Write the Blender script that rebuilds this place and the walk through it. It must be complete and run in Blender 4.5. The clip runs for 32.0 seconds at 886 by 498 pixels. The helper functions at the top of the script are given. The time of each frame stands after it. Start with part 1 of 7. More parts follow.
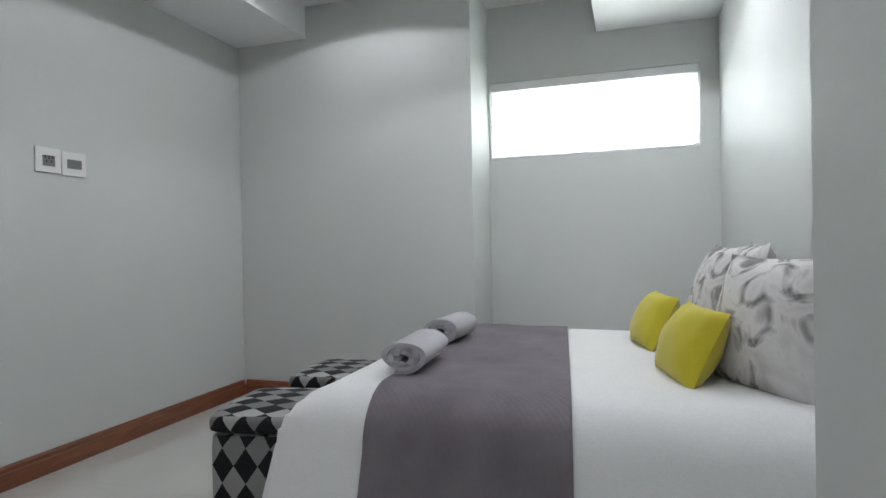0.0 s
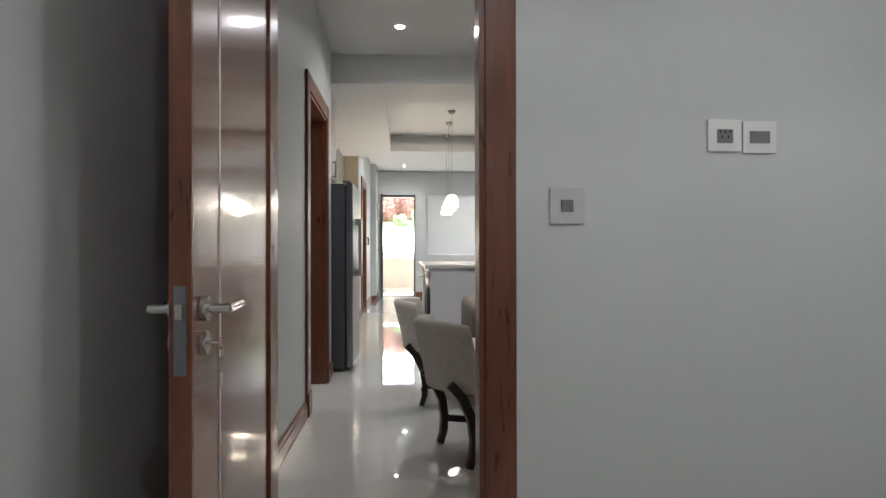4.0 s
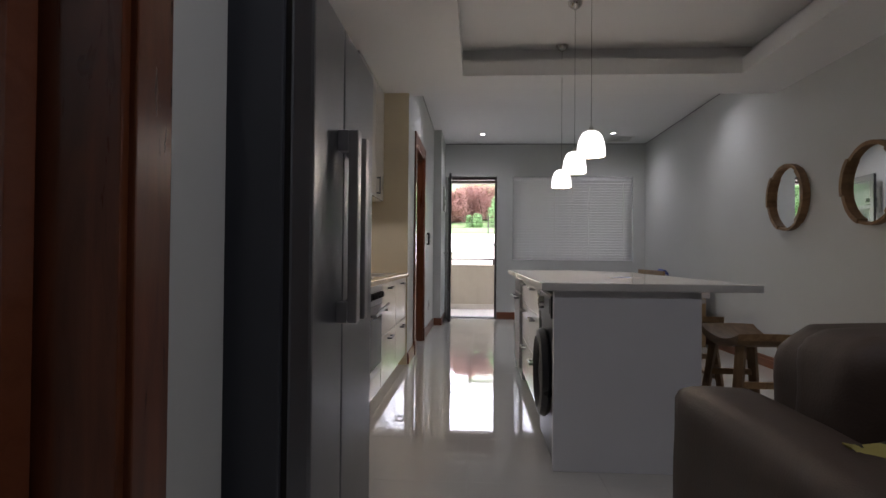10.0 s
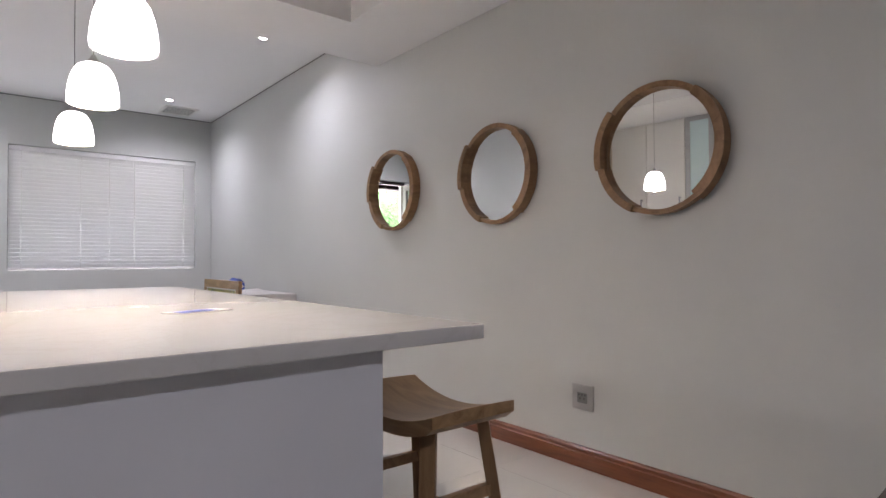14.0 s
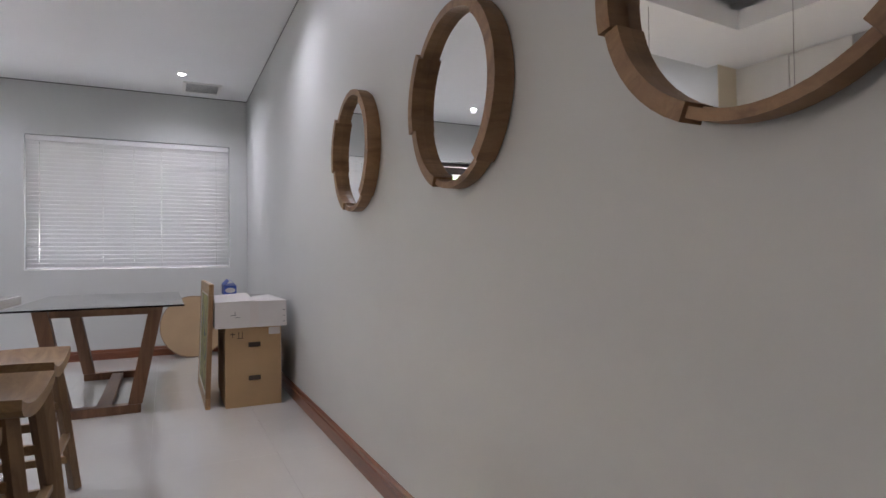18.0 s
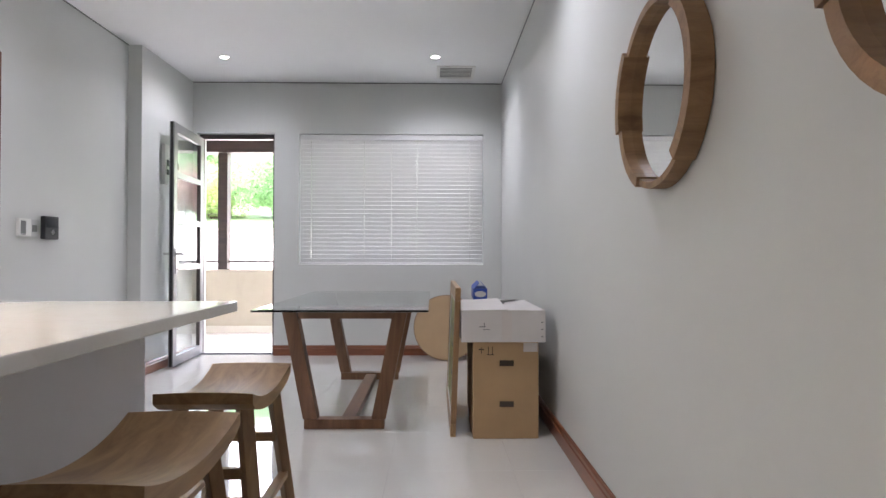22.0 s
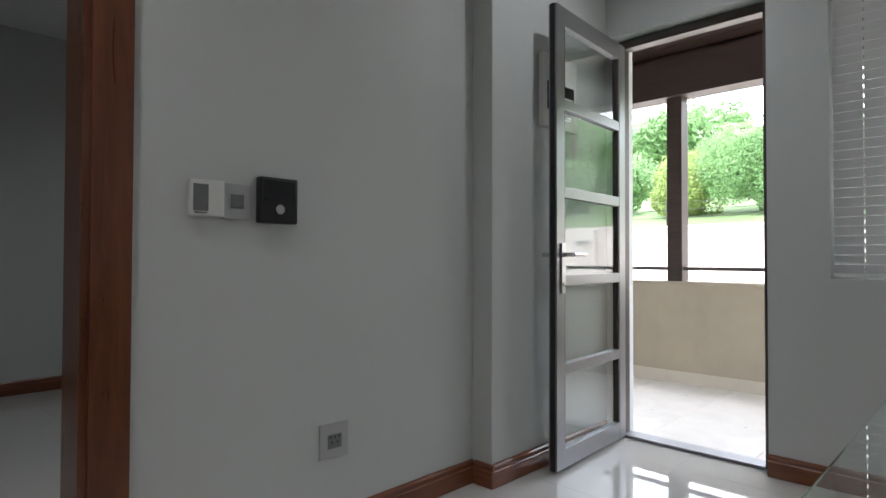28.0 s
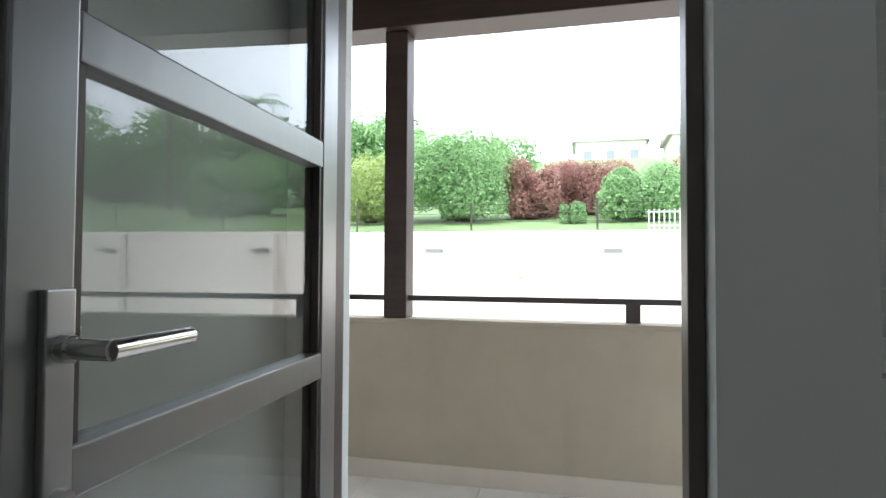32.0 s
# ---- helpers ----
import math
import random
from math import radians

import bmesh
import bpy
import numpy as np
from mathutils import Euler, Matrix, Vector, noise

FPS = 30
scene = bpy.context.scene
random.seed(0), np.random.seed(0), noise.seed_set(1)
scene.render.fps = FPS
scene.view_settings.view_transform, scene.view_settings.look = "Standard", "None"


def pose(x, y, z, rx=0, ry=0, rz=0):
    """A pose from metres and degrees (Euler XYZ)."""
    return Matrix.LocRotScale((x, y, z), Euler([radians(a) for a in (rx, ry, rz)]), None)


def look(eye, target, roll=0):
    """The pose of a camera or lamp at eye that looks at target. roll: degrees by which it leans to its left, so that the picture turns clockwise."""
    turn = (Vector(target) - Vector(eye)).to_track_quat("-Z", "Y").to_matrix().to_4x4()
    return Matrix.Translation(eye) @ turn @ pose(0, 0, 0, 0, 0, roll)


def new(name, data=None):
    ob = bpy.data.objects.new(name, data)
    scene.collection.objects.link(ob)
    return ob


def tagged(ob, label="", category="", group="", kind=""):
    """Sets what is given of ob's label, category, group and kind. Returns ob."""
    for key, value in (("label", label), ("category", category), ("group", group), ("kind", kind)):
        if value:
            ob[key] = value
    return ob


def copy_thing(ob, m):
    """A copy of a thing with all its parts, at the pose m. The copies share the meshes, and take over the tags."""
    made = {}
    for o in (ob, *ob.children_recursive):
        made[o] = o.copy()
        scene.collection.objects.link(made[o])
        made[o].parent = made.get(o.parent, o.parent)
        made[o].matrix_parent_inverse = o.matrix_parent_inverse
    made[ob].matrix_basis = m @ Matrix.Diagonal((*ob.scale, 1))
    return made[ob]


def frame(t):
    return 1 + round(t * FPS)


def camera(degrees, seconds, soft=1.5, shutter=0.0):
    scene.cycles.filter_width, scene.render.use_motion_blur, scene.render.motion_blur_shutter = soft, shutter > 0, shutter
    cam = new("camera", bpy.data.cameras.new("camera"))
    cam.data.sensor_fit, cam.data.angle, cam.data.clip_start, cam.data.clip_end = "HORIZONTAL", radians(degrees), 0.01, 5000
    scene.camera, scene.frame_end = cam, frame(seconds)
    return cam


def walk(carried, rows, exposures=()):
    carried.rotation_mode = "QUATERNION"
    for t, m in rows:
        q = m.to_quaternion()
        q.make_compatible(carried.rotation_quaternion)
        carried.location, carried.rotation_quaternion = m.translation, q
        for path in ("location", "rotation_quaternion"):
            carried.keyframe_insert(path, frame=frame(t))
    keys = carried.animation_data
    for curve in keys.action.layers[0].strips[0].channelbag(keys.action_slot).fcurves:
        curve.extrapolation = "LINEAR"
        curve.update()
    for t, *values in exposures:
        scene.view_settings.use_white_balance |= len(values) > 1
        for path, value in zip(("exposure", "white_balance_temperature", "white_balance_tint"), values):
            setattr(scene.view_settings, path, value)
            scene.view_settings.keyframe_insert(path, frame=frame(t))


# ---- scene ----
cam = camera(75.3, 32.0)
PATH = [
    (0, (0.449, -0.271, 1.02), (2.353, 0.34, 1.003), -1.1),
    (0.5, (0.699, -0.299, 1.043), (2.4, 0.753, 1.029), -0.9),
    (1, (0.87, -0.268, 1.031), (2.457, 0.949, 1.019), -0.8),
    (1.5, (0.997, -0.189, 1.027), (2.436, 1.201, 1.023), -1.0),
    (2, (1.109, -0.089, 0.996), (2.206, 1.583, 1.021), -1.4),
    (2.5, (1.272, -0.076, 1.009), (1.973, 1.797, 1.031), -0.7),
    (3, (1.296, -0.066, 1.028), (1.656, 1.901, 1.034), -0.6),
    (3.5, (1.3, 0.079, 1.016), (1.502, 2.069, 1.024), -0.3),
    (4, (1.284, 0.292, 1.033), (1.419, 2.287, 1.039), -0.1),
    (4.5, (1.273, 0.58, 1.013), (1.366, 2.578, 1.023), 0.1),
    (6.5, (1.258, 1.88, 0.968), (1.239, 3.88, 0.994), 0.4),
    (7, (1.217, 2.197, 0.969), (1.175, 4.196, 1.002), 0.2),
    (7.5, (1.233, 2.452, 0.979), (1.183, 4.451, 1.008), 0.3),
    (8, (1.272, 2.76, 0.997), (1.197, 4.759, 1.027), 0.4),
    (8.5, (1.271, 3.073, 0.989), (1.164, 5.07, 1.017), 0.4),
    (9, (1.258, 3.391, 0.994), (1.145, 5.387, 1.022), 0.5),
    (9.5, (1.25, 3.691, 1.001), (1.129, 5.688, 1.027), 0.7),
    (10, (1.216, 3.965, 0.986), (1.099, 5.962, 1.014), 0.5),
    (10.5, (1.153, 4.213, 0.99), (1.158, 6.213, 1.025), 0.6),
    (11, (1.168, 4.455, 0.993), (1.355, 6.446, 1.028), 0.6),
    (11.5, (1.191, 4.663, 0.992), (1.63, 6.614, 1.033), 0.5),
    (12, (1.204, 4.846, 1.008), (1.967, 6.694, 1.053), 0.0),
    (12.5, (1.275, 5.043, 1.002), (2.231, 6.799, 1.045), -0.1),
    (13, (1.386, 5.254, 1.017), (2.432, 6.959, 1.059), -0.4),
    (13.5, (1.487, 5.459, 1.023), (2.618, 7.108, 1.064), -0.4),
    (14, (1.582, 5.626, 1.02), (2.835, 7.184, 1.06), -0.3),
    (14.5, (1.751, 5.805, 1.016), (3.09, 7.29, 1.056), -0.4),
    (15, (1.922, 5.953, 1.024), (3.329, 7.374, 1.064), -0.3),
    (15.5, (2.102, 6.073, 1.025), (3.602, 7.396, 1.063), -0.4),
    (17.5, (2.971, 6.356, 1.033), (4.244, 7.899, 1.04), -1.3),
    (18, (3.057, 6.403, 1.01), (3.926, 8.204, 1.041), -0.7),
    (18.5, (3.084, 6.407, 0.999), (3.683, 8.314, 1.037), -0.3),
    (19, (3.095, 6.42, 1.0), (3.437, 8.391, 1.034), -0.2),
    (19.5, (3.106, 6.427, 1.002), (3.284, 8.418, 1.036), -0.1),
    (20, (3.118, 6.449, 1.005), (3.229, 8.445, 1.037), -0.1),
    (20.5, (3.133, 6.557, 1.0), (3.222, 8.555, 1.033), -0.0),
    (21, (3.139, 6.769, 1.021), (3.214, 8.767, 1.053), -0.0),
    (21.5, (3.166, 7.025, 1.018), (3.223, 9.024, 1.045), -0.0),
    (22, (3.197, 7.332, 1.033), (3.228, 9.332, 1.056), 0.1),
    (22.5, (3.214, 7.671, 1.036), (3.214, 9.67, 1.056), 0.0),
    (23, (3.217, 7.971, 1.04), (3.207, 9.971, 1.057), -0.0),
    (23.5, (3.23, 8.315, 1.053), (3.193, 10.314, 1.071), 0.0),
    (24, (3.253, 8.668, 1.02), (3.144, 10.665, 1.05), -0.1),
    (24.5, (3.217, 8.918, 1.039), (3.024, 10.908, 1.06), -0.1),
    (25, (3.204, 9.239, 1.012), (2.715, 11.177, 1.055), -0.0),
    (25.5, (3.17, 9.414, 1.014), (2.42, 11.268, 1.048), 0.2),
    (26, (3.063, 9.609, 1.03), (2.175, 11.401, 1.055), 0.3),
    (26.5, (2.947, 9.794, 1.018), (1.924, 11.511, 1.055), 0.1),
    (28.5, (2.138, 10.417, 1.025), (0.704, 11.811, 1.058), 0.2),
    (29, (1.946, 10.587, 1.04), (0.573, 12.041, 1.07), 0.4),
    (29.5, (1.751, 10.756, 1.051), (0.584, 12.38, 1.084), 0.3),
    (30, (1.616, 10.965, 1.05), (0.705, 12.745, 1.084), 0.2),
    (30.5, (1.509, 11.263, 1.086), (0.731, 13.105, 1.127), 0.2),
    (31, (1.4, 11.557, 1.097), (0.745, 13.446, 1.144), 0.3),
    (31.5, (1.339, 11.843, 1.1), (0.823, 13.774, 1.152), 0.3),
    (32, (1.309, 12.194, 1.123), (0.84, 14.137, 1.183), 0.3),
]
EXPOSURES = [(0, 1.68, 6150, 9), (1, 1.58, 6200, 9), (2, 1.6, 6300, 10), (3, 1.75, 6350, 10), (4.5, 1.18, 6300, 10), (6.5, 0.14, 6250, 12), (8, 0.15, 6300, 12), (9, 0.25, 6250, 14), (10, -0.2, 6250, 17), (11, -0.2, 6250, 19), (12, 0.5, 6250, 16), (13, 0.86, 6150, 18), (14, 1.2, 6150, 21), (15.5, 0.98, 6250, 21), (17.5, 1.0, 6050, 20), (18, 0.92, 6070, 20), (19, 0.76, 6010, 20), (20, 0.95, 6010, 19), (21, 1.05, 6060, 18), (22, 1.2, 6110, 17), (23, 1.48, 6160, 16), (25, 1.35, 6160, 14), (26.5, 0.68, 6260, 12), (28.5, -0.36, 6130, 9), (30, -0.98, 6080, 8), (31, -1.25, 6080, 7), (32, -0.8, 6080, 6)]
walk(cam, [(t, look(eye, target, roll)) for t, eye, target, roll in PATH], EXPOSURES)

# ---- world, sun and lamps ----
world = bpy.data.worlds.new("sky_world")
scene.world = world
world.use_nodes = True
wn = world.node_tree.nodes
wbg = next(n for n in wn if n.type == "BACKGROUND")
sky = wn.new("ShaderNodeTexSky")
sky.sky_type = "NISHITA"
sky.sun_disc = False
sky.sun_elevation = radians(55)
sky.sun_rotation = radians(200)
sky.air_density, sky.dust_density, sky.ozone_density = 1.0, 4.0, 1.0
wmix = wn.new("ShaderNodeMix")
wmix.data_type = "RGBA"
wmix.inputs["Factor"].default_value = 0.75
wmix.inputs["B"].default_value = (66.0, 68.0, 74.0, 1)
world.node_tree.links.new(sky.outputs[0], wmix.inputs["A"])
world.node_tree.links.new(wmix.outputs["Result"], wbg.inputs["Color"])
wbg.inputs["Strength"].default_value = 0.15

sun = new("sun", bpy.data.lights.new("sun", "SUN"))
sun.data.energy = 5.0
sun.data.angle = radians(12)
sun.data.color = (1.0, 0.97, 0.92)
sun.matrix_world = look((0, 0, 30), (-6, 14, 0))


def lamp_spot(x, y, z, watts, tint=(1.0, 0.985, 1.01), size=158, blend=1.0):
    ob = new("downlight_lamp", bpy.data.lights.new("downlight_lamp", "SPOT"))
    ob.data.energy, ob.data.color = watts, tint
    ob.data.spot_size, ob.data.spot_blend, ob.data.shadow_soft_size = radians(size), blend, 0.035
    ob.matrix_world = look((x, y, z), (x, y + 0.001, 0))
    return ob


def lamp_point(x, y, z, watts, tint=(1.0, 0.93, 0.85), radius=0.06):
    ob = new("pendant_lamp", bpy.data.lights.new("pendant_lamp", "POINT"))
    ob.data.energy, ob.data.color, ob.data.shadow_soft_size = watts, tint, radius
    ob.location = (x, y, z)
    return ob


# Ceiling heights: bedroom, hall, bulkhead, coffer, dining.
CEIL_BED, CEIL_HALL, BULK, COFFER, CEIL_DIN = 2.62, 2.745, 2.49, 2.75, 2.83
# Side-room and passage entries are added lamps, unseen, that brighten those parts.
DOWNLIGHTS = [
    (1.255, 4.68, CEIL_HALL, 12), (1.92, 4.68, CEIL_HALL, 17), (3.2, 4.68, CEIL_HALL, 10),
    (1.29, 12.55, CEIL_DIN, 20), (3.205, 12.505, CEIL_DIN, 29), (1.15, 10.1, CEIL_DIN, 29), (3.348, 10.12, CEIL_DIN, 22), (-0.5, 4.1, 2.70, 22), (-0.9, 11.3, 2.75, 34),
    (3.16, 1.22, CEIL_BED, 7.6), (1.7, 1.22, CEIL_BED, 6.2), (1.5, -0.02, CEIL_BED, 13), (0.0, -0.05, CEIL_BED, 12), (3.1, -0.27, 2.37, 16),
]
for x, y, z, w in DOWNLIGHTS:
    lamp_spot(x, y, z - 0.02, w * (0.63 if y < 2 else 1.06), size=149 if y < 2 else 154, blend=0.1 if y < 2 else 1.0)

PENDANTS = [(1.868, 7.30), (1.883, 7.95), (1.912, 8.76)]
for x, y in PENDANTS:
    lamp_point(x, y, 1.62, 10, (1.0, 0.80, 0.58))
lamp_point(0.16, 7.65, 1.57, 13, radius=0.03)  # the lit lamp of the extractor hood


# ---- materials ----
def mat(name, base=(0.5, 0.5, 0.5), rough=0.5, metal=0.0, coat=0.0, spec=0.5):
    m = bpy.data.materials.new(name)
    m.use_nodes = True
    b = m.node_tree.nodes["Principled BSDF"]
    b.inputs["Base Color"].default_value = (*base, 1)
    b.inputs["Roughness"].default_value = rough
    b.inputs["Metallic"].default_value = metal
    b.inputs["Coat Weight"].default_value = coat
    b.inputs["Coat Roughness"].default_value = 0.08
    b.inputs["Specular IOR Level"].default_value = spec
    return m


class Nodes:
    """Short access to a material's node tree."""

    def __init__(self, m):
        self.t = m.node_tree
        self.b = self.t.nodes["Principled BSDF"]

    def add(self, kind, **inputs):
        n = self.t.nodes.new(kind)
        for k, v in inputs.items():
            n.inputs[k.replace("_", " ")].default_value = v
        return n

    def link(self, a, b):
        self.t.links.new(a, b)

    def coords(self, scale=(1, 1, 1), rot=(0, 0, 0), kind="Object"):
        c = self.t.nodes.new("ShaderNodeTexCoord")
        m = self.t.nodes.new("ShaderNodeMapping")
        m.inputs["Scale"].default_value = scale
        m.inputs["Rotation"].default_value = rot
        self.link(c.outputs[kind], m.inputs["Vector"])
        return m.outputs["Vector"]

    def noise(self, vec, scale, detail=4.0, rough=0.55, distort=0.0):
        n = self.add("ShaderNodeTexNoise", Scale=scale, Detail=detail, Roughness=rough, Distortion=distort)
        self.link(vec, n.inputs["Vector"])
        return n.outputs["Fac"]

    def ramp(self, fac, stops):
        r = self.t.nodes.new("ShaderNodeValToRGB")
        e = r.color_ramp.elements
        while len(e) < len(stops):
            e.new(0.5)
        for el, (p, c) in zip(e, stops):
            el.position, el.color = p, (*c, 1)
        self.link(fac, r.inputs["Fac"])
        return r.outputs["Color"]

    def maths(self, op, a, b=None):
        n = self.t.nodes.new("ShaderNodeMath")
        n.operation = op
        for i, v in enumerate((a, b)):
            if v is None:
                continue
            if isinstance(v, (int, float)):
                n.inputs[i].default_value = v
            else:
                self.link(v, n.inputs[i])
        return n.outputs[0]

    def mixc(self, fac, a, b):
        n = self.t.nodes.new("ShaderNodeMix")
        n.data_type = "RGBA"
        for key, v in (("Factor", fac), ("A", a), ("B", b)):
            if isinstance(v, (int, float)):
                n.inputs[key].default_value = v
            elif isinstance(v, tuple):
                n.inputs[key].default_value = (*v, 1)
            else:
                self.link(v, n.inputs[key])
        return n.outputs["Result"]

    def bump(self, height, strength=0.2, dist=0.002):
        n = self.add("ShaderNodeBump", Strength=strength, Distance=dist)
        self.link(height, n.inputs["Height"])
        self.link(n.outputs["Normal"], self.b.inputs["Normal"])

    def color(self, out):
        self.link(out, self.b.inputs["Base Color"])

    def roughness(self, fac, lo, hi):
        n = self.add("ShaderNodeMapRange", To_Min=lo, To_Max=hi)
        self.link(fac, n.inputs["Value"])
        self.link(n.outputs["Result"], self.b.inputs["Roughness"])


def shade(c, k):
    return tuple(min(1.0, v * k) for v in c)


def speckled(name, base, rough=0.6, scale=3.0, amount=0.06, fine=90.0, bump=0.15, dist=0.001, **kw):
    """A plain surface with broad cloudiness and fine grain."""
    m = mat(name, base, rough, **kw)
    n = Nodes(m)
    v = n.coords()
    big = n.noise(v, scale, 5)
    n.color(n.ramp(big, [(0.25, shade(base, 1 - amount)), (0.75, shade(base, 1 + amount))]))
    small = n.noise(v, fine, 3)
    n.bump(small, bump, dist)
    n.roughness(n.noise(v, scale * 2.3, 4), rough * 0.9, min(1, rough * 1.12))
    return m


def woody(name, dark, light, rough=0.35, axis="y", ring=14.0, stretch=9.0, coat=0.0, bump=0.12):
    """Timber with its grain along one axis."""
    m = mat(name, light, rough, coat=coat)
    n = Nodes(m)
    s = {"x": (1, stretch, stretch), "y": (stretch, 1, stretch), "z": (stretch, stretch, 1)}[axis]
    c = n.t.nodes.new("ShaderNodeTexCoord")
    mp = n.t.nodes.new("ShaderNodeMapping")
    mp.inputs["Scale"].default_value = s
    info = n.t.nodes.new("ShaderNodeObjectInfo")
    sh = n.t.nodes.new("ShaderNodeVectorMath")
    sh.operation = "ADD"
    rnd = n.maths("MULTIPLY", info.outputs["Random"], 37.0)
    n.link(c.outputs["Object"], sh.inputs[0])
    comb = n.t.nodes.new("ShaderNodeCombineXYZ")
    for i in range(3):
        n.link(rnd, comb.inputs[i])
    n.link(comb.outputs[0], sh.inputs[1])
    n.link(sh.outputs[0], mp.inputs["Vector"])
    v = mp.outputs["Vector"]
    grain = n.noise(v, ring / 6, 8, 0.62, 1.2)
    fine = n.noise(v, ring * 5, 3, 0.6)
    mid = shade(tuple((a + b) / 2 for a, b in zip(dark, light)), 1.0)
    col = n.ramp(grain, [(0.3, dark), (0.5, mid), (0.72, light)])
    n.color(n.mixc(n.maths("MULTIPLY", fine, 0.25), col, shade(dark, 0.8)))
    n.bump(fine, bump, 0.001)
    n.roughness(grain, rough * 0.85, rough * 1.2)
    return m


def metallic(name, base, rough, brushed=None, metal=1.0, streak=1.0):
    m = mat(name, base, rough, metal)
    n = Nodes(m)
    sc = {"x": (2, 160, 160), "y": (160, 2, 160), "z": (160, 160, 2), None: (40, 40, 40)}[brushed]
    v = n.coords(sc)
    f = n.noise(v, 1.0, 3)
    n.roughness(f, rough * (1 - 0.2 * streak), rough * (1 + 0.25 * streak))
    n.bump(f, 0.02 * streak, 0.0005)
    n.color(n.ramp(n.noise(n.coords((1.4, 1.4, 1.4)), 1.6, 3), [(0.3, shade(base, 0.93)), (0.7, shade(base, 1.05))]))
    return m


def glassy(name, tint=(0.93, 0.97, 0.95), rough=0.0, ior=1.45):
    m = mat(name, tint, rough)
    b = m.node_tree.nodes["Principled BSDF"]
    b.inputs["Transmission Weight"].default_value = 1.0
    b.inputs["IOR"].default_value = ior
    return m


def glow(name, colour, strength):
    m = mat(name, colour, 0.4)
    b = m.node_tree.nodes["Principled BSDF"]
    b.inputs["Emission Color"].default_value = (*colour, 1)
    b.inputs["Emission Strength"].default_value = strength
    return m


WALL = speckled("wall_paint_grey_green", (0.574, 0.589, 0.571), 0.5, 1.2, 0.025, 260.0, 0.10, 0.0006)
CREAM = speckled("wall_paint_cream", (0.66, 0.58, 0.42), 0.5, 1.4, 0.03, 260.0, 0.08, 0.0006)
WHITE_CEIL = speckled("ceiling_paint_white", (0.79, 0.80, 0.80), 0.7, 1.0, 0.02, 200.0, 0.05, 0.0005)


def tile_material(name, base, rough, vary, spec=0.5, coat=0.0):
    m = mat(name, base, rough, spec=spec, coat=coat)
    m.node_tree.nodes["Principled BSDF"].inputs["Coat Roughness"].default_value = 0.01
    n = Nodes(m)
    v = n.coords((1, 1, 1))
    info = n.t.nodes.new("ShaderNodeObjectInfo")
    cloud = n.noise(v, 2.4, 6, 0.6, 0.6)
    fine = n.noise(v, 45, 3)
    c = n.ramp(cloud, [(0.25, shade(base, 1 - vary)), (0.8, shade(base, 1 + vary))])
    c2 = n.mixc(n.maths("MULTIPLY", fine, 0.15), c, shade(base, 0.86))
    n.color(n.mixc(n.maths("MULTIPLY", info.outputs["Random"], 0.25), c2, shade(base, 0.95)))
    n.roughness(n.noise(v, 6, 4), rough * 0.7, rough * 1.4)
    return m


TILE = tile_material("polished_porcelain", (0.60, 0.592, 0.557), 0.024, 0.03, 0.55, 0.28)
GROUT = speckled("tile_grout", (0.61, 0.60, 0.57), 0.4)
BALC_TILE = tile_material("balcony_tile_beige", (0.79, 0.745, 0.685), 0.3, 0.16)
MERANTI = woody("varnished_red_wood", (0.085, 0.022, 0.009), (0.21, 0.066, 0.026), 0.28, "z", 12, 9, coat=0.4)
MERANTI_Y = woody("varnished_red_wood_long", (0.12, 0.034, 0.014), (0.27, 0.088, 0.034), 0.3, "y", 12, 9, coat=0.3)
MERANTI_X = woody("varnished_red_wood_wide", (0.12, 0.034, 0.014), (0.27, 0.088, 0.034), 0.3, "x", 12, 9, coat=0.3)
DOOR_WOOD = woody("door_veneer_red_brown", (0.14, 0.04, 0.017), (0.185, 0.056, 0.024), 0.25, "x", 7, 14, coat=0.5, bump=0.05)
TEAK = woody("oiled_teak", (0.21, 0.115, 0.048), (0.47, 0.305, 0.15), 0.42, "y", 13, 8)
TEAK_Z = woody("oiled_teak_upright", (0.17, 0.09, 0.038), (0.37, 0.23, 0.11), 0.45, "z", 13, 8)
RIM_WOOD = woody("mirror_rim_wood", (0.16, 0.082, 0.034), (0.37, 0.218, 0.102), 0.5, "x", 20, 4)
TABLE_WOOD = woody("table_walnut", (0.10, 0.045, 0.022), (0.235, 0.12, 0.06), 0.4, "z", 11, 9)
TABLE_WOOD_Y = woody("table_walnut_long", (0.10, 0.045, 0.022), (0.235, 0.12, 0.06), 0.4, "y", 11, 9)
COFFEE_WOOD = woody("coffee_table_oak", (0.16, 0.09, 0.045), (0.33, 0.21, 0.115), 0.4, "x", 9, 8)
DARK_LEG = woody("dark_stained_wood", (0.014, 0.008, 0.006), (0.036, 0.02, 0.013), 0.35, "z", 12, 8)
EXT_WOOD = woody("dark_exterior_wood", (0.02, 0.010, 0.008), (0.05, 0.026, 0.018), 0.5, "x", 10, 8)
STEEL = metallic("brushed_stainless", (0.46, 0.46, 0.47), 0.32, "x")
STEEL_V = metallic("brushed_stainless_upright", (0.25, 0.26, 0.285), 0.33, "z", 1.0, 0.3)
CHROME = metallic("satin_chrome", (0.62, 0.61, 0.59), 0.16)
ALU = metallic("door_aluminium_grey", (0.30, 0.30, 0.305), 0.36, "z", 0.85)
ALU_DARK = metallic("dark_bronze_aluminium", (0.10, 0.085, 0.08), 0.42, "z", 0.6)
STEEL_DARK = speckled("painted_steel_brown", (0.045, 0.032, 0.028), 0.45)
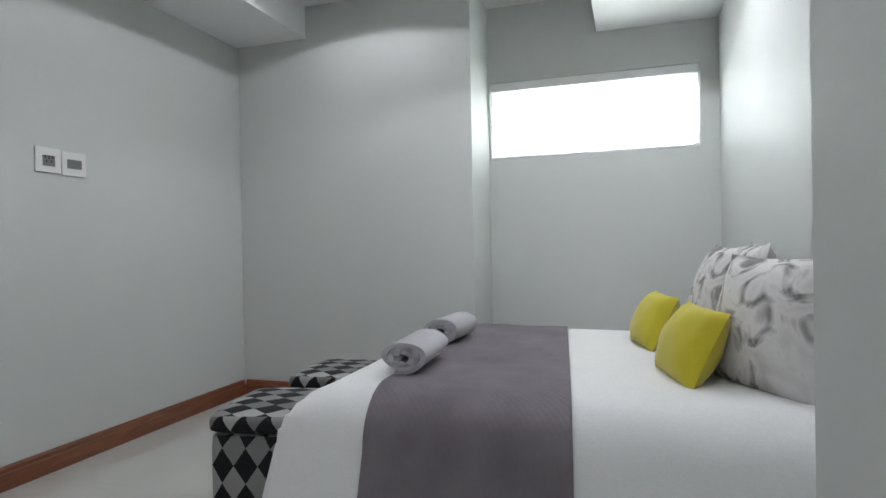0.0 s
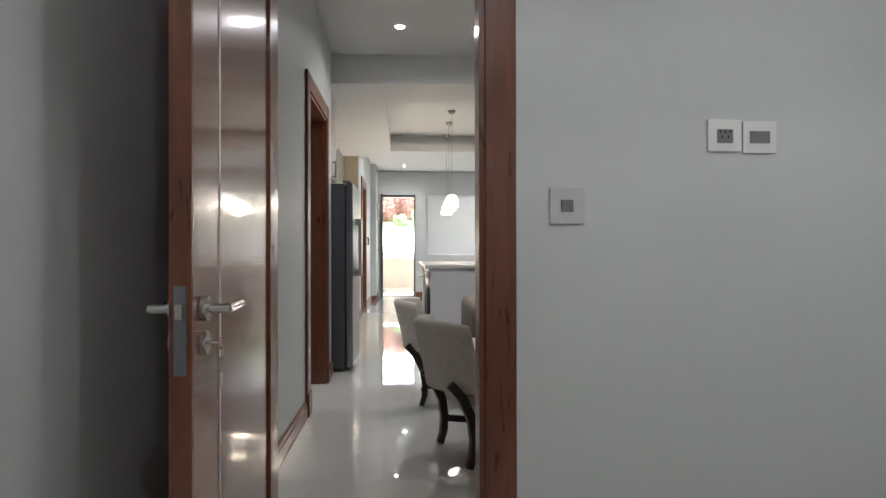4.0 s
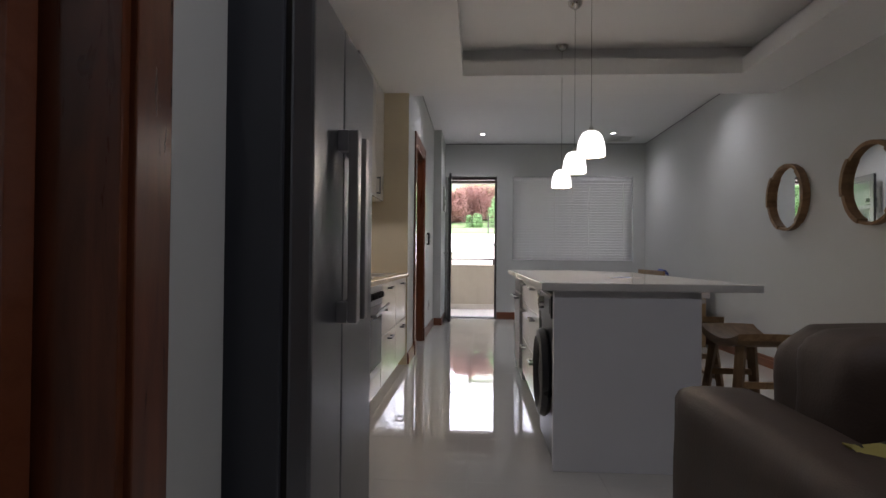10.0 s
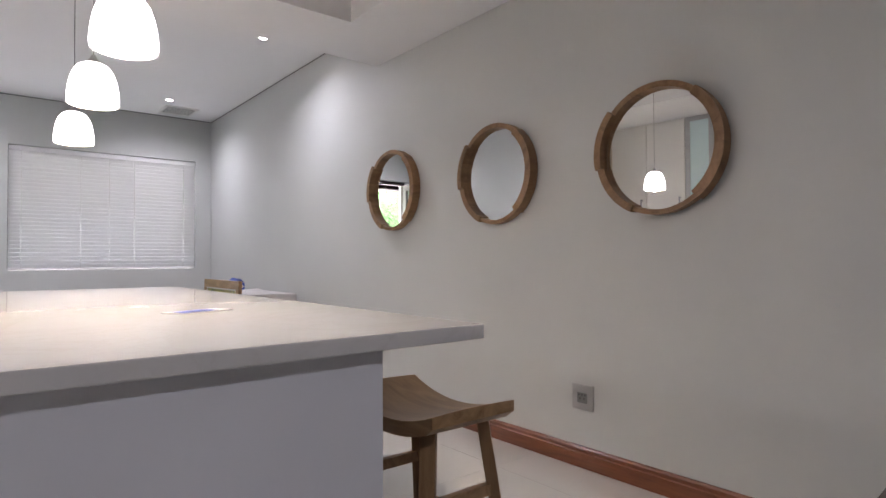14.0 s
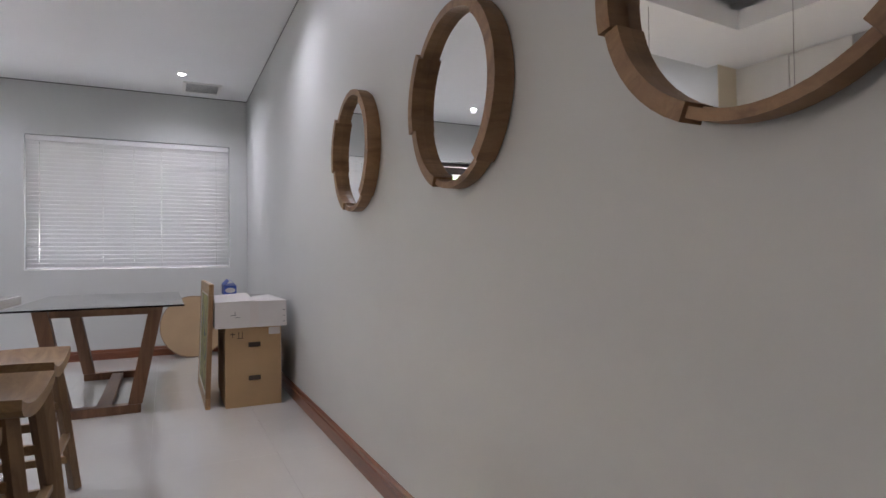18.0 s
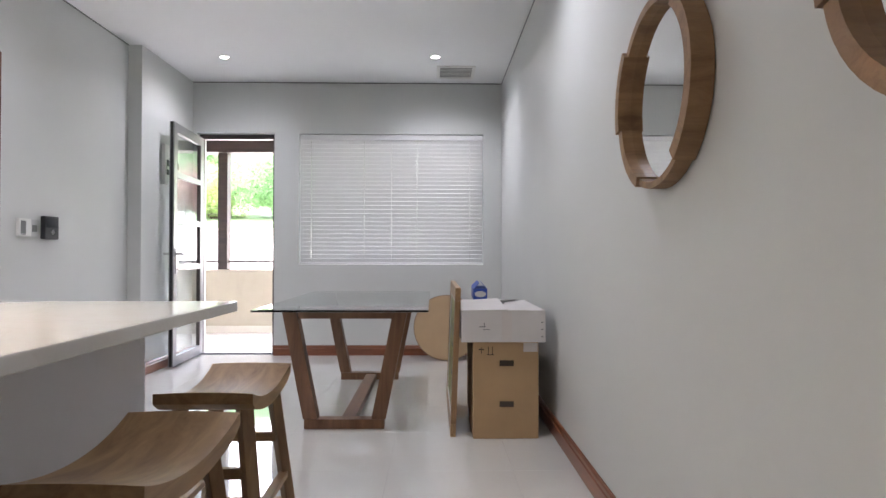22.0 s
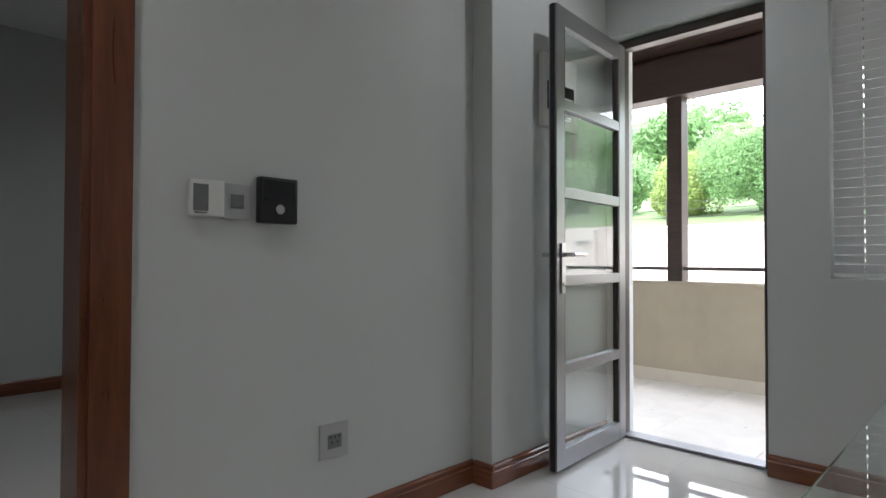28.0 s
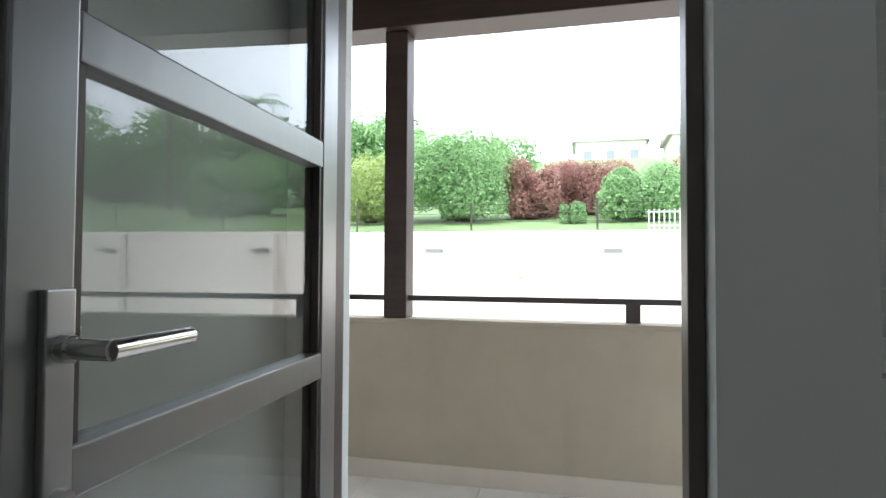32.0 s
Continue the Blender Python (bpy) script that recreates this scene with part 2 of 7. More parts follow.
FRIDGE_SIDE = speckled("fridge_side_grey", (0.055, 0.06, 0.072), 0.42, 2, 0.05, 200, 0.1, 0.0004)
WASHER = speckled("washer_graphite", (0.035, 0.036, 0.04), 0.28, 2, 0.05, 300, 0.05, 0.0003)
BLACK = speckled("black_plastic", (0.012, 0.012, 0.013), 0.3, 4, 0.1, 200, 0.05, 0.0003)
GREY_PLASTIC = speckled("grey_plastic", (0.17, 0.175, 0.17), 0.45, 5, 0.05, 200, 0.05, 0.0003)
PLATE_GREY = metallic("satin_steel_plate", (0.50, 0.50, 0.50), 0.4, None, 0.6)
WHITE_PLASTIC = speckled("white_plastic", (0.72, 0.72, 0.69), 0.32, 5, 0.02, 200, 0.03, 0.0003)
CABINET = speckled("cabinet_white_gloss", (0.76, 0.75, 0.71), 0.14, 2, 0.02, 150, 0.02, 0.0003)
CARCASS = speckled("cabinet_carcass_white", (0.70, 0.69, 0.65), 0.4, 2, 0.02)
PANEL_GREY = speckled("island_panel_white", (0.74, 0.75, 0.78), 0.4, 1.5, 0.02, 150, 0.03, 0.0003)
INLAY = metallic("pale_metal_inlay", (0.82, 0.81, 0.79), 0.5, None, 0.5)
OVEN_GLASS = mat("oven_black_glass", (0.015, 0.015, 0.017), 0.06)
BLIND = speckled("blind_slat_white", (0.80, 0.80, 0.80), 0.4, 3, 0.02, 80, 0.03, 0.0003)
_b = Nodes(BLIND)
_tr = _b.add("ShaderNodeBsdfTranslucent", Color=(0.85, 0.85, 0.82, 1))
_mx = _b.add("ShaderNodeMixShader", Fac=0.07)
_out = next(n for n in _b.t.nodes if n.type == "OUTPUT_MATERIAL")
_b.link(_b.b.outputs[0], _mx.inputs[1])
_b.link(_tr.outputs[0], _mx.inputs[2])
_b.link(_mx.outputs[0], _out.inputs["Surface"])
BLIND_THIN = mat("thin_blind_slat_white", (0.82, 0.82, 0.80), 0.4)
_b = Nodes(BLIND_THIN)
_tr = _b.add("ShaderNodeBsdfTranslucent", Color=(0.9, 0.9, 0.88, 1))
_mx = _b.add("ShaderNodeMixShader", Fac=0.8)
_out = next(n for n in _b.t.nodes if n.type == "OUTPUT_MATERIAL")
_b.link(_b.b.outputs[0], _mx.inputs[1])
_b.link(_tr.outputs[0], _mx.inputs[2])
_b.link(_mx.outputs[0], _out.inputs["Surface"])
GLASS = glassy("clear_window_glass")
TABLE_GLASS = glassy("table_glass_green", (0.90, 0.965, 0.94))
MIRROR = mat("mirror_silver", (0.88, 0.89, 0.88), 0.015, 1.0)
LAMP_GLOW = glow("downlight_glow", (1.0, 0.96, 0.9), 30.0)
SHADE_GLOW = glow("pendant_opal_glass", (1.0, 0.95, 0.88), 3.2)
CARDBOARD = speckled("brown_cardboard", (0.40, 0.27, 0.14), 0.75, 4, 0.08, 60, 0.2, 0.0008)
WHITE_CARD = speckled("white_cardboard", (0.58, 0.56, 0.54), 0.7, 4, 0.05, 60, 0.15, 0.0008)
BLUE_CARD = speckled("blue_printed_card", (0.03, 0.075, 0.36), 0.4, 4, 0.1, 60, 0.1, 0.0005)
HARDBOARD = speckled("hardboard_brown", (0.42, 0.29, 0.16), 0.6, 5, 0.06, 120, 0.1, 0.0005)
INK_AND_HOLE = mat("ink_and_hole_shade", (0.05, 0.035, 0.025), 0.7)


def stained_plaster(name, base):
    """Outdoor plaster with rain streaks that run down and broad blotches of dirt."""
    m = mat(name, base, 0.85)
    n = Nodes(m)
    blotch = n.noise(n.coords(), 1.7, 6, 0.6)
    streak = n.noise(n.coords((4, 4, 0.5)), 1.3, 6, 0.75)
    c = n.ramp(blotch, [(0.3, shade(base, 0.90)), (0.7, shade(base, 1.05))])
    mask = n.ramp(streak, [(0.52, (0, 0, 0)), (0.72, (1, 1, 1))])
    n.color(n.mixc(n.maths("MULTIPLY", mask, 0.16), c, shade(base, 0.55)))
    n.bump(n.noise(n.coords(), 75, 4), 0.4, 0.002)
    return m


PLASTER_BALC = stained_plaster("balcony_plaster_beige", (0.41, 0.35, 0.265))
BALC_SKIRT = stained_plaster("balcony_skirting_stained", (0.58, 0.52, 0.44))
PLASTER_OUT = speckled("boundary_plaster_pale", (0.72, 0.66, 0.60), 0.85, 0.8, 0.06, 50, 0.3, 0.002)
# Roof and pane colours are paled to carry the haze over the far houses.
ROOF_TILE = speckled("roof_tile_grey_brown", (0.42, 0.39, 0.37), 0.7, 0.8, 0.12, 20, 0.4, 0.01)
HOUSE_WALL = speckled("house_plaster_cream", (0.80, 0.77, 0.70), 0.8, 0.5, 0.05)
HOUSE_PANE = mat("house_window_hazed", (0.22, 0.24, 0.26), 0.2)
GRASS = speckled("lawn_green", (0.14, 0.21, 0.08), 0.9, 0.8, 0.3, 40, 0.8, 0.02)


def leafy(name, a, b):
    m = mat(name, a, 0.55)
    n = Nodes(m)
    g = n.t.nodes.new("ShaderNodeNewGeometry")
    n.color(n.ramp(g.outputs["Random Per Island"], [(0.0, a), (0.6, tuple((p + q) / 2 for p, q in zip(a, b))), (1.0, b)]))
    tr = n.add("ShaderNodeBsdfTranslucent", Color=(*shade(b, 1.5), 1))
    mx = n.add("ShaderNodeMixShader", Fac=0.33)
    out = next(k for k in n.t.nodes if k.type == "OUTPUT_MATERIAL")
    n.link(n.b.outputs[0], mx.inputs[1])
    n.link(tr.outputs[0], mx.inputs[2])
    n.link(mx.outputs[0], out.inputs["Surface"])
    return m


LEAF_GREEN = leafy("leaf_green", (0.055, 0.125, 0.045), (0.30, 0.45, 0.20))
LEAF_LIGHT = leafy("leaf_yellow_green", (0.16, 0.22, 0.06), (0.36, 0.43, 0.16))
LEAF_RED = leafy("leaf_copper_red", (0.18, 0.065, 0.06), (0.34, 0.20, 0.155))
# Green washed out by wall glare, with the glare put into the colour.
LEAF_GLARE = leafy("leaf_glare_green", (0.42, 0.46, 0.28), (0.60, 0.62, 0.45))
BARK = speckled("bark_brown", (0.09, 0.06, 0.04), 0.9, 8, 0.25, 40, 0.6, 0.01)


def woven(name, base, rough=0.85, thread=420.0, amount=0.10, bump=0.35):
    m = mat(name, base, rough, spec=0.2)
    n = Nodes(m)
    v = n.coords()
    big = n.noise(v, 5.0, 5)
    fine = n.noise(v, thread, 2)
    streak = n.noise(n.coords((60, 60, 220)), 1.6, 3)
    c = n.ramp(big, [(0.25, shade(base, 1 - amount)), (0.75, shade(base, 1 + amount))])
    n.color(n.mixc(n.maths("MULTIPLY", streak, 0.45), c, shade(base, 0.62)))
    n.bump(fine, bump, 0.0015)
    m.node_tree.nodes["Principled BSDF"].inputs["Sheen Weight"].default_value = 0.25
    return m


CHAIR_FABRIC = woven("chair_fabric_oatmeal", (0.50, 0.475, 0.43), 0.85, 300)
_c = Nodes(CHAIR_FABRIC)
_c.color(_c.mixc(_c.noise(_c.coords(), 30, 6, 0.75, 0.9), (0.28, 0.25, 0.215), (0.74, 0.68, 0.595)))
BED_LINEN = woven("white_bed_linen", (0.80, 0.80, 0.80), 0.8, 500, 0.02, 0.06)
TOWEL = woven("grey_towel_terry", (0.44, 0.43, 0.46), 0.95, 160, 0.08, 0.9)
YELLOW = woven("yellow_cushion_fabric", (0.55, 0.47, 0.025), 0.75, 260, 0.10, 0.4)


def runner_material():
    m = mat("grey_waffle_throw", (0.17, 0.15, 0.165), 0.9, spec=0.2)
    n = Nodes(m)
    v = n.coords()
    sx = n.t.nodes.new("ShaderNodeSeparateXYZ")
    n.link(v, sx.inputs[0])
    a = n.maths("SINE", n.maths("MULTIPLY", sx.outputs[0], 300.0))
    b = n.maths("SINE", n.maths("MULTIPLY", sx.outputs[1], 300.0))
    n.bump(n.maths("MULTIPLY", a, b), 0.35, 0.002)
    n.color(n.ramp(n.noise(v, 6, 5), [(0.3, (0.15, 0.132, 0.147)), (0.7, (0.20, 0.178, 0.195))]))
    return m


RUNNER = runner_material()
RUG = woven("charcoal_rug_pile", (0.022, 0.021, 0.024), 1.0, 120, 0.2, 1.0)


def leather():
    m = mat("brown_leather", (0.075, 0.045, 0.03), 0.48)
    n = Nodes(m)
    v = n.coords()
    vor = n.add("ShaderNodeTexVoronoi", Scale=160.0)
    n.link(v, vor.inputs["Vector"])
    crease = n.noise(v, 9, 6, 0.6, 0.8)
    n.bump(n.maths("ADD", n.maths("MULTIPLY", vor.outputs["Distance"], 0.35), crease), 0.3, 0.004)
    n.color(n.ramp(crease, [(0.25, (0.030, 0.018, 0.012)), (0.75, (0.058, 0.036, 0.024))]))
    n.roughness(crease, 0.52, 0.7)
    return m


LEATHER = leather()


def chevron():
    m = mat("chevron_cushion_fabric", (0.3, 0.25, 0.05), 0.8, spec=0.2)
    n = Nodes(m)
    s = n.t.nodes.new("ShaderNodeSeparateXYZ")
    n.link(n.coords(), s.inputs[0])
    zig = n.maths("ABSOLUTE", n.maths("SUBTRACT", n.maths("FRACT", n.maths("MULTIPLY", s.outputs[0], 5.2)), 0.5))
    band = n.maths("FRACT", n.maths("ADD", n.maths("MULTIPLY", s.outputs[2], 8.2), n.maths("MULTIPLY", zig, 2.3)))
    wob = n.noise(n.coords(), 30, 3)
    edge = n.maths("GREATER_THAN", n.maths("ADD", band, n.maths("MULTIPLY", wob, 0.16)), 0.52)
    n.color(n.mixc(edge, (0.28, 0.24, 0.075), (0.035, 0.027, 0.018)))
    n.bump(n.noise(n.coords(), 400, 2), 0.3, 0.001)
    return m


CHEVRON = chevron()


def ottoman_print():
    m = mat("ottoman_diamond_print", (0.3, 0.3, 0.3), 0.85, spec=0.2)
    n = Nodes(m)
    s = n.t.nodes.new("ShaderNodeSeparateXYZ")
    n.link(n.coords(), s.inputs[0])
    # Diamonds stand upright on the sides and run across the lid.
    g = n.t.nodes.new("ShaderNodeNewGeometry")
    gn = n.t.nodes.new("ShaderNodeSeparateXYZ")
    n.link(g.outputs["Normal"], gn.inputs[0])
    lid = n.maths("GREATER_THAN", n.maths("ABSOLUTE", gn.outputs[2]), 0.6)
    u = n.maths("ADD", s.outputs[0], n.maths("MULTIPLY", n.maths("SUBTRACT", 1.0, lid), s.outputs[1]))
    flat = n.maths("MULTIPLY", lid, s.outputs[1])
    side = n.maths("MULTIPLY", n.maths("SUBTRACT", 1.0, lid), s.outputs[2])
    w = n.maths("ADD", flat, side)
    p, q = n.maths("MULTIPLY", u, 11.0), n.maths("MULTIPLY", w, 8.0)
    a = n.maths("FLOOR", n.maths("ADD", p, q))
    b = n.maths("FLOOR", n.maths("SUBTRACT", p, q))
    even = n.maths("MODULO", n.maths("ABSOLUTE", n.maths("ADD", a, b)), 2.0)
    comb = n.t.nodes.new("ShaderNodeCombineXYZ")
    n.link(a, comb.inputs[0])
    n.link(b, comb.inputs[1])
    white = n.t.nodes.new("ShaderNodeTexWhiteNoise")
    n.link(comb.outputs[0], white.inputs["Vector"])
    tone = n.ramp(white.outputs["Value"], [(0.0, (0.34, 0.34, 0.33)), (0.5, (0.16, 0.16, 0.16)), (1.0, (0.44, 0.44, 0.43))])
    n.color(n.mixc(n.maths("GREATER_THAN", even, 0.5), (0.02, 0.02, 0.022), tone))
    n.bump(n.noise(n.coords(), 350, 2), 0.4, 0.001)
    return m


OTTOMAN = ottoman_print()


def floral():
    m = mat("grey_floral_cushion_fabric", (0.5, 0.5, 0.5), 0.7, spec=0.3)
    n = Nodes(m)
    v = n.coords()
    blot = n.noise(v, 7, 3, 0.5, 1.6)
    petal = n.noise(v, 16, 5, 0.6, 2.2)
    c = n.ramp(blot, [(0.36, (0.05, 0.05, 0.055)), (0.42, (0.30, 0.28, 0.29)), (0.50, (0.62, 0.61, 0.61)), (0.75, (0.46, 0.44, 0.45))])
    n.color(n.mixc(n.maths("MULTIPLY", petal, 0.5), c, (0.55, 0.53, 0.48)))
    n.bump(petal, 0.3, 0.004)
    return m


FLORAL = floral()


def stone(name, base, vein, rough, scale=3.0):
    m = mat(name, base, rough)
    n = Nodes(m)
    v = n.coords()
    warp = n.noise(v, scale, 8, 0.65, 1.8)
    line = n.maths("ABSOLUTE", n.maths("SUBTRACT", warp, 0.5))
    c = n.ramp(line, [(0.0, vein), (0.02, shade(base, 0.97)), (0.2, base)])
    n.color(n.mixc(n.maths("MULTIPLY", n.noise(v, 120, 2), 0.12), c, shade(base, 0.75)))
    return m


QUARTZ = stone("white_quartz_top", (0.70, 0.69, 0.665), (0.655, 0.64, 0.61), 0.085, 2.0)
COUNTER = stone("beige_stone_worktop", (0.55, 0.43, 0.28), (0.42, 0.31, 0.19), 0.18, 9.0)


def mosaic():
    m = mat("mosaic_splashback", (0.3, 0.25, 0.2), 0.2)
    n = Nodes(m)
    br = n.add("ShaderNodeTexBrick", Scale=1.0, Mortar_Size=0.002, Brick_Width=0.10, Row_Height=0.016)
    n.link(n.coords((1, 1, 1), (radians(90), 0, radians(90))), br.inputs["Vector"])
    br.inputs["Color1"].default_value = (0.09, 0.065, 0.05, 1)
    br.inputs["Color2"].default_value = (0.45, 0.40, 0.33, 1)
    br.inputs["Mortar"].default_value = (0.3, 0.27, 0.23, 1)
    n.color(br.outputs["Color"])
    return m


MOSAIC = mosaic()


def painting():
    m = mat("oil_painting_canvas", (0.2, 0.2, 0.1), 0.5)
    n = Nodes(m)
    v = n.coords((1, 1, 1))
    blot = n.noise(v, 4.5, 3, 0.5, 2.0)
    n.color(n.ramp(blot, [(0.3, (0.05, 0.08, 0.30)), (0.42, (0.10, 0.13, 0.05)), (0.5, (0.34, 0.33, 0.08)), (0.62, (0.14, 0.12, 0.05)), (0.75, (0.28, 0.24, 0.12))]))
    n.bump(n.noise(v, 60, 4), 0.5, 0.002)
    return m


PAINTING = painting()


# ---- mesh helpers ----
def box(bm, x0, x1, y0, y1, z0, z1, bevel=0.0, segs=2):
    """Adds a box, with rounded edges if bevel is given."""
    vs = [bm.verts.new((x, y, z)) for x in (x0, x1) for y in (y0, y1) for z in (z0, z1)]
    quads = ((0, 1, 3, 2), (4, 6, 7, 5), (0, 4, 5, 1), (2, 3, 7, 6), (0, 2, 6, 4), (1, 5, 7, 3))
    fs = [bm.faces.new([vs[i] for i in q]) for q in quads]
    if bevel > 0:
        es = list({e for f in fs for e in f.edges})
        bmesh.ops.bevel(bm, geom=es, offset=bevel, segments=segs, profile=0.6, affect="EDGES")
    return vs


def boxes(*rows, bevel=0.0):
    bm = bmesh.new()
    for r in rows:
        box(bm, *r, bevel=bevel)
    return bm


def tube(bm, a, b, r0, r1=None, n=12, caps=True):
    """A round bar from a to b, tapering from r0 to r1."""
    a, b = Vector(a), Vector(b)
    r1 = r0 if r1 is None else r1
    q = (b - a).to_track_quat("Z", "Y").to_matrix()
    rings = []
    for p, r in ((a, r0), (b, r1)):
        rings.append([bm.verts.new(p + q @ Vector((r * math.cos(i * math.tau / n), r * math.sin(i * math.tau / n), 0))) for i in range(n)])
    for i in range(n):
        j = (i + 1) % n
        bm.faces.new((rings[0][i], rings[0][j], rings[1][j], rings[1][i]))
    if caps:
        bm.faces.new(rings[0][::-1])
        bm.faces.new(rings[1])


def lathe(bm, profile, n=28, at=(0, 0, 0), closed=False):
    """Turns a profile of (radius, height) about the z axis."""
    rings = []
    for r, z in profile:
        rings.append([bm.verts.new((at[0] + r * math.cos(i * math.tau / n), at[1] + r * math.sin(i * math.tau / n), at[2] + z)) for i in range(n)])
    pairs = list(zip(rings, rings[1:])) + ([(rings[-1], rings[0])] if closed else [])
    for lo, hi in pairs:
        for i in range(n):
            j = (i + 1) % n
            bm.faces.new((lo[i], lo[j], hi[j], hi[i]))


def prism(bm, outline, axis, d0, d1):
    """Extrudes a closed outline (u, v) along an axis: x takes (y, z), y takes (x, z), z takes (x, y)."""
    def place(u, v, d):
        return {"x": (d, u, v), "y": (u, d, v), "z": (u, v, d)}[axis]
    lo = [bm.verts.new(place(u, v, d0)) for u, v in outline]
    hi = [bm.verts.new(place(u, v, d1)) for u, v in outline]
    bm.faces.new(lo[::-1])
    bm.faces.new(hi)
    for i in range(len(lo)):
        j = (i + 1) % len(lo)
        bm.faces.new((lo[i], lo[j], hi[j], hi[i]))


def beam(bm, a, b, w, h, bevel=0.0):
    """A square bar of width w and height h from a to b."""
    a, b = Vector(a), Vector(b)
    q = (b - a).to_track_quat("Z", "Y").to_matrix().to_4x4()
    ln = (b - a).length
    tmp = bmesh.new()
    box(tmp, -w / 2, w / 2, -h / 2, h / 2, 0, ln, bevel)
    tmp.transform(Matrix.Translation(a) @ q)
    me = bpy.data.meshes.new("tmp")
    tmp.to_mesh(me)
    tmp.free()
    bm.from_mesh(me)
    bpy.data.meshes.remove(me)


def cushion(w, h, d, n=14, pinch=0.10, power=0.55, seed=1, wrinkle=0.006):
    """A stuffed cushion in the xz plane, w wide, h high, d thick, with drawn-in sides and pointed corners."""
    bm = bmesh.new()
    grid = {}
    for side in (1, -1):
        for i in range(n + 1):
            for j in range(n + 1):
                u, v = 2 * i / n - 1, 2 * j / n - 1
                edge = max(abs(u), abs(v)) >= 0.999
                if side < 0 and edge:
                    grid[side, i, j] = grid[1, i, j]
                    continue
                sx = u * (1 - pinch * (1 - abs(v)) * abs(u) * 0 - pinch * (1 - v * v) * abs(u))
                sz = v * (1 - pinch * (1 - u * u) * abs(v))
                t = max(0.0, (1 - u * u) * (1 - v * v)) ** power
                nz = noise.noise(Vector((u * 2.3 + seed, v * 2.3, side)))
                grid[side, i, j] = bm.verts.new((sx * w / 2, side * (t * d / 2 + wrinkle * nz * t), sz * h / 2 + wrinkle * nz))
        for i in range(n):
            for j in range(n):
                q = [grid[side, i, j], grid[side, i + 1, j], grid[side, i + 1, j + 1], grid[side, i, j + 1]]
                bm.faces.new(q if side < 0 else q[::-1])
    return bm


def finish(name, bm, material, smooth=False):
    bmesh.ops.recalc_face_normals(bm, faces=bm.faces)
    me = bpy.data.meshes.new(name)
    bm.to_mesh(me)
    bm.free()
    if material:
        me.materials.append(material)
    if smooth:
        me.polygons.foreach_set("use_smooth", [True] * len(me.polygons))
        me.set_sharp_from_angle(angle=radians(40))
    return me


def structure(name, bm, material, label="", category="", smooth=False):
    return tagged(new(name, finish(name, bm, material, smooth)), label, category, kind="structure")


def thing(name, m, label, category, group="", kind=""):
    ob = new(name)
    ob.empty_display_size = 0.1
    ob.matrix_world = m if isinstance(m, Matrix) else pose(*m)
    return tagged(ob, label, category, group, kind)


def part(name, bm, material, parent, label="", smooth=False, m=None):
    ob = new(name, bm if isinstance(bm, bpy.types.Mesh) else finish(name, bm, material, smooth))
    ob.parent = parent
    if m is not None:
        ob.matrix_basis = m
    return tagged(ob, label) if label else ob


# ---- floors ----
floor = structure("floor", boxes((-3.1, 4.3, -2.2, 13.55, -0.25, -0.006)), GROUT, "polished off-white porcelain tiled floor", "floor")

# ---- walls ----
X_HALL, X_DIN, X_COL, XR, YF = 0.67, 0.585, 0.70, 3.90, 13.30
Y_BED, Y_HALL0 = 2.29, 2.392
HI = 3.1

structure("wall_east", boxes((XR, 4.12, Y_HALL0, YF + 0.25, 0, HI)), WALL, "plain grey-green painted wall with the mirrors", "wall")
bm = boxes((-0.2, 0.74, YF, YF + 0.25, 0, HI), (1.54, 1.795, YF, YF + 0.25, 0, HI), (3.708, 3.898, YF, YF + 0.25, 0, HI),
           (0.74, 1.54, YF, YF + 0.25, 2.305, HI), (1.795, 3.708, YF, YF + 0.25, 2.295, HI), (1.795, 3.708, YF, YF + 0.25, 0, 0.94))
structure("wall_north", bm, WALL, "grey-green painted wall with door and window openings", "wall")
# West wall of the dining end, with the doorway to a side room.
D3 = (9.78, 10.705, 2.155)
bm = boxes((X_DIN - 0.16, X_DIN, 9.2, D3[0], 0, HI), (X_DIN - 0.16, X_DIN, D3[1], 12.26, 0, HI), (X_DIN - 0.16, X_DIN, D3[0], D3[1], D3[2], HI))
structure("wall_west_dining", bm, WALL, "grey-green painted wall with a doorway", "wall")
structure("wall_west_column", boxes((X_DIN - 0.16, X_COL, 12.262, 13.298, 0, HI), bevel=0.004), WALL, "shallow painted wall column by the front door", "wall")
structure("wall_kitchen_end", boxes((-0.02, X_DIN - 0.163, 9.2, 9.36, 0, HI), (-0.02, X_DIN - 0.001, 9.1955, 9.1995, 0, HI)), CREAM, "cream painted end wall of the kitchen", "wall")
structure("wall_kitchen_back", boxes((-0.2, -0.022, 5.192, 9.36, 0, HI)), CREAM, "cream painted kitchen back wall", "wall")
# Hall wall with the doorway whose leaf stands open.
D2 = (3.995, 4.83, 2.07)
bm = boxes((X_HALL - 0.16, X_HALL, Y_HALL0, D2[0], 0, HI), (X_HALL - 0.16, X_HALL, D2[1], 5.18, 0, HI), (X_HALL - 0.16, X_HALL, D2[0], D2[1], D2[2], HI),
           (-0.02, X_HALL - 0.162, 5.05, 5.18, 0, HI))
structure("wall_west_hall", bm, WALL, "grey-green painted hall wall with a doorway", "wall")
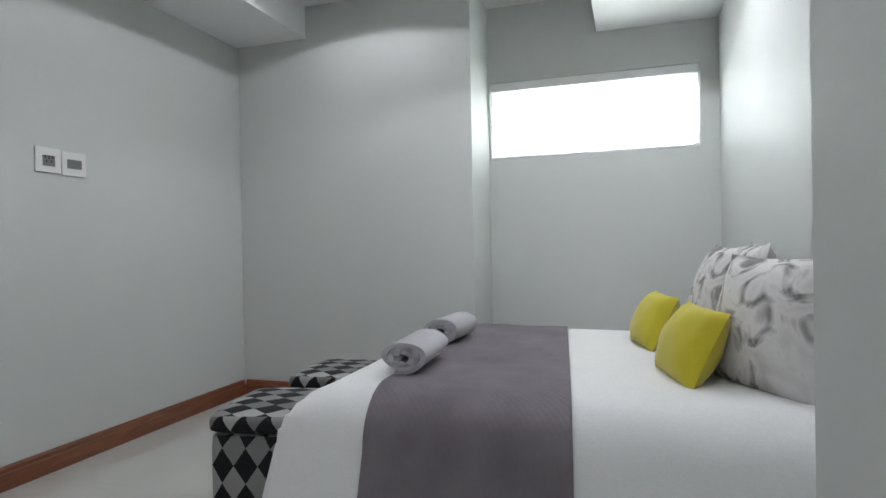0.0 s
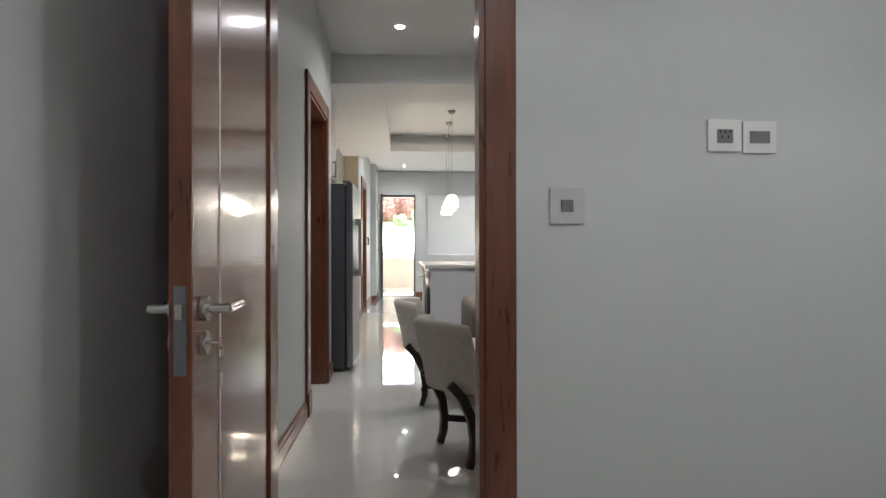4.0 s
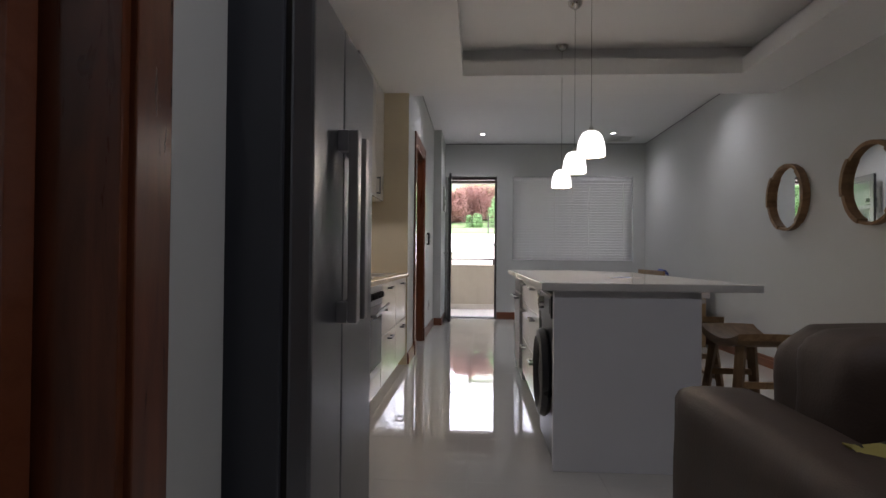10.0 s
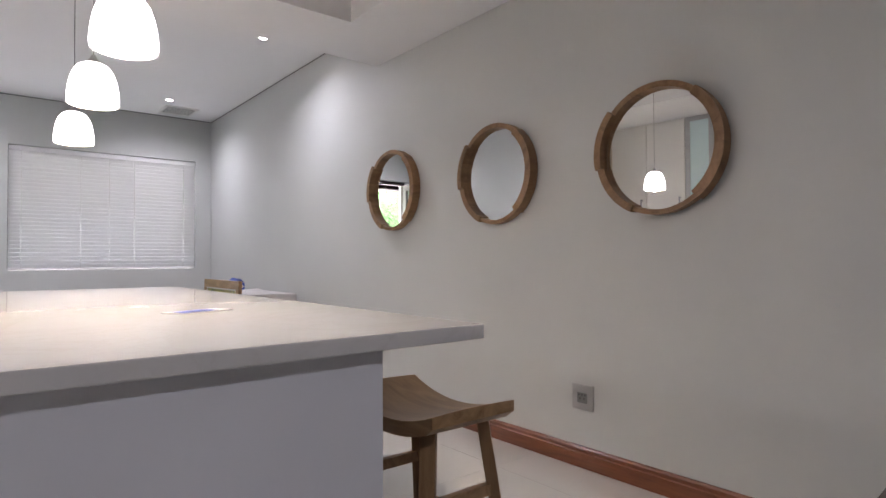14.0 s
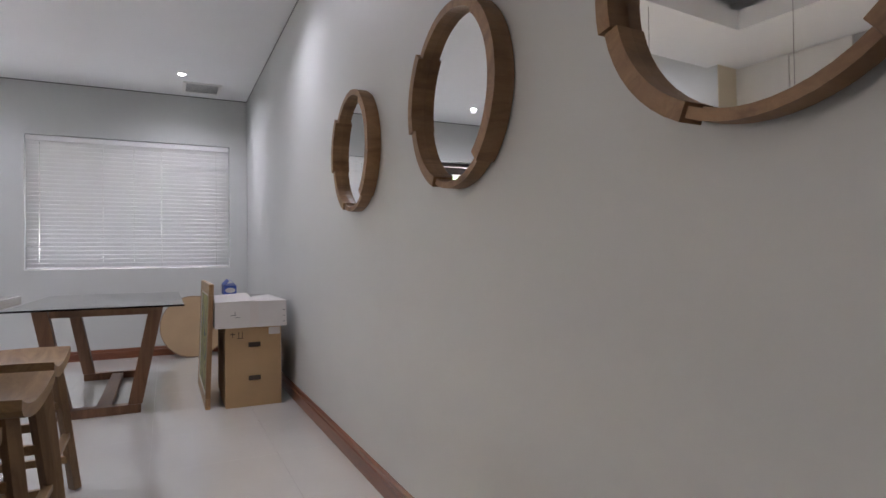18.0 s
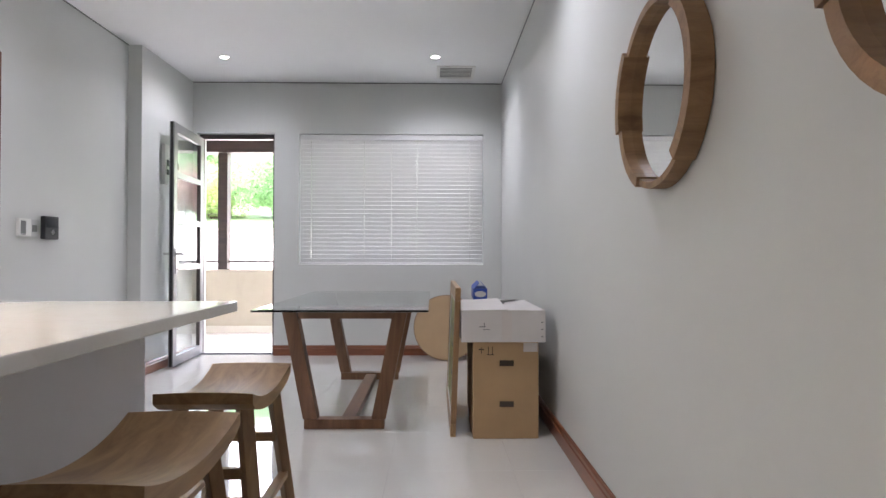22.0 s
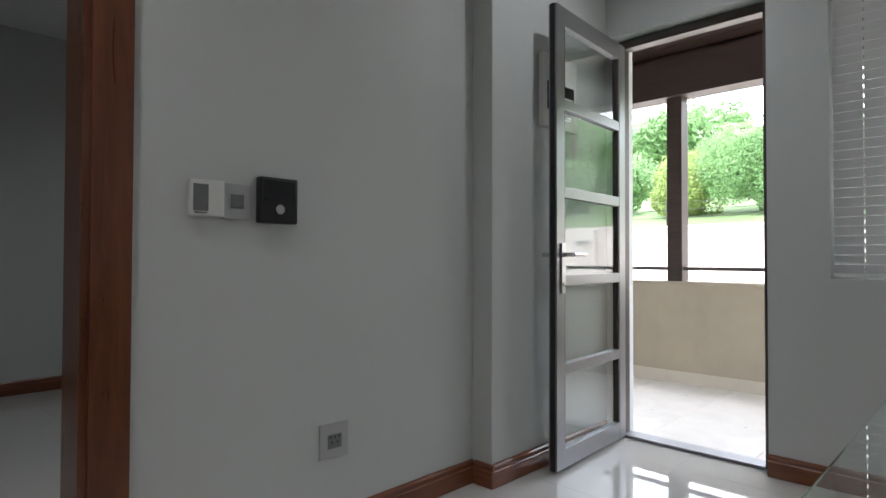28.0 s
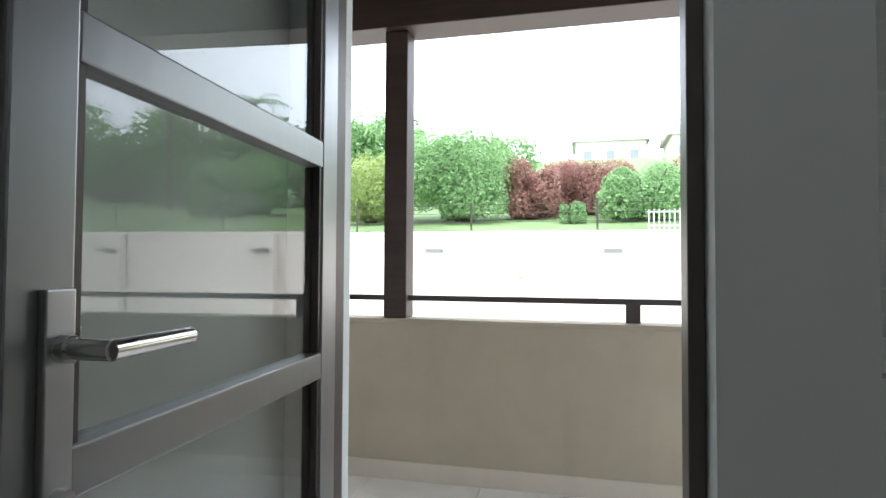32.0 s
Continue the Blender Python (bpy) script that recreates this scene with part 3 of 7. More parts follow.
# Wall between bedroom and hall.
D1 = (0.80, 1.575, 2.07)
bm = boxes((0.40, D1[0], Y_BED, Y_HALL0 - 0.003, 0, HI), (D1[1], 4.12, Y_BED, Y_HALL0 - 0.003, 0, HI), (D1[0], D1[1], Y_BED, Y_HALL0 - 0.003, D1[2], HI))
structure("wall_bedroom_north", bm, WALL, "grey-green painted bedroom wall with the doorway", "wall")
bm = boxes((3.84, 4.48, 0.62, Y_BED - 0.003, 0, HI))
structure("wall_bedroom_east_pier", bm, WALL, "grey-green painted projecting wall pier", "wall")
bm = boxes((4.30, 4.48, -1.1, 0.618, 0, 1.59), (4.30, 4.48, -1.1, 0.618, 2.108, HI), (4.30, 4.48, 0.605, 0.618, 1.59, 2.108), (4.30, 4.48, -1.1, -0.71, 1.59, 2.108))
structure("wall_bedroom_east", bm, WALL, "grey-green painted wall with a high strip window", "wall")
structure("wall_bedroom_south", boxes((0.702, 4.298, -1.0, -0.82, 0, HI)), WALL, "grey-green painted wall behind the bed", "wall")
structure("wall_bedroom_return", boxes((-1.4, 0.70, -1.0, -0.335, 0, HI), bevel=0.012), WALL, "painted wall end beside the bed", "wall")
structure("wall_bedroom_west", boxes((0.40, 0.55, 0.35, Y_BED - 0.003, 0, HI)), WALL, "grey-green painted wall behind the open door", "wall")
structure("wall_passage_north", boxes((-1.4, 0.398, 0.35, 0.5, 0, HI)), WALL, "painted passage wall", "wall")
structure("wall_passage_west", boxes((-1.55, -1.402, -1.0, 0.5, 0, HI)), WALL, "painted passage end wall", "wall")
# Side rooms behind the two doorways.
structure("wall_side_room_south", boxes((-2.0, 0.508, 3.3, 3.45, 0, HI)), WALL, "painted wall of the side room", "wall")
structure("wall_side_room_west", boxes((-2.15, -2.0, 3.3, 5.19, 0, HI)), WALL, "painted wall of the side room", "wall")
structure("wall_side_room_north", boxes((-2.0, -0.022, 5.05, 5.19, 0, HI)), WALL, "painted wall of the side room", "wall")
structure("wall_small_room_west", boxes((-3.1, -2.95, 9.2, 13.55, 0, HI)), WALL, "painted wall of the small room", "wall")
structure("wall_small_room_south", boxes((-2.95, -0.2, 9.2, 9.36, 0, HI)), WALL, "painted wall of the small room", "wall")
structure("wall_outer_east", boxes((XR + 0.25, XR + 0.35, Y_HALL0, 13.5, 0, HI)), WALL, "outer wall leaf", "wall")
bm = boxes((-2.95, -1.9, YF, YF + 0.25, 0, HI), (-0.9, -0.202, YF, YF + 0.25, 0, HI), (-1.9, -0.9, YF, YF + 0.25, 0, 0.94), (-1.9, -0.9, YF, YF + 0.25, 2.31, HI))
structure("wall_small_room_north", bm, WALL, "painted wall of the small room with a window", "wall")

# ---- ceilings ----
structure("ceiling_bedroom", boxes((-1.5, 4.4, -1.0, Y_HALL0 - 0.01, CEIL_BED, CEIL_BED + 0.07)), WHITE_CEIL, "white painted bedroom ceiling", "ceiling")
structure("ceiling_bedroom_bulkhead", boxes((0.55, 3.839, 1.754, Y_BED - 0.002, 2.41, CEIL_BED - 0.002)), WHITE_CEIL, "white dropped ceiling along the bedroom wall", "ceiling")
structure("ceiling_bedroom_recess", boxes((2.2, 4.298, -0.818, -0.10, 2.37, CEIL_BED - 0.002)), WHITE_CEIL, "white dropped ceiling over the bed head", "ceiling")
structure("ceiling_hall", boxes((X_HALL, XR, Y_HALL0, 5.33, CEIL_HALL, CEIL_HALL + 0.1), (-0.02, X_HALL - 0.003, 5.182, 5.33, CEIL_HALL, CEIL_HALL + 0.1)), WHITE_CEIL, "white painted hall ceiling", "ceiling")
structure("ceiling_side_rooms", boxes((-2.05, X_HALL - 0.162, 3.4, 5.19, 2.7, 2.8), (-3.0, X_DIN - 0.162, 9.3, 13.4, 2.75, 2.85)), WHITE_CEIL, "white ceiling of the side rooms", "ceiling")
# Bulkhead ring round the lit coffer, with an upstand lip and a cove behind it.
CX0, CX1, CY0, CY1 = 1.09, 3.346, 5.95, 8.71
B0, B1 = 5.33, 9.29
bm = boxes((-0.02, CX0, B0, B1, BULK, 2.54), (CX1, XR, B0, B1, BULK, 2.54), (CX0, CX1, B0, CY0, BULK, 2.54), (CX0, CX1, CY1, B1, BULK, 2.54))
box(bm, -0.02, CX0 - 0.14, B0, B1, 2.54, 2.90)
box(bm, CX1 + 0.14, XR, B0, B1, 2.54, 2.90)
box(bm, CX0 - 0.14, CX1 + 0.14, B0, CY0 - 0.14, 2.54, 2.90)
box(bm, CX0 - 0.14, CX1 + 0.14, CY1 + 0.14, B1, 2.54, 2.90)
for r in ((CX0 - 0.02, CX0, CY0 - 0.02, CY1 + 0.02), (CX1, CX1 + 0.02, CY0 - 0.02, CY1 + 0.02), (CX0, CX1, CY0 - 0.02, CY0), (CX0, CX1, CY1, CY1 + 0.02)):
    box(bm, *r, 2.54, 2.62)
structure("ceiling_bulkhead", bm, WHITE_CEIL, "white dropped bulkhead ceiling with a cove lip", "ceiling")
structure("ceiling_coffer", boxes((CX0 - 0.14, CX1 + 0.14, CY0 - 0.14, CY1 + 0.14, COFFER, COFFER + 0.1)), WHITE_CEIL, "white raised coffer ceiling over the island", "ceiling")
structure("ceiling_dining", boxes((X_DIN, XR, B1, YF, CEIL_DIN, CEIL_DIN + 0.1)), WHITE_CEIL, "white painted dining ceiling", "ceiling")
structure("roof_slab", boxes((-3.2, 4.6, -1.2, 13.6, HI, HI + 0.15)), WHITE_CEIL, "flat roof slab", "roof")

# Thin dark strips put the shade of narrow wall-to-ceiling gaps into colour.
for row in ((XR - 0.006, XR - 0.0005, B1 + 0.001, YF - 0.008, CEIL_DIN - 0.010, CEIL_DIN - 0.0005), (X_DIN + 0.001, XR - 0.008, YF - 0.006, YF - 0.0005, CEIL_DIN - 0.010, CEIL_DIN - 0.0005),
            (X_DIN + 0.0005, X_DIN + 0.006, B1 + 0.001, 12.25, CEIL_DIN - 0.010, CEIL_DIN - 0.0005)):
    structure("trim", boxes(row), GREY_PLASTIC, "thin dark strip coloured as the shadow gap below the ceiling", "trim")

# ---- skirting boards ----
def skirting(rows, m=MERANTI_Y):
    """Moulded skirting: a plain board with a thinner top bead, from (x0, y0) to (x1, y1), standing out to the given side."""
    for x0, y0, x1, y1, nx, ny in rows:
        bm = bmesh.new()
        prof = [(0, 0), (0.018, 0), (0.018, 0.071), (0.013, 0.076), (0.013, 0.092), (0.007, 0.101), (0, 0.103)]
        lo = [bm.verts.new((x0 + nx * d, y0 + ny * d, z + 0.001)) for d, z in prof]
        hi = [bm.verts.new((x1 + nx * d, y1 + ny * d, z + 0.001)) for d, z in prof]
        bm.faces.new(lo[::-1])
        bm.faces.new(hi)
        for i in range(len(lo)):
            j = (i + 1) % len(lo)
            bm.faces.new((lo[i], lo[j], hi[j], hi[i]))
        structure("baseboard", bm, m, "varnished red-brown wooden skirting board", "skirting board")


E_ = 0.001
skirting([
    (XR - E_, Y_HALL0 + 0.02, XR - E_, 13.28, -1, 0), (X_DIN + E_, 9.22, X_DIN + E_, D3[0] - 0.10, 1, 0), (X_DIN + E_, D3[1] + 0.10, X_DIN + E_, 12.258, 1, 0),
    (X_COL + E_, 12.25, X_COL + E_, 13.28, 1, 0), (X_HALL + E_, Y_HALL0 + 0.02, X_HALL + E_, D2[0] - 0.11, 1, 0), (X_HALL + E_, D2[1] + 0.11, X_HALL + E_, 5.175, 1, 0),
    (3.84 - E_, 0.63, 3.84 - E_, Y_BED - 0.02, -1, 0), (-2.95 + E_, 9.37, -2.95 + E_, 13.29, 1, 0), (0.55 + E_, 0.36, 0.55 + E_, Y_BED - 0.02, 1, 0)])
skirting([(1.54, YF - E_, XR - 0.02, YF - E_, 0, -1), (X_DIN + 0.02, 12.26 - E_, X_COL + 0.018, 12.26 - E_, 0, -1), (D1[1] + 0.12, Y_BED - E_, 3.82, Y_BED - E_, 0, -1),
          (0.58, Y_BED - E_, D1[0] - 0.12, Y_BED - E_, 0, -1), (1.7, Y_HALL0 + E_, XR - 0.02, Y_HALL0 + E_, 0, 1)], MERANTI_X)


# ---- door frames and doors ----
def frame_in_x_wall(name, x0, x1, y0, y1, top, label):
    """A lined timber frame with plinth blocks in a wall that runs along y; x0, x1: the wall's faces."""
    ob = thing(name, (0, 0, 0), label, "door frame", kind="structure")
    w = 0.095
    for y, s in ((y0, -1), (y1, 1)):
        a, b = sorted((y, y - s * 0.03))
        part("jamb", boxes((x0 - 0.008, x1 + 0.008, a, b, 0.001, top), bevel=0.002), MERANTI, ob)
        for xf, t in ((x1, 1), (x0, -1)):
            xa, xb = sorted((xf + t * 0.002, xf + t * 0.02))
            ya, yb = sorted((y - s * 0.01, y + s * w))
            part("architrave", boxes((xa, xb, ya, yb, 0.15, top + w), bevel=0.004), MERANTI, ob)
            xa, xb = sorted((xf + t * 0.002, xf + t * 0.028))
            part("plinth_block", boxes((xa, xb, ya - 0.003, yb + 0.003, 0.001, 0.15), bevel=0.003), MERANTI, ob)
    part("head", boxes((x0 - 0.008, x1 + 0.008, y0, y1, top - 0.03, top - 0.002), bevel=0.002), MERANTI_Y, ob)
    for xf, t in ((x1, 1), (x0, -1)):
        xa, xb = sorted((xf + t * 0.002, xf + t * 0.019))
        part("head_architrave", boxes((xa, xb, y0 + 0.011, y1 - 0.011, top - 0.01, top + w), bevel=0.004), MERANTI_Y, ob)
    return ob


def frame_in_y_wall(name, x0, x1, y0, y1, top, label):
    ob = thing(name, (0, 0, 0), label, "door frame", kind="structure")
    w = 0.10
    for x, s in ((x0, -1), (x1, 1)):
        a, b = sorted((x, x - s * 0.03))
        part("jamb", boxes((a, b, y0 - 0.008, y1 + 0.008, 0.001, top), bevel=0.002), MERANTI, ob)
        for yf, t in ((y0, -1), (y1, 1)):
            ya, yb = sorted((yf + t * 0.002, yf + t * 0.02))
            xa, xb = sorted((x - s * 0.01, x + s * w))
            part("architrave", boxes((xa, xb, ya, yb, 0.15, top + w), bevel=0.004), MERANTI, ob)
            ya, yb = sorted((yf + t * 0.002, yf + t * 0.028))
            part("plinth_block", boxes((xa - 0.003, xb + 0.003, ya, yb, 0.001, 0.15), bevel=0.003), MERANTI, ob)
    part("head", boxes((x0, x1, y0 - 0.008, y1 + 0.008, top - 0.03, top - 0.002), bevel=0.002), MERANTI_X, ob)
    for yf, t in ((y0, -1), (y1, 1)):
        ya, yb = sorted((yf + t * 0.002, yf + t * 0.019))
        part("head_architrave", boxes((x0 + 0.011, x1 - 0.011, ya, yb, top - 0.01, top + w), bevel=0.004), MERANTI_X, ob)
    return ob


frame_in_y_wall("door_frame_bedroom", D1[0], D1[1], Y_BED, Y_HALL0, D1[2], "varnished red-brown wooden bedroom door frame")
frame_in_x_wall("door_frame_hall", X_HALL - 0.16, X_HALL, D2[0], D2[1], D2[2], "varnished red-brown wooden hall door frame")
frame_in_x_wall("door_frame_dining", X_DIN - 0.16, X_DIN, D3[0], D3[1], D3[2], "varnished red-brown wooden doorway frame")


def lever(parent, x, y, z, side, along, material=CHROME, length=0.12, rose=0.026):
    """A lever handle on a rose, on the face whose normal is side * y, pointing along the given x direction."""
    bm = bmesh.new()
    tube(bm, (x, y, z), (x, y + side * 0.012, z), rose, n=18)
    tube(bm, (x, y + side * 0.01, z), (x, y + side * 0.055, z), 0.010, n=12)
    tube(bm, (x, y + side * 0.05, z), (x + along * length, y + side * 0.05, z), 0.0105, 0.009, n=12)
    tube(bm, (x + along * length, y + side * 0.05, z), (x + along * length, y + side * 0.035, z), 0.010, 0.008, n=12)
    return part("door_handle", bm, material, parent, "satin chrome lever handle", True)


def flush_door(name, m, width, label, strips_across):
    """A flush veneered leaf, hinge at the origin, running along +x, 44 mm thick, with inlaid metal strips."""
    ob = thing(name, m, label, "door", kind="structure")
    part("leaf", boxes((0, width, -0.022, 0.022, 0.008, 2.026), bevel=0.002), DOOR_WOOD, ob)
    part("edge_lipping", boxes((width + 0.0005, width + 0.006, -0.0215, 0.0215, 0.008, 2.026)), MERANTI, ob)
    if strips_across:
        for z in (0.29, 1.02, 1.75):
            part("inlay_strip", boxes((0.006, width - 0.01, -0.0245, -0.0225, z - 0.006, z + 0.006), (0.006, width - 0.01, 0.0225, 0.0245, z - 0.006, z + 0.006)), INLAY, ob, "thin brushed metal inlay strip")
    else:
        for x in (width * 0.76,):
            part("inlay_strip", boxes((x - 0.003, x + 0.003, -0.0245, -0.0225, 0.03, 2.0), (x - 0.003, x + 0.003, 0.0225, 0.0245, 0.03, 2.0)), INLAY, ob, "thin brushed metal inlay strip")
    for z in (0.24, 1.68, 1.87):
        bm = bmesh.new()
        f = 1 if strips_across else -1
        tube(bm, (-0.006, f * 0.028, z - 0.05), (-0.006, f * 0.028, z + 0.05), 0.007, n=10)
        box(bm, -0.03, 0.03, *sorted((f * 0.0255, f * 0.0235)), z - 0.045, z + 0.045)
        part("hinge", bm, CHROME, ob, "steel butt hinge", True)
    return ob


door_1 = flush_door("door_1", pose(0.800, 2.275, 0, 0, 0, -86.6), 0.83, "open red-brown wooden bedroom door with lever handles", False)
W1 = 0.83
part("lock_plate", boxes((W1 + 0.0065, W1 + 0.0085, -0.012, 0.012, 0.79, 0.965), bevel=0.0005), STEEL_V, door_1, "steel mortice lock face plate")
part("latch_bolt", boxes((W1 + 0.009, W1 + 0.019, -0.007, 0.007, 0.90, 0.93), bevel=0.002), CHROME, door_1)
for s in (1, -1):
    lever(door_1, W1 - 0.055, s * 0.0245, 0.915, s, -1)
    bm = bmesh.new()
    tube(bm, (W1 - 0.055, s * 0.0245, 0.845), (W1 - 0.055, s * 0.036, 0.845), 0.024, n=18)
    part("key_escutcheon", bm, CHROME, door_1, "", True)
bm = bmesh.new()
tube(bm, (W1 - 0.055, 0.036, 0.845), (W1 - 0.055, 0.058, 0.845), 0.004, n=8)
box(bm, W1 - 0.066, W1 - 0.044, 0.058, 0.0605, 0.833, 0.857, 0.0008)
part("key", bm, CHROME, door_1, "steel key in the lock")
bm = bmesh.new()
lathe(bm, [(0.0125, -0.001), (0.0145, -0.001), (0.0145, 0.001), (0.0125, 0.001)], 20, (0, 0, 0), True)
bm.transform(pose(W1 - 0.055, 0.0615, 0.823, 90, 0, 0))
part("key_ring", bm, CHROME, door_1, "steel key ring", True)
for dx, lean in ((-0.006, -8), (0.008, 10)):
    bm = bmesh.new()
    box(bm, -0.011, 0.011, -0.001, 0.001, -0.026, 0.0, 0.0008)
    box(bm, -0.004, 0.004, -0.001, 0.001, -0.058, -0.0262)
    box(bm, 0.004, 0.007, -0.001, 0.001, -0.05, -0.044)
    bm.transform(pose(W1 - 0.055 + dx, 0.0625 + dx * 0.2, 0.812, 0, lean, 0))
    part("hanging_key", bm, CHROME, door_1, "loose steel key hanging from the ring")
door_2 = flush_door("door_2", pose(0.548, 4.766, 0, 0, 0, 160.5), 0.82, "open red-brown wooden door with metal inlay strips", True)


# ---- front door of glass and aluminium ----
def front_door():
    ob = thing("door_3", pose(0.772, 13.345, 0, 0, 0, -86.9), "open glazed front door with grey aluminium frame", "door", kind="structure")
    w, z0, z1, st = 0.77, 0.02, 2.25, 0.075
    for x in (0, w - st):
        part("stile", boxes((x, x + st, -0.022, 0.022, z0, z1), bevel=0.003), ALU, ob)
    n = 5
    rails = [z0 + 0.045 + i * (z1 - z0 - 0.09) / n for i in range(n + 1)]
    for i, z in enumerate(rails):
        h = 0.045 if i in (0, n) else 0.026
        part("rail", boxes((st + 0.0005, w - st - 0.0005, -0.021, 0.021, z - h, z + h), bevel=0.003), ALU, ob)
    for i in range(n):
        a = rails[i] + (0.045 if i == 0 else 0.026)
        b = rails[i + 1] - (0.045 if i == n - 1 else 0.026)
        p = part("pane", boxes((st - 0.004, w - st + 0.004, -0.003, 0.003, a - 0.004, b + 0.004)), GLASS, ob)
        p.visible_shadow = False
        bead = bmesh.new()
        for s in (-1, 1):
            ya, yb = sorted((s * 0.004, s * 0.018))
            for r in ((st + 0.001, st + 0.012, a + 0.001, b - 0.001), (w - st - 0.012, w - st - 0.001, a + 0.001, b - 0.001)):
                box(bead, r[0], r[1], ya, yb, r[2], r[3])
        part("glazing_bead", bead, ALU_DARK, ob, "dark glazing gasket")
    part("edge_seal", boxes((w + 0.0005, w + 0.004, -0.012, 0.012, z0, z1)), BLACK, ob, "black rubber door edge seal")
    for s in (1, -1):
        part("handle_plate", boxes((w - 0.068, w - 0.034, *sorted((s * 0.0225, s * 0.031)), 0.86, 1.10), bevel=0.002), STEEL, ob, "long satin steel lock plate")
        lever(ob, w - 0.051, s * 0.0315, 1.045, s, -1, rose=0.013)
        bm = bmesh.new()
        tube(bm, (w - 0.051, s * 0.031, 0.905), (w - 0.051, s * 0.04, 0.905), 0.012, n=14)
        part("lock_cylinder", bm, CHROME, ob, "", True)
    return ob


front_door()
fr = thing("door_frame_front", (0, 0, 0), "dark bronze aluminium front door frame", "door frame", kind="structure")
part("jamb", boxes((0.742, 0.768, YF + 0.075, YF + 0.15, 0.0, 2.298), bevel=0.003), ALU_DARK, fr)
part("jamb", boxes((1.506, 1.538, YF + 0.075, YF + 0.15, 0.0, 2.298), bevel=0.003), ALU_DARK, fr)
part("head", boxes((0.7685, 1.5055, YF + 0.075, YF + 0.15, 2.25, 2.298), bevel=0.003), ALU_DARK, fr)
part("threshold", boxes((0.7685, 1.5055, YF + 0.06, YF + 0.16, 0.0, 0.018), bevel=0.004), ALU, fr)


# ---- dining window and its blind ----
def window(name, x0, x1, z0, z1, y, label, mullions):
    ob = thing(name, (0, 0, 0), label, "window", kind="structure")
    part("window_frame", boxes((x0 + 0.002, x0 + 0.05, y, y + 0.06, z0 + 0.002, z1 - 0.002), (x1 - 0.05, x1 - 0.002, y, y + 0.06, z0 + 0.002, z1 - 0.002),
                               (x0 + 0.05, x1 - 0.05, y, y + 0.06, z0 + 0.002, z0 + 0.05), (x0 + 0.05, x1 - 0.05, y, y + 0.06, z1 - 0.05, z1 - 0.002)), ALU_DARK, ob)
    xs = [x0 + 0.05, *[x0 + (x1 - x0) * f for f in mullions], x1 - 0.05]
    for x in xs[1:-1]:
        part("mullion", boxes((x - 0.025, x + 0.025, y + 0.003, y + 0.057, z0 + 0.05, z1 - 0.05)), ALU_DARK, ob)
    for a, b in zip(xs, xs[1:]):
        p = part("pane", boxes((a - 0.01, b + 0.01, y + 0.027, y + 0.033, z0 + 0.04, z1 - 0.04)), GLASS, ob)
        p.visible_shadow = False
    return ob


window("window_1", 1.795, 3.708, 0.94, 2.295, YF + 0.13, "wide aluminium framed dining window", ())
window("window_3", -1.9, -0.9, 0.94, 2.31, YF + 0.13, "aluminium framed side room window", (0.5,))


def slat_mesh(name, width, depth, tilt, holes, material):
    """One venetian slat, cupped and tilted, with a cord slot at each hole."""
    bm = bmesh.new()
    cuts = [0.0] + [c for h in holes for c in (h * width - 0.003, h * width + 0.003)] + [width]
    rot = Euler((tilt, 0, 0)).to_matrix()
    m = 6
    ys = [(k / m - 0.5, (-0.0015 if holes else 0.002) * (1 - (2 * k / m - 1) ** 2)) for k in range(m + 1)]
    for i in range(len(cuts) - 1):
        for k in range(m):
            if i % 2 == 1 and k in (2, 3):
                continue
            c = [(x, f * depth, up) for x in (cuts[i], cuts[i + 1]) for f, up in (ys[k], ys[k + 1])]
            lo = [bm.verts.new(rot @ Vector(p)) for p in c]
            bm.faces.new((lo[0], lo[1], lo[3], lo[2]))
    bmesh.ops.remove_doubles(bm, verts=bm.verts[:], dist=0.0001)
    top = bm.faces[:]
    bmesh.ops.solidify(bm, geom=top, thickness=0.0046 if holes else 0.0012)
    return finish(name, bm, material, True)


def venetian(name, m, width, z0, z1, pitch, depth, tilt, holes, label, material=BLIND):
    ob = thing(name, m, label, "blind")
    part("head_rail", boxes((0, width, -0.03, 0.03, z1 - 0.055, z1), bevel=0.004), BLIND, ob, "white blind valance")
    part("bottom_rail", boxes((0, width, -0.025, 0.025, z0, z0 + 0.018), bevel=0.005), BLIND, ob)
    me = slat_mesh("slat", width, depth, tilt, holes if material is BLIND else (), material)
    z = z0 + 0.035
    while z < z1 - 0.045:
        part("slat", me, None, ob, m=pose(0, 0, z))
        z += pitch
    for h in holes:
        bm = bmesh.new()
        for y in (-depth * 0.36, depth * 0.36):
            tube(bm, (h * width, y, z0 + 0.015), (h * width, y, z1 - 0.05), 0.0012, n=5)
        part("ladder_cord", bm, WHITE_PLASTIC, ob, "white ladder cord")
    return ob


venetian("venetian_blind", pose(1.801, YF + 0.045, 0), 1.901, 0.945, 2.29, 0.0425, 0.0515, radians(-58), (0.06, 0.35, 0.50, 0.64, 0.93), "closed white venetian blind in the dining window")
venetian("venetian_blind", pose(-1.893, YF + 0.045, 0), 0.986, 0.945, 2.305, 0.0425, 0.0515, radians(-58), (0.12, 0.5, 0.88), "white venetian blind in the side room window")
venetian("venetian_blind", pose(4.335, 0.60, 0, 0, 0, -90), 1.305, 1.593, 2.105, 0.022, 0.025, radians(-55), (0.1, 0.5, 0.9), "white venetian blind in the high bedroom window", BLIND_THIN)
w2 = thing("window_2", (0, 0, 0), "high strip bedroom window", "window", kind="structure")
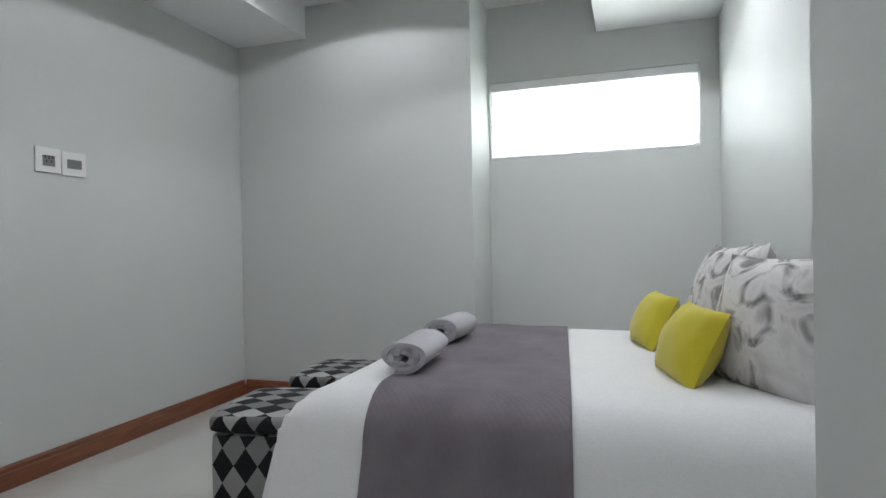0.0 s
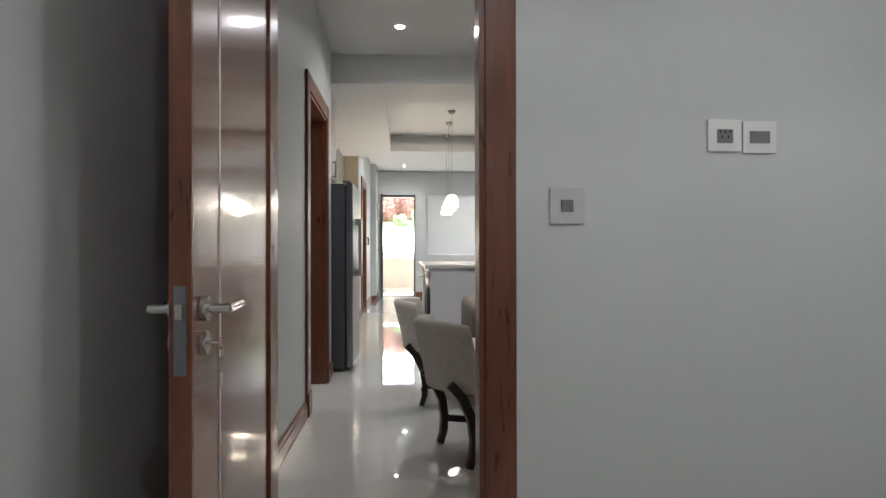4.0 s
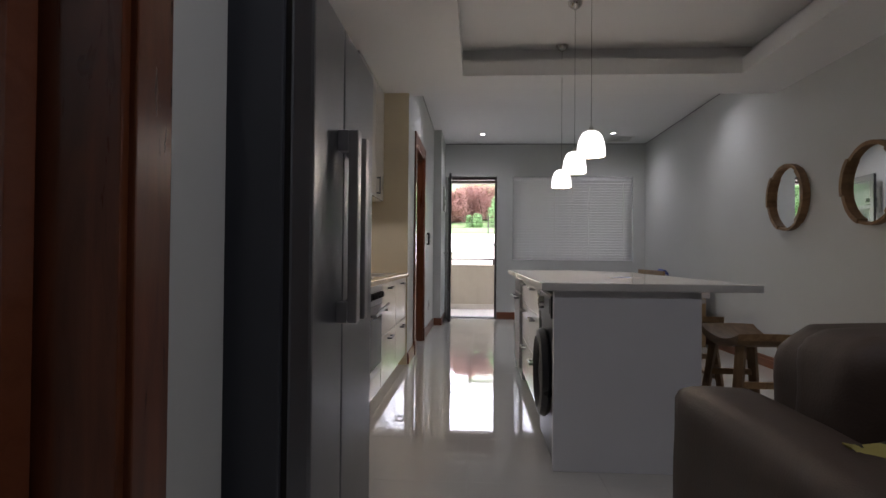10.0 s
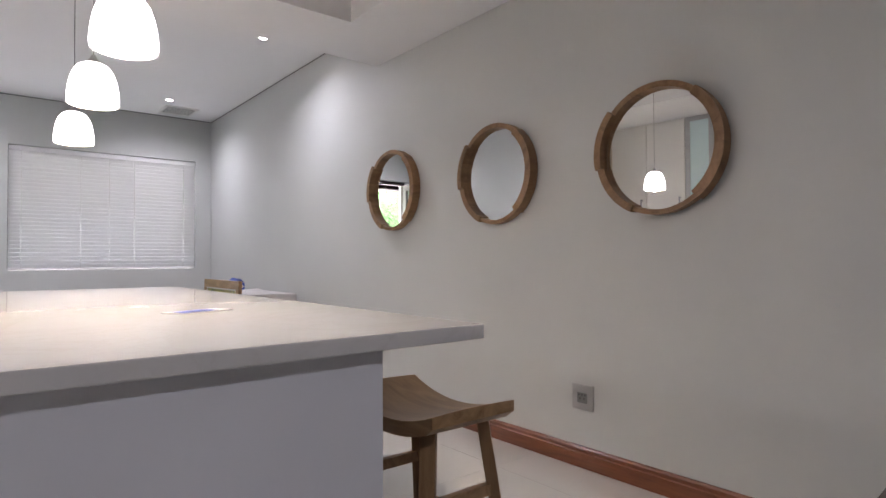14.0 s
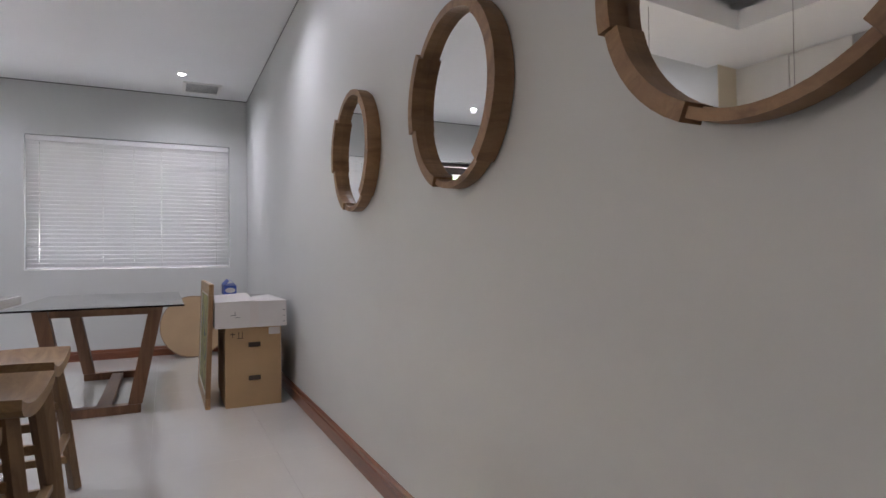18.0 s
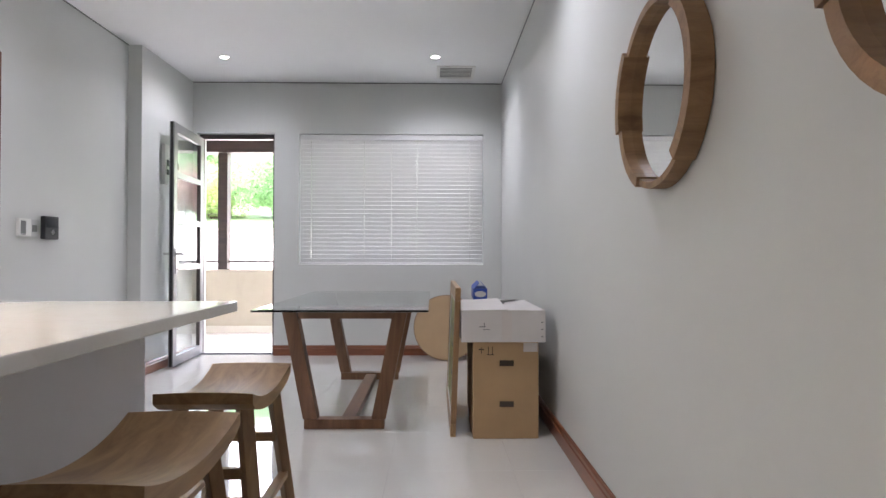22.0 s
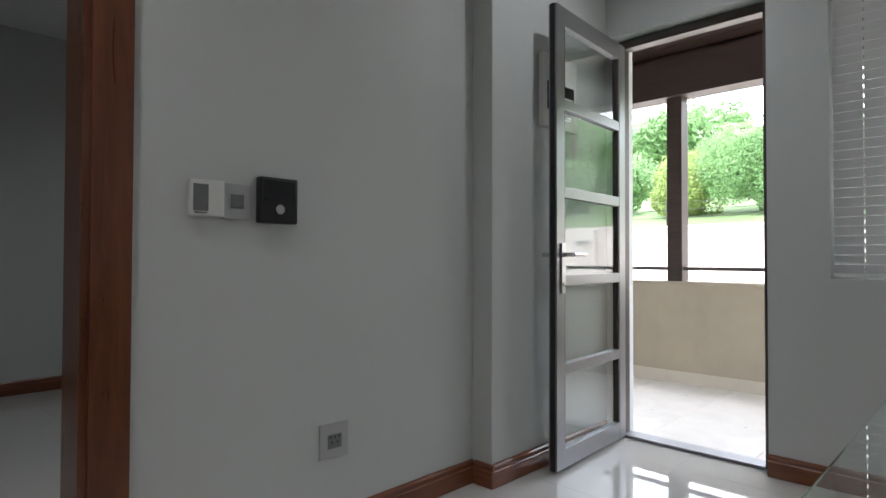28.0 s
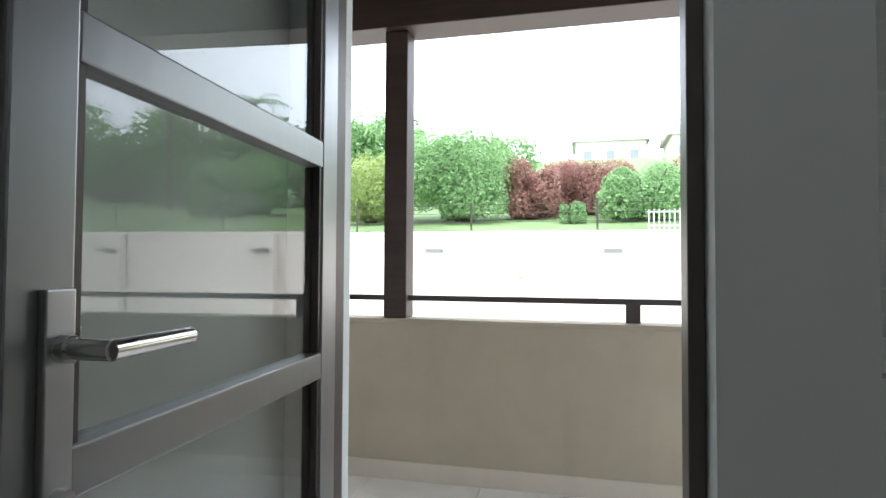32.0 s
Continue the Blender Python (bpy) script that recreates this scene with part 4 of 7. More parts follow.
part("window_frame", boxes((4.39, 4.44, -0.708, -0.68, 1.592, 2.106), (4.39, 4.44, 0.575, 0.603, 1.592, 2.106), (4.39, 4.44, -0.68, 0.575, 1.592, 1.62), (4.39, 4.44, -0.68, 0.575, 2.078, 2.106)), ALU_DARK, w2)
p = part("pane", boxes((4.412, 4.418, -0.69, 0.585, 1.61, 2.088)), GLASS, w2)
p.visible_shadow = False


# ---- ceiling fittings ----
def downlight(x, y, z):
    ob = thing("downlight", (x, y, z), "small round recessed white ceiling downlight, lit; side-room ones are added", "downlight", "ceiling downlights")
    bm = bmesh.new()
    lathe(bm, [(0.032, -0.001), (0.036, -0.006), (0.048, -0.005), (0.05, -0.0015), (0.05, -0.0005), (0.032, -0.0005)], 24, closed=True)
    part("trim_ring", bm, WHITE_PLASTIC, ob, "white trim ring", True)
    bm = bmesh.new()
    lathe(bm, [(0.0005, -0.004), (0.016, -0.0038), (0.031, -0.002)], 20)
    part("lens", bm, LAMP_GLOW, ob, "glowing lamp lens", True)


# Fittings in the side rooms and passage are added and never in view.
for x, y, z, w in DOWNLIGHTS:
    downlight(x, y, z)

for (x, y), up in zip(PENDANTS, (0.07, 0.07, 0.07)):
    ob = thing("pendant_light", (x, y, COFFER), "lit opal glass dome pendant on a thin cable", "pendant light", "pendants over the island")
    bm = bmesh.new()
    lathe(bm, [(0.0005, -0.048), (0.012, -0.047), (0.030, -0.036), (0.046, -0.018), (0.052, 0.0)], 24)
    part("canopy", bm, CHROME, ob, "satin nickel ceiling cup", True)
    bm = bmesh.new()
    tube(bm, (0, 0, -0.045), (0, 0, -1.084 + up), 0.0015, n=6)
    part("cable", bm, GREY_PLASTIC, ob, "thin clear cable")
    bm = bmesh.new()
    lathe(bm, [(0.006, -1.074), (0.011, -1.084), (0.018, -1.096), (0.031, -1.110)], 20, (0, 0, up))
    part("cap", bm, CHROME, ob, "satin nickel cap", True)
    bm = bmesh.new()
    prof = [(0.028, -1.104), (0.048, -1.114), (0.062, -1.134), (0.072, -1.163), (0.078, -1.196), (0.081, -1.228), (0.0795, -1.248)]
    lathe(bm, prof + [(r - 0.004, z) for r, z in prof[::-1]], 32, (0, 0, up), True)
    part("shade", bm, SHADE_GLOW, ob, "glowing white opal glass shade", True)


def vent(x0, x1, y0, y1, z, name_label, across=True):
    ob = thing("ceiling_vent", (x0, y0, z), name_label, "vent")
    w, d = x1 - x0, y1 - y0
    part("frame", boxes((0, w, 0, 0.03, -0.012, -0.001), (0, w, d - 0.03, d, -0.012, -0.001), (0, 0.03, 0.03, d - 0.03, -0.012, -0.001), (w - 0.03, w, 0.03, d - 0.03, -0.012, -0.001)), WHITE_PLASTIC, ob)
    # No opening is cut; a grey sheet gives its shade by colour.
    part("backing", boxes((0.03, w - 0.03, 0.03, d - 0.03, -0.003, -0.001)), GREY_PLASTIC, ob, "grey sheet coloured as the shaded vent opening")
    n = 8
    for i in range(n):
        y = 0.04 + (d - 0.08) * i / (n - 1)
        part("slat", boxes((0.03, w - 0.03, y - 0.008, y + 0.004, -0.009, -0.006)), WHITE_PLASTIC, ob)


vent(3.22, 3.59, 12.74, 13.115, CEIL_DIN, "square white slatted ceiling vent")
vent(2.2, 2.55, 5.35, 5.65, BULK, "white slatted air vent in the bulkhead")


# ---- kitchen ----
def bar_handle(parent, x, y, z, length, upright, material=STEEL_V):
    """A square bar handle standing off a front that faces +x."""
    bm = bmesh.new()
    if upright:
        box(bm, x + 0.026, x + 0.036, y - 0.006, y + 0.006, z, z + length, 0.0015)
        for zz in (z + 0.004, z + length - 0.016):
            box(bm, x + 0.0005, x + 0.0262, y - 0.006, y + 0.006, zz, zz + 0.012)
    else:
        box(bm, x + 0.026, x + 0.036, y, y + length, z - 0.006, z + 0.006, 0.0015)
        for yy in (y + 0.004, y + length - 0.016):
            box(bm, x + 0.0005, x + 0.0262, yy, yy + 0.012, z - 0.006, z + 0.006)
    return part("handle", bm, material, parent, "square brushed steel bar handle")


def fridge():
    ob = thing("refrigerator", (0.03, 5.235, 0.0), "large stainless steel two-door refrigerator with dark grey sides", "refrigerator")
    xb, w, h = 0.747, 0.74, 1.62
    part("body", boxes((0.0, xb, 0.0, w, 0.03, h - 0.012), bevel=0.006), FRIDGE_SIDE, ob, "dark grey painted steel cabinet")
    part("kick_grille", boxes((0.05, xb - 0.01, 0.02, w - 0.02, 0.002, 0.029)), BLACK, ob)
    part("door_gasket", boxes((xb + 0.0005, xb + 0.014, 0.012, w - 0.012, 0.05, h - 0.03)), BLACK, ob, "black rubber door gasket")
    mid = 0.30
    for a, b, hy in ((0.004, mid - 0.002, mid - 0.055), (mid + 0.002, w - 0.004, mid + 0.055)):
        d = part("door", boxes((xb + 0.0145, xb + 0.070, a, b, 0.035, h), bevel=0.008), STEEL_V, ob, "brushed stainless steel fridge door")
        bm = bmesh.new()
        box(bm, xb + 0.100, xb + 0.126, hy - 0.022, hy + 0.022, 0.81, 1.32, 0.004)
        for z in (0.81, 1.265):
            box(bm, xb + 0.0705, xb + 0.1005, hy - 0.021, hy + 0.021, z, z + 0.055, 0.003)
        part("handle", bm, STEEL, d, "thick square steel bar handle on end blocks")
    for y in (0.03, w - 0.09):
        part("hinge_cover", boxes((xb - 0.02, xb + 0.05, y, y + 0.06, h + 0.0005, h + 0.016), bevel=0.004), FRIDGE_SIDE, ob)
    return ob


fridge()
# Cupboard over the refrigerator.
cab = thing("wall_cabinet", (0.0, 5.24, 1.70), "white gloss cupboard above the refrigerator with bar handles", "cabinet", "kitchen wall cabinets")
part("body", boxes((0.0, 0.60, 0.0, 0.74, 0.0, 0.786)), CARCASS, cab)
for a, b, hy in ((0.002, 0.368, 0.33), (0.372, 0.738, 0.41)):
    d = part("door", boxes((0.601, 0.62, a, b, 0.003, 0.783), bevel=0.002), CABINET, cab)
    bar_handle(d, 0.62, hy if a > 0.1 else 0.06, 0.01, 0.15, True)
part("side_panel", boxes((0.0, 0.62, -0.020, -0.001, 0.0, 0.786)), CABINET, cab)


def base_unit(y0, y1, fronts, label, handles):
    """A base cabinet with the given front heights, bottom to top."""
    ob = thing("base_cabinet", (0.0, y0, 0.0), label, "cabinet", "kitchen base cabinets")
    w = y1 - y0
    part("body", boxes((0.0, 0.555, 0.001, w - 0.001, 0.10, 0.803)), CARCASS, ob)
    part("kick_board", boxes((0.40, 0.505, 0.001, w - 0.001, 0.001, 0.099)), CABINET, ob)
    z = 0.10
    for h in fronts:
        d = part("drawer_front" if len(fronts) > 1 else "door", boxes((0.556, 0.575, 0.003, w - 0.003, z + 0.002, z + h - 0.002), bevel=0.002), CABINET, ob)
        if handles:
            bar_handle(d, 0.575, w / 2 - 0.08, z + h - 0.045, 0.16, False)
        else:
            bar_handle(d, 0.575, w - 0.06, z + h - 0.20, 0.15, True)
        z += h
    return ob


base_unit(6.0, 6.72, [0.703], "white gloss base cabinet beside the refrigerator", False)
base_unit(6.722, 7.22, [0.207, 0.189, 0.161, 0.146], "white gloss drawer base cabinet with steel handles", True)
base_unit(7.84, 8.52, [0.34, 0.363], "white gloss two-drawer base cabinet with steel handles", True)
base_unit(8.522, 9.195, [0.34, 0.363], "white gloss two-drawer base cabinet by the end wall", True)


def oven():
    ob = thing("oven", (0.0, 7.222, 0.0), "built-under stainless steel oven with black glass door", "oven")
    w = 0.616
    part("body", boxes((0.0, 0.55, 0.002, w - 0.002, 0.10, 0.803)), BLACK, ob)
    part("lower_drawer", boxes((0.551, 0.572, 0.003, w - 0.003, 0.103, 0.23), bevel=0.002), CABINET, ob)
    part("control_panel", boxes((0.551, 0.578, 0.003, w - 0.003, 0.672, 0.80), bevel=0.003), STEEL, ob, "steel control panel")
    d = part("oven_door", boxes((0.551, 0.582, 0.003, w - 0.003, 0.235, 0.668), bevel=0.004), STEEL, ob, "steel framed oven door")
    part("glass", boxes((0.5825, 0.5845, 0.05, w - 0.05, 0.285, 0.60)), OVEN_GLASS, d, "black oven door glass")
    bm = bmesh.new()
    tube(bm, (0.632, 0.05, 0.634), (0.632, w - 0.05, 0.668), 0.011, n=12)
    for y in (0.08, w - 0.08):
        tube(bm, (0.582, y, 0.634), (0.632, y, 0.634), 0.008, n=10)
    part("handle", bm, STEEL, d, "round steel oven handle", True)
    for i in range(5):
        bm = bmesh.new()
        y = 0.10 + i * (w - 0.20) / 4
        tube(bm, (0.578, y, 0.737), (0.604, y, 0.737), 0.021, 0.018, n=18)
        box(bm, 0.604, 0.608, y - 0.003, y + 0.003, 0.722, 0.752)
        part("knob", bm, BLACK, ob, "black control knob", True)
    return ob


oven()
wt = thing("worktop", (0.0, 5.98, 0.804), "beige stone kitchen worktop with rounded front edge", "worktop")
part("slab", boxes((-0.018, 0.60, 0.0, 3.216, 0.0, 0.032), bevel=0.006), COUNTER, wt)
part("upstand", boxes((-0.018, 0.0, 0.001, 3.216, 0.0325, 0.06)), COUNTER, wt)


def hob():
    ob = thing("gas_hob", (0.28, 7.53, 0.8365), "stainless steel gas hob with black pan supports", "hob")
    part("plate", boxes((-0.23, 0.24, -0.28, 0.28, 0, 0.008), bevel=0.003), STEEL, ob)
    for x in (-0.12, 0.12):
        for y in (-0.15, 0.15):
            bm = bmesh.new()
            lathe(bm, [(0.0005, 0.03), (0.03, 0.03), (0.034, 0.022), (0.045, 0.02), (0.048, 0.009)], 20, (x, y, 0))
            part("burner", bm, BLACK, ob, "black gas burner", True)
            part("pan_support", boxes((x - 0.10, x + 0.10, y - 0.004, y + 0.004, 0.036, 0.046), (x - 0.004, x + 0.004, y - 0.10, y + 0.10, 0.036, 0.046),
                                      (x - 0.10, x - 0.09, y - 0.004, y + 0.004, 0.0085, 0.036), (x + 0.09, x + 0.10, y - 0.004, y + 0.004, 0.0085, 0.036),
                                      (x - 0.004, x + 0.004, y - 0.10, y - 0.09, 0.0085, 0.036), (x - 0.004, x + 0.004, y + 0.09, y + 0.10, 0.0085, 0.036)), BLACK, ob, "black cast pan support")
    return ob


hob()
sb = thing("splashback", (-0.0215, 6.5, 0.865), "mosaic tiled splashback of brown and cream strips", "splashback", kind="structure")
part("tile_field", boxes((0.0, 0.010, 0.0, 2.1, 0.0, 0.62)), MOSAIC, sb)
part("tile_field", boxes((0.0, 0.010, 0.503, 1.568, 0.6205, 1.62)), MOSAIC, sb)


def mixer_tap(x, y, z):
    ob = thing("tap", (x, y, z), "chrome kitchen mixer tap with a long spout", "tap")
    bm = bmesh.new()
    tube(bm, (0, 0, 0), (0, 0, 0.03), 0.026, 0.022, n=16)
    tube(bm, (0, 0, 0.03), (0, 0, 0.27), 0.016, 0.014, n=14)
    part("column", bm, CHROME, ob, "", True)
    bm = bmesh.new()
    tube(bm, (0, 0, 0.25), (0.21, 0, 0.27), 0.011, n=12)
    tube(bm, (0.205, 0, 0.27), (0.205, 0, 0.235), 0.011, n=12)
    part("spout", bm, CHROME, ob, "", True)
    bm = bmesh.new()
    tube(bm, (0, 0, 0.272), (0.03, -0.06, 0.315), 0.006, n=8)
    part("lever", bm, CHROME, ob, "", True)


mixer_tap(0.08, 8.55, 0.8365)
sk = thing("sink", (0.30, 8.55, 0.8365), "stainless steel inset sink with drainer", "sink")
bm = boxes((-0.20, 0.22, -0.32, 0.42, 0.0, 0.003), bevel=0.001)
part("rim", bm, STEEL, sk)
# Flat sheet on the rim; the bowl's shade is only its grey colour.
part("bowl", boxes((-0.16, 0.17, -0.28, 0.05, 0.0035, 0.0045)), GREY_PLASTIC, sk, "flat grey sheet coloured as the shaded sink bowl")


def wall_unit(y0, y1, label, glass):
    z0, z1 = 1.49, 2.486
    ob = thing("wall_cabinet", (-0.018, y0, z0), label, "cabinet", "kitchen wall cabinets")
    w, h = y1 - y0, z1 - z0
    part("body", boxes((0.0, 0.355, 0.001, w - 0.001, 0.0, h)), CARCASS, ob)
    if glass:
        part("door_frame", boxes((0.356, 0.375, 0.003, 0.05, 0.003, h - 0.003), (0.356, 0.375, w - 0.05, w - 0.003, 0.003, h - 0.003),
                                 (0.356, 0.375, 0.05, w - 0.05, 0.003, 0.05), (0.356, 0.375, 0.05, w - 0.05, h - 0.05, h - 0.003)), STEEL, ob, "aluminium door frame")
        part("frosted_pane", boxes((0.360, 0.366, 0.05, w - 0.05, 0.05, h - 0.05)), FROST, ob, "frosted blue-green glass pane")
    else:
        d = part("door", boxes((0.356, 0.375, 0.003, w - 0.003, 0.003, h - 0.003), bevel=0.002), CABINET, ob)
        bar_handle(d, 0.375, 0.05, 0.03, 0.15, True)
    return ob


FROST = mat("frosted_cabinet_glass", (0.60, 0.76, 0.77), 0.18)
wall_unit(6.0, 7.0, "white gloss kitchen wall cabinet", False)
wall_unit(8.07, 8.36, "wall cabinet with frosted glass door in aluminium frame", True)
wall_unit(8.362, 8.78, "white gloss kitchen wall cabinet with handle", False)
wall_unit(8.782, 9.195, "white gloss kitchen wall cabinet by the end wall", False)
hood = thing("extractor_hood", (-0.018, 7.002, 1.65), "steel extractor hood with chimney and lit lamp", "extractor hood")
part("canopy", boxes((0.0, 0.34, 0.05, 0.996, 0.0, 0.06), bevel=0.004), STEEL, hood)
part("chimney", boxes((0.0, 0.28, 0.38, 0.68, 0.0605, 0.836), bevel=0.003), STEEL_V, hood, "brushed steel hood chimney")
part("visor", boxes((0.0, 0.40, 0.05, 0.996, -0.05, -0.001), bevel=0.004), STEEL, hood, "steel visor")
part("lamp", boxes((0.15, 0.22, 0.60, 0.70, -0.054, -0.0505)), LAMP_GLOW, hood, "small lit hood lamp")


# ---- island ----
isl = thing("kitchen_island", (0, 0, 0), "white kitchen island with overhanging breakfast top", "kitchen island")
part("end_panel", boxes((1.575, 2.245, 6.655, 6.695, 0.001, 0.8355), bevel=0.002), PANEL_GREY, isl, "white end panel")
part("back_panel", boxes((2.215, 2.245, 6.6955, 9.205, 0.001, 0.8355)), PANEL_GREY, isl)
part("far_end_panel", boxes((1.575, 2.245, 9.2055, 9.245, 0.001, 0.8355), bevel=0.002), PANEL_GREY, isl)
part("carcass", boxes((1.60, 2.2145, 7.32, 8.58, 0.10, 0.8355)), CARCASS, isl)
part("kick_board", boxes((1.64, 1.66, 7.32, 8.58, 0.001, 0.0995)), CABINET, isl)
y = 7.322
for k in range(2):
    z = 0.10
    for h in (0.27, 0.27, 0.194):
        d = part("drawer_front", boxes((1.58, 1.599, y + 0.002, y + 0.626, z + 0.002, z + h - 0.002), bevel=0.002), CABINET, isl)
        bm = bmesh.new()
        box(bm, 1.545, 1.555, y + 0.235, y + 0.395, z + h - 0.05, z + h - 0.038, 0.0015)
        for yy in (y + 0.24, y + 0.378):
            box(bm, 1.5552, 1.5795, yy, yy + 0.012, z + h - 0.05, z + h - 0.038)
        part("handle", bm, STEEL, d, "square brushed steel bar handle")
        z += h
    y += 0.628
top = thing("island_top", (0, 0, 0), "pale veined quartz island top with overhang", "worktop")
part("slab", boxes((1.515, 2.505, 6.62, 9.37, 0.836, 0.871), bevel=0.004), QUARTZ, top)


def washer(y0, label, name, white):
    ob = thing(name, (1.585, y0, 0.0), label, name.replace("_", " "))
    body = WASHER if not white else STEEL
    part("body", boxes((0.0, 0.60, 0.0, 0.595, 0.012, 0.812), bevel=0.008), body, ob)
    part("control_panel", boxes((-0.018, -0.0005, 0.004, 0.591, 0.70, 0.808), bevel=0.004), body, ob)
    for y in (0.04, 0.52):
        part("foot", boxes((0.03, 0.07, y, y + 0.04, 0.0, 0.0115)), BLACK, ob)
    if white:
        part("front_door", boxes((-0.022, -0.0005, 0.004, 0.591, 0.10, 0.695), bevel=0.004), STEEL, ob, "steel dishwasher door")
        bm = bmesh.new()
        tube(bm, (-0.055, 0.06, 0.66), (-0.055, 0.535, 0.66), 0.010, n=12)
        for y in (0.09, 0.505):
            tube(bm, (-0.02, y, 0.66), (-0.055, y, 0.66), 0.007, n=8)
        part("handle", bm, STEEL_V, ob, "round steel bar handle", True)
        return
    for nm, prof, m, lab in (("door_ring", [(0.165, 0.0), (0.215, 0.0), (0.228, 0.016), (0.215, 0.045), (0.185, 0.052), (0.165, 0.035)], WASHER, "dark grey porthole door ring"),
                             ("door_glass", [(0.0005, 0.022), (0.08, 0.026), (0.14, 0.034), (0.164, 0.034), (0.164, 0.02), (0.0005, 0.012)], OVEN_GLASS, "dark porthole glass")):
        bm = bmesh.new()
        lathe(bm, prof, 36, closed=nm == "door_ring")
        bm.transform(Matrix.Translation((-0.001, 0.297, 0.395)) @ Euler((0, radians(-90), 0)).to_matrix().to_4x4())
        part(nm, bm, m, ob, lab, True)
    bm = bmesh.new()
    tube(bm, (-0.018, 0.30, 0.755), (-0.045, 0.30, 0.755), 0.034, 0.030, n=24)
    part("dial", bm, CHROME, ob, "silver programme dial", True)
    part("drawer", boxes((-0.021, -0.0185, 0.03, 0.20, 0.72, 0.79), bevel=0.001), WASHER, ob)
    part("display", boxes((-0.0205, -0.0185, 0.37, 0.56, 0.73, 0.78)), OVEN_GLASS, ob)


washer(6.70, "graphite front-loading washing machine under the island", "washing_machine", False)
washer(8.59, "stainless steel dishwasher under the island", "dishwasher", True)
lf = thing("leaflet", (2.09, 7.43, 0.8715, 0, 0, 20), "small folded blue and white leaflet on the island", "leaflet")
part("sheet", boxes((-0.09, 0.09, -0.045, 0.045, 0.0, 0.0015)), WHITE_CARD, lf)
part("print", boxes((-0.07, 0.05, -0.03, 0.03, 0.0016, 0.0021)), BLUE_CARD, lf)


# ---- saddle stools ----
def stool():
    ob = thing("bar_stool", (2.59, 6.98, 0), "teak saddle-seat bar stool standing beside the island", "bar stool", "stools along the island")
    L, W, th = 0.465, 0.285, 0.045
    bm = bmesh.new()
    n, k = 16, 6
    rows = {}
    for s in (0, 1):
        for i in range(n + 1):
            for j in range(k + 1):
                u, v = 2 * i / n - 1, 2 * j / k - 1
                dip = 0.045 * (1 - u * u)
                z = 0.638 - dip - (th if s else 0) * (0.75 if s and abs(u) > 0.95 else 1)
                wx = W / 2 * (1 - 0.05 * (1 - u * u)) * v
                rows[s, i, j] = bm.verts.new((wx, u * L / 2, z - 0.004 * v * v * (1 - s)))
    for s in (0, 1):
        for i in range(n):
            for j in range(k):
                q = [rows[s, i, j], rows[s, i + 1, j], rows[s, i + 1, j + 1], rows[s, i, j + 1]]
                bm.faces.new(q)
    for i in range(n):
        for j in (0, k):
            bm.faces.new((rows[0, i, j], rows[0, i + 1, j], rows[1, i + 1, j], rows[1, i, j]))
    for j in range(k):
        for i in (0, n):
            bm.faces.new((rows[0, i, j], rows[0, i, j + 1], rows[1, i, j + 1], rows[1, i, j]))
    part("seat", bm, TEAK, ob, "dished solid teak seat", True)
    legs = {}
    for sx in (-1, 1):
        for sy in (-1, 1):
            a, b = Vector((sx * 0.16, sy * 0.215, 0.0)), Vector((sx * 0.095, sy * 0.155, 0.575))
            legs[sx, sy] = (a, b)
            bm = bmesh.new()
            beam(bm, a + Vector((0, 0, 0.002)), b, 0.042, 0.034, 0.003)
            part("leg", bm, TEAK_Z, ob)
    def at(sx, sy, z):
        a, b = legs[sx, sy]
        return a + (b - a) * (z / 0.575)
    for sx in (-1, 1):
        bm = bmesh.new()
        beam(bm, at(sx, -1, 0.25), at(sx, 1, 0.25), 0.030, 0.022, 0.002)
        part("stretcher", bm, TEAK, ob)
    for sy in (-1, 1):
        for z in (0.14, 0.385):
            bm = bmesh.new()
            beam(bm, at(-1, sy, z), at(1, sy, z), 0.022, 0.032, 0.002)
            part("stretcher", bm, TEAK, ob)
    return ob


st = stool()
for x, y, r in ((2.58, 7.80, 1.5), (2.56, 8.57, -1.0), (2.53, 9.23, 0.8)):
    copy_thing(st, pose(x, y, 0, 0, 0, r))


# ---- round mirrors ----
def rim_arc(bm, a0, a1, r0, r1, x0, x1, n):
    """A curved block of the rim, from angle a0 to a1, radius r0 to r1, standing out along x."""
    ring = []
    for i in range(n + 1):
        a = a0 + (a1 - a0) * i / n
        c, s = math.cos(a), math.sin(a)
        ring.append([bm.verts.new((x, r * c, r * s)) for r, x in ((r0, x0), (r1, x0), (r1, x1), (r0, x1))])
    for p, q in zip(ring, ring[1:]):
        for i in range(4):
            j = (i + 1) % 4
            bm.faces.new((p[i], p[j], q[j], q[i]))
    bm.faces.new(ring[0][::-1])
    bm.faces.new(ring[-1])


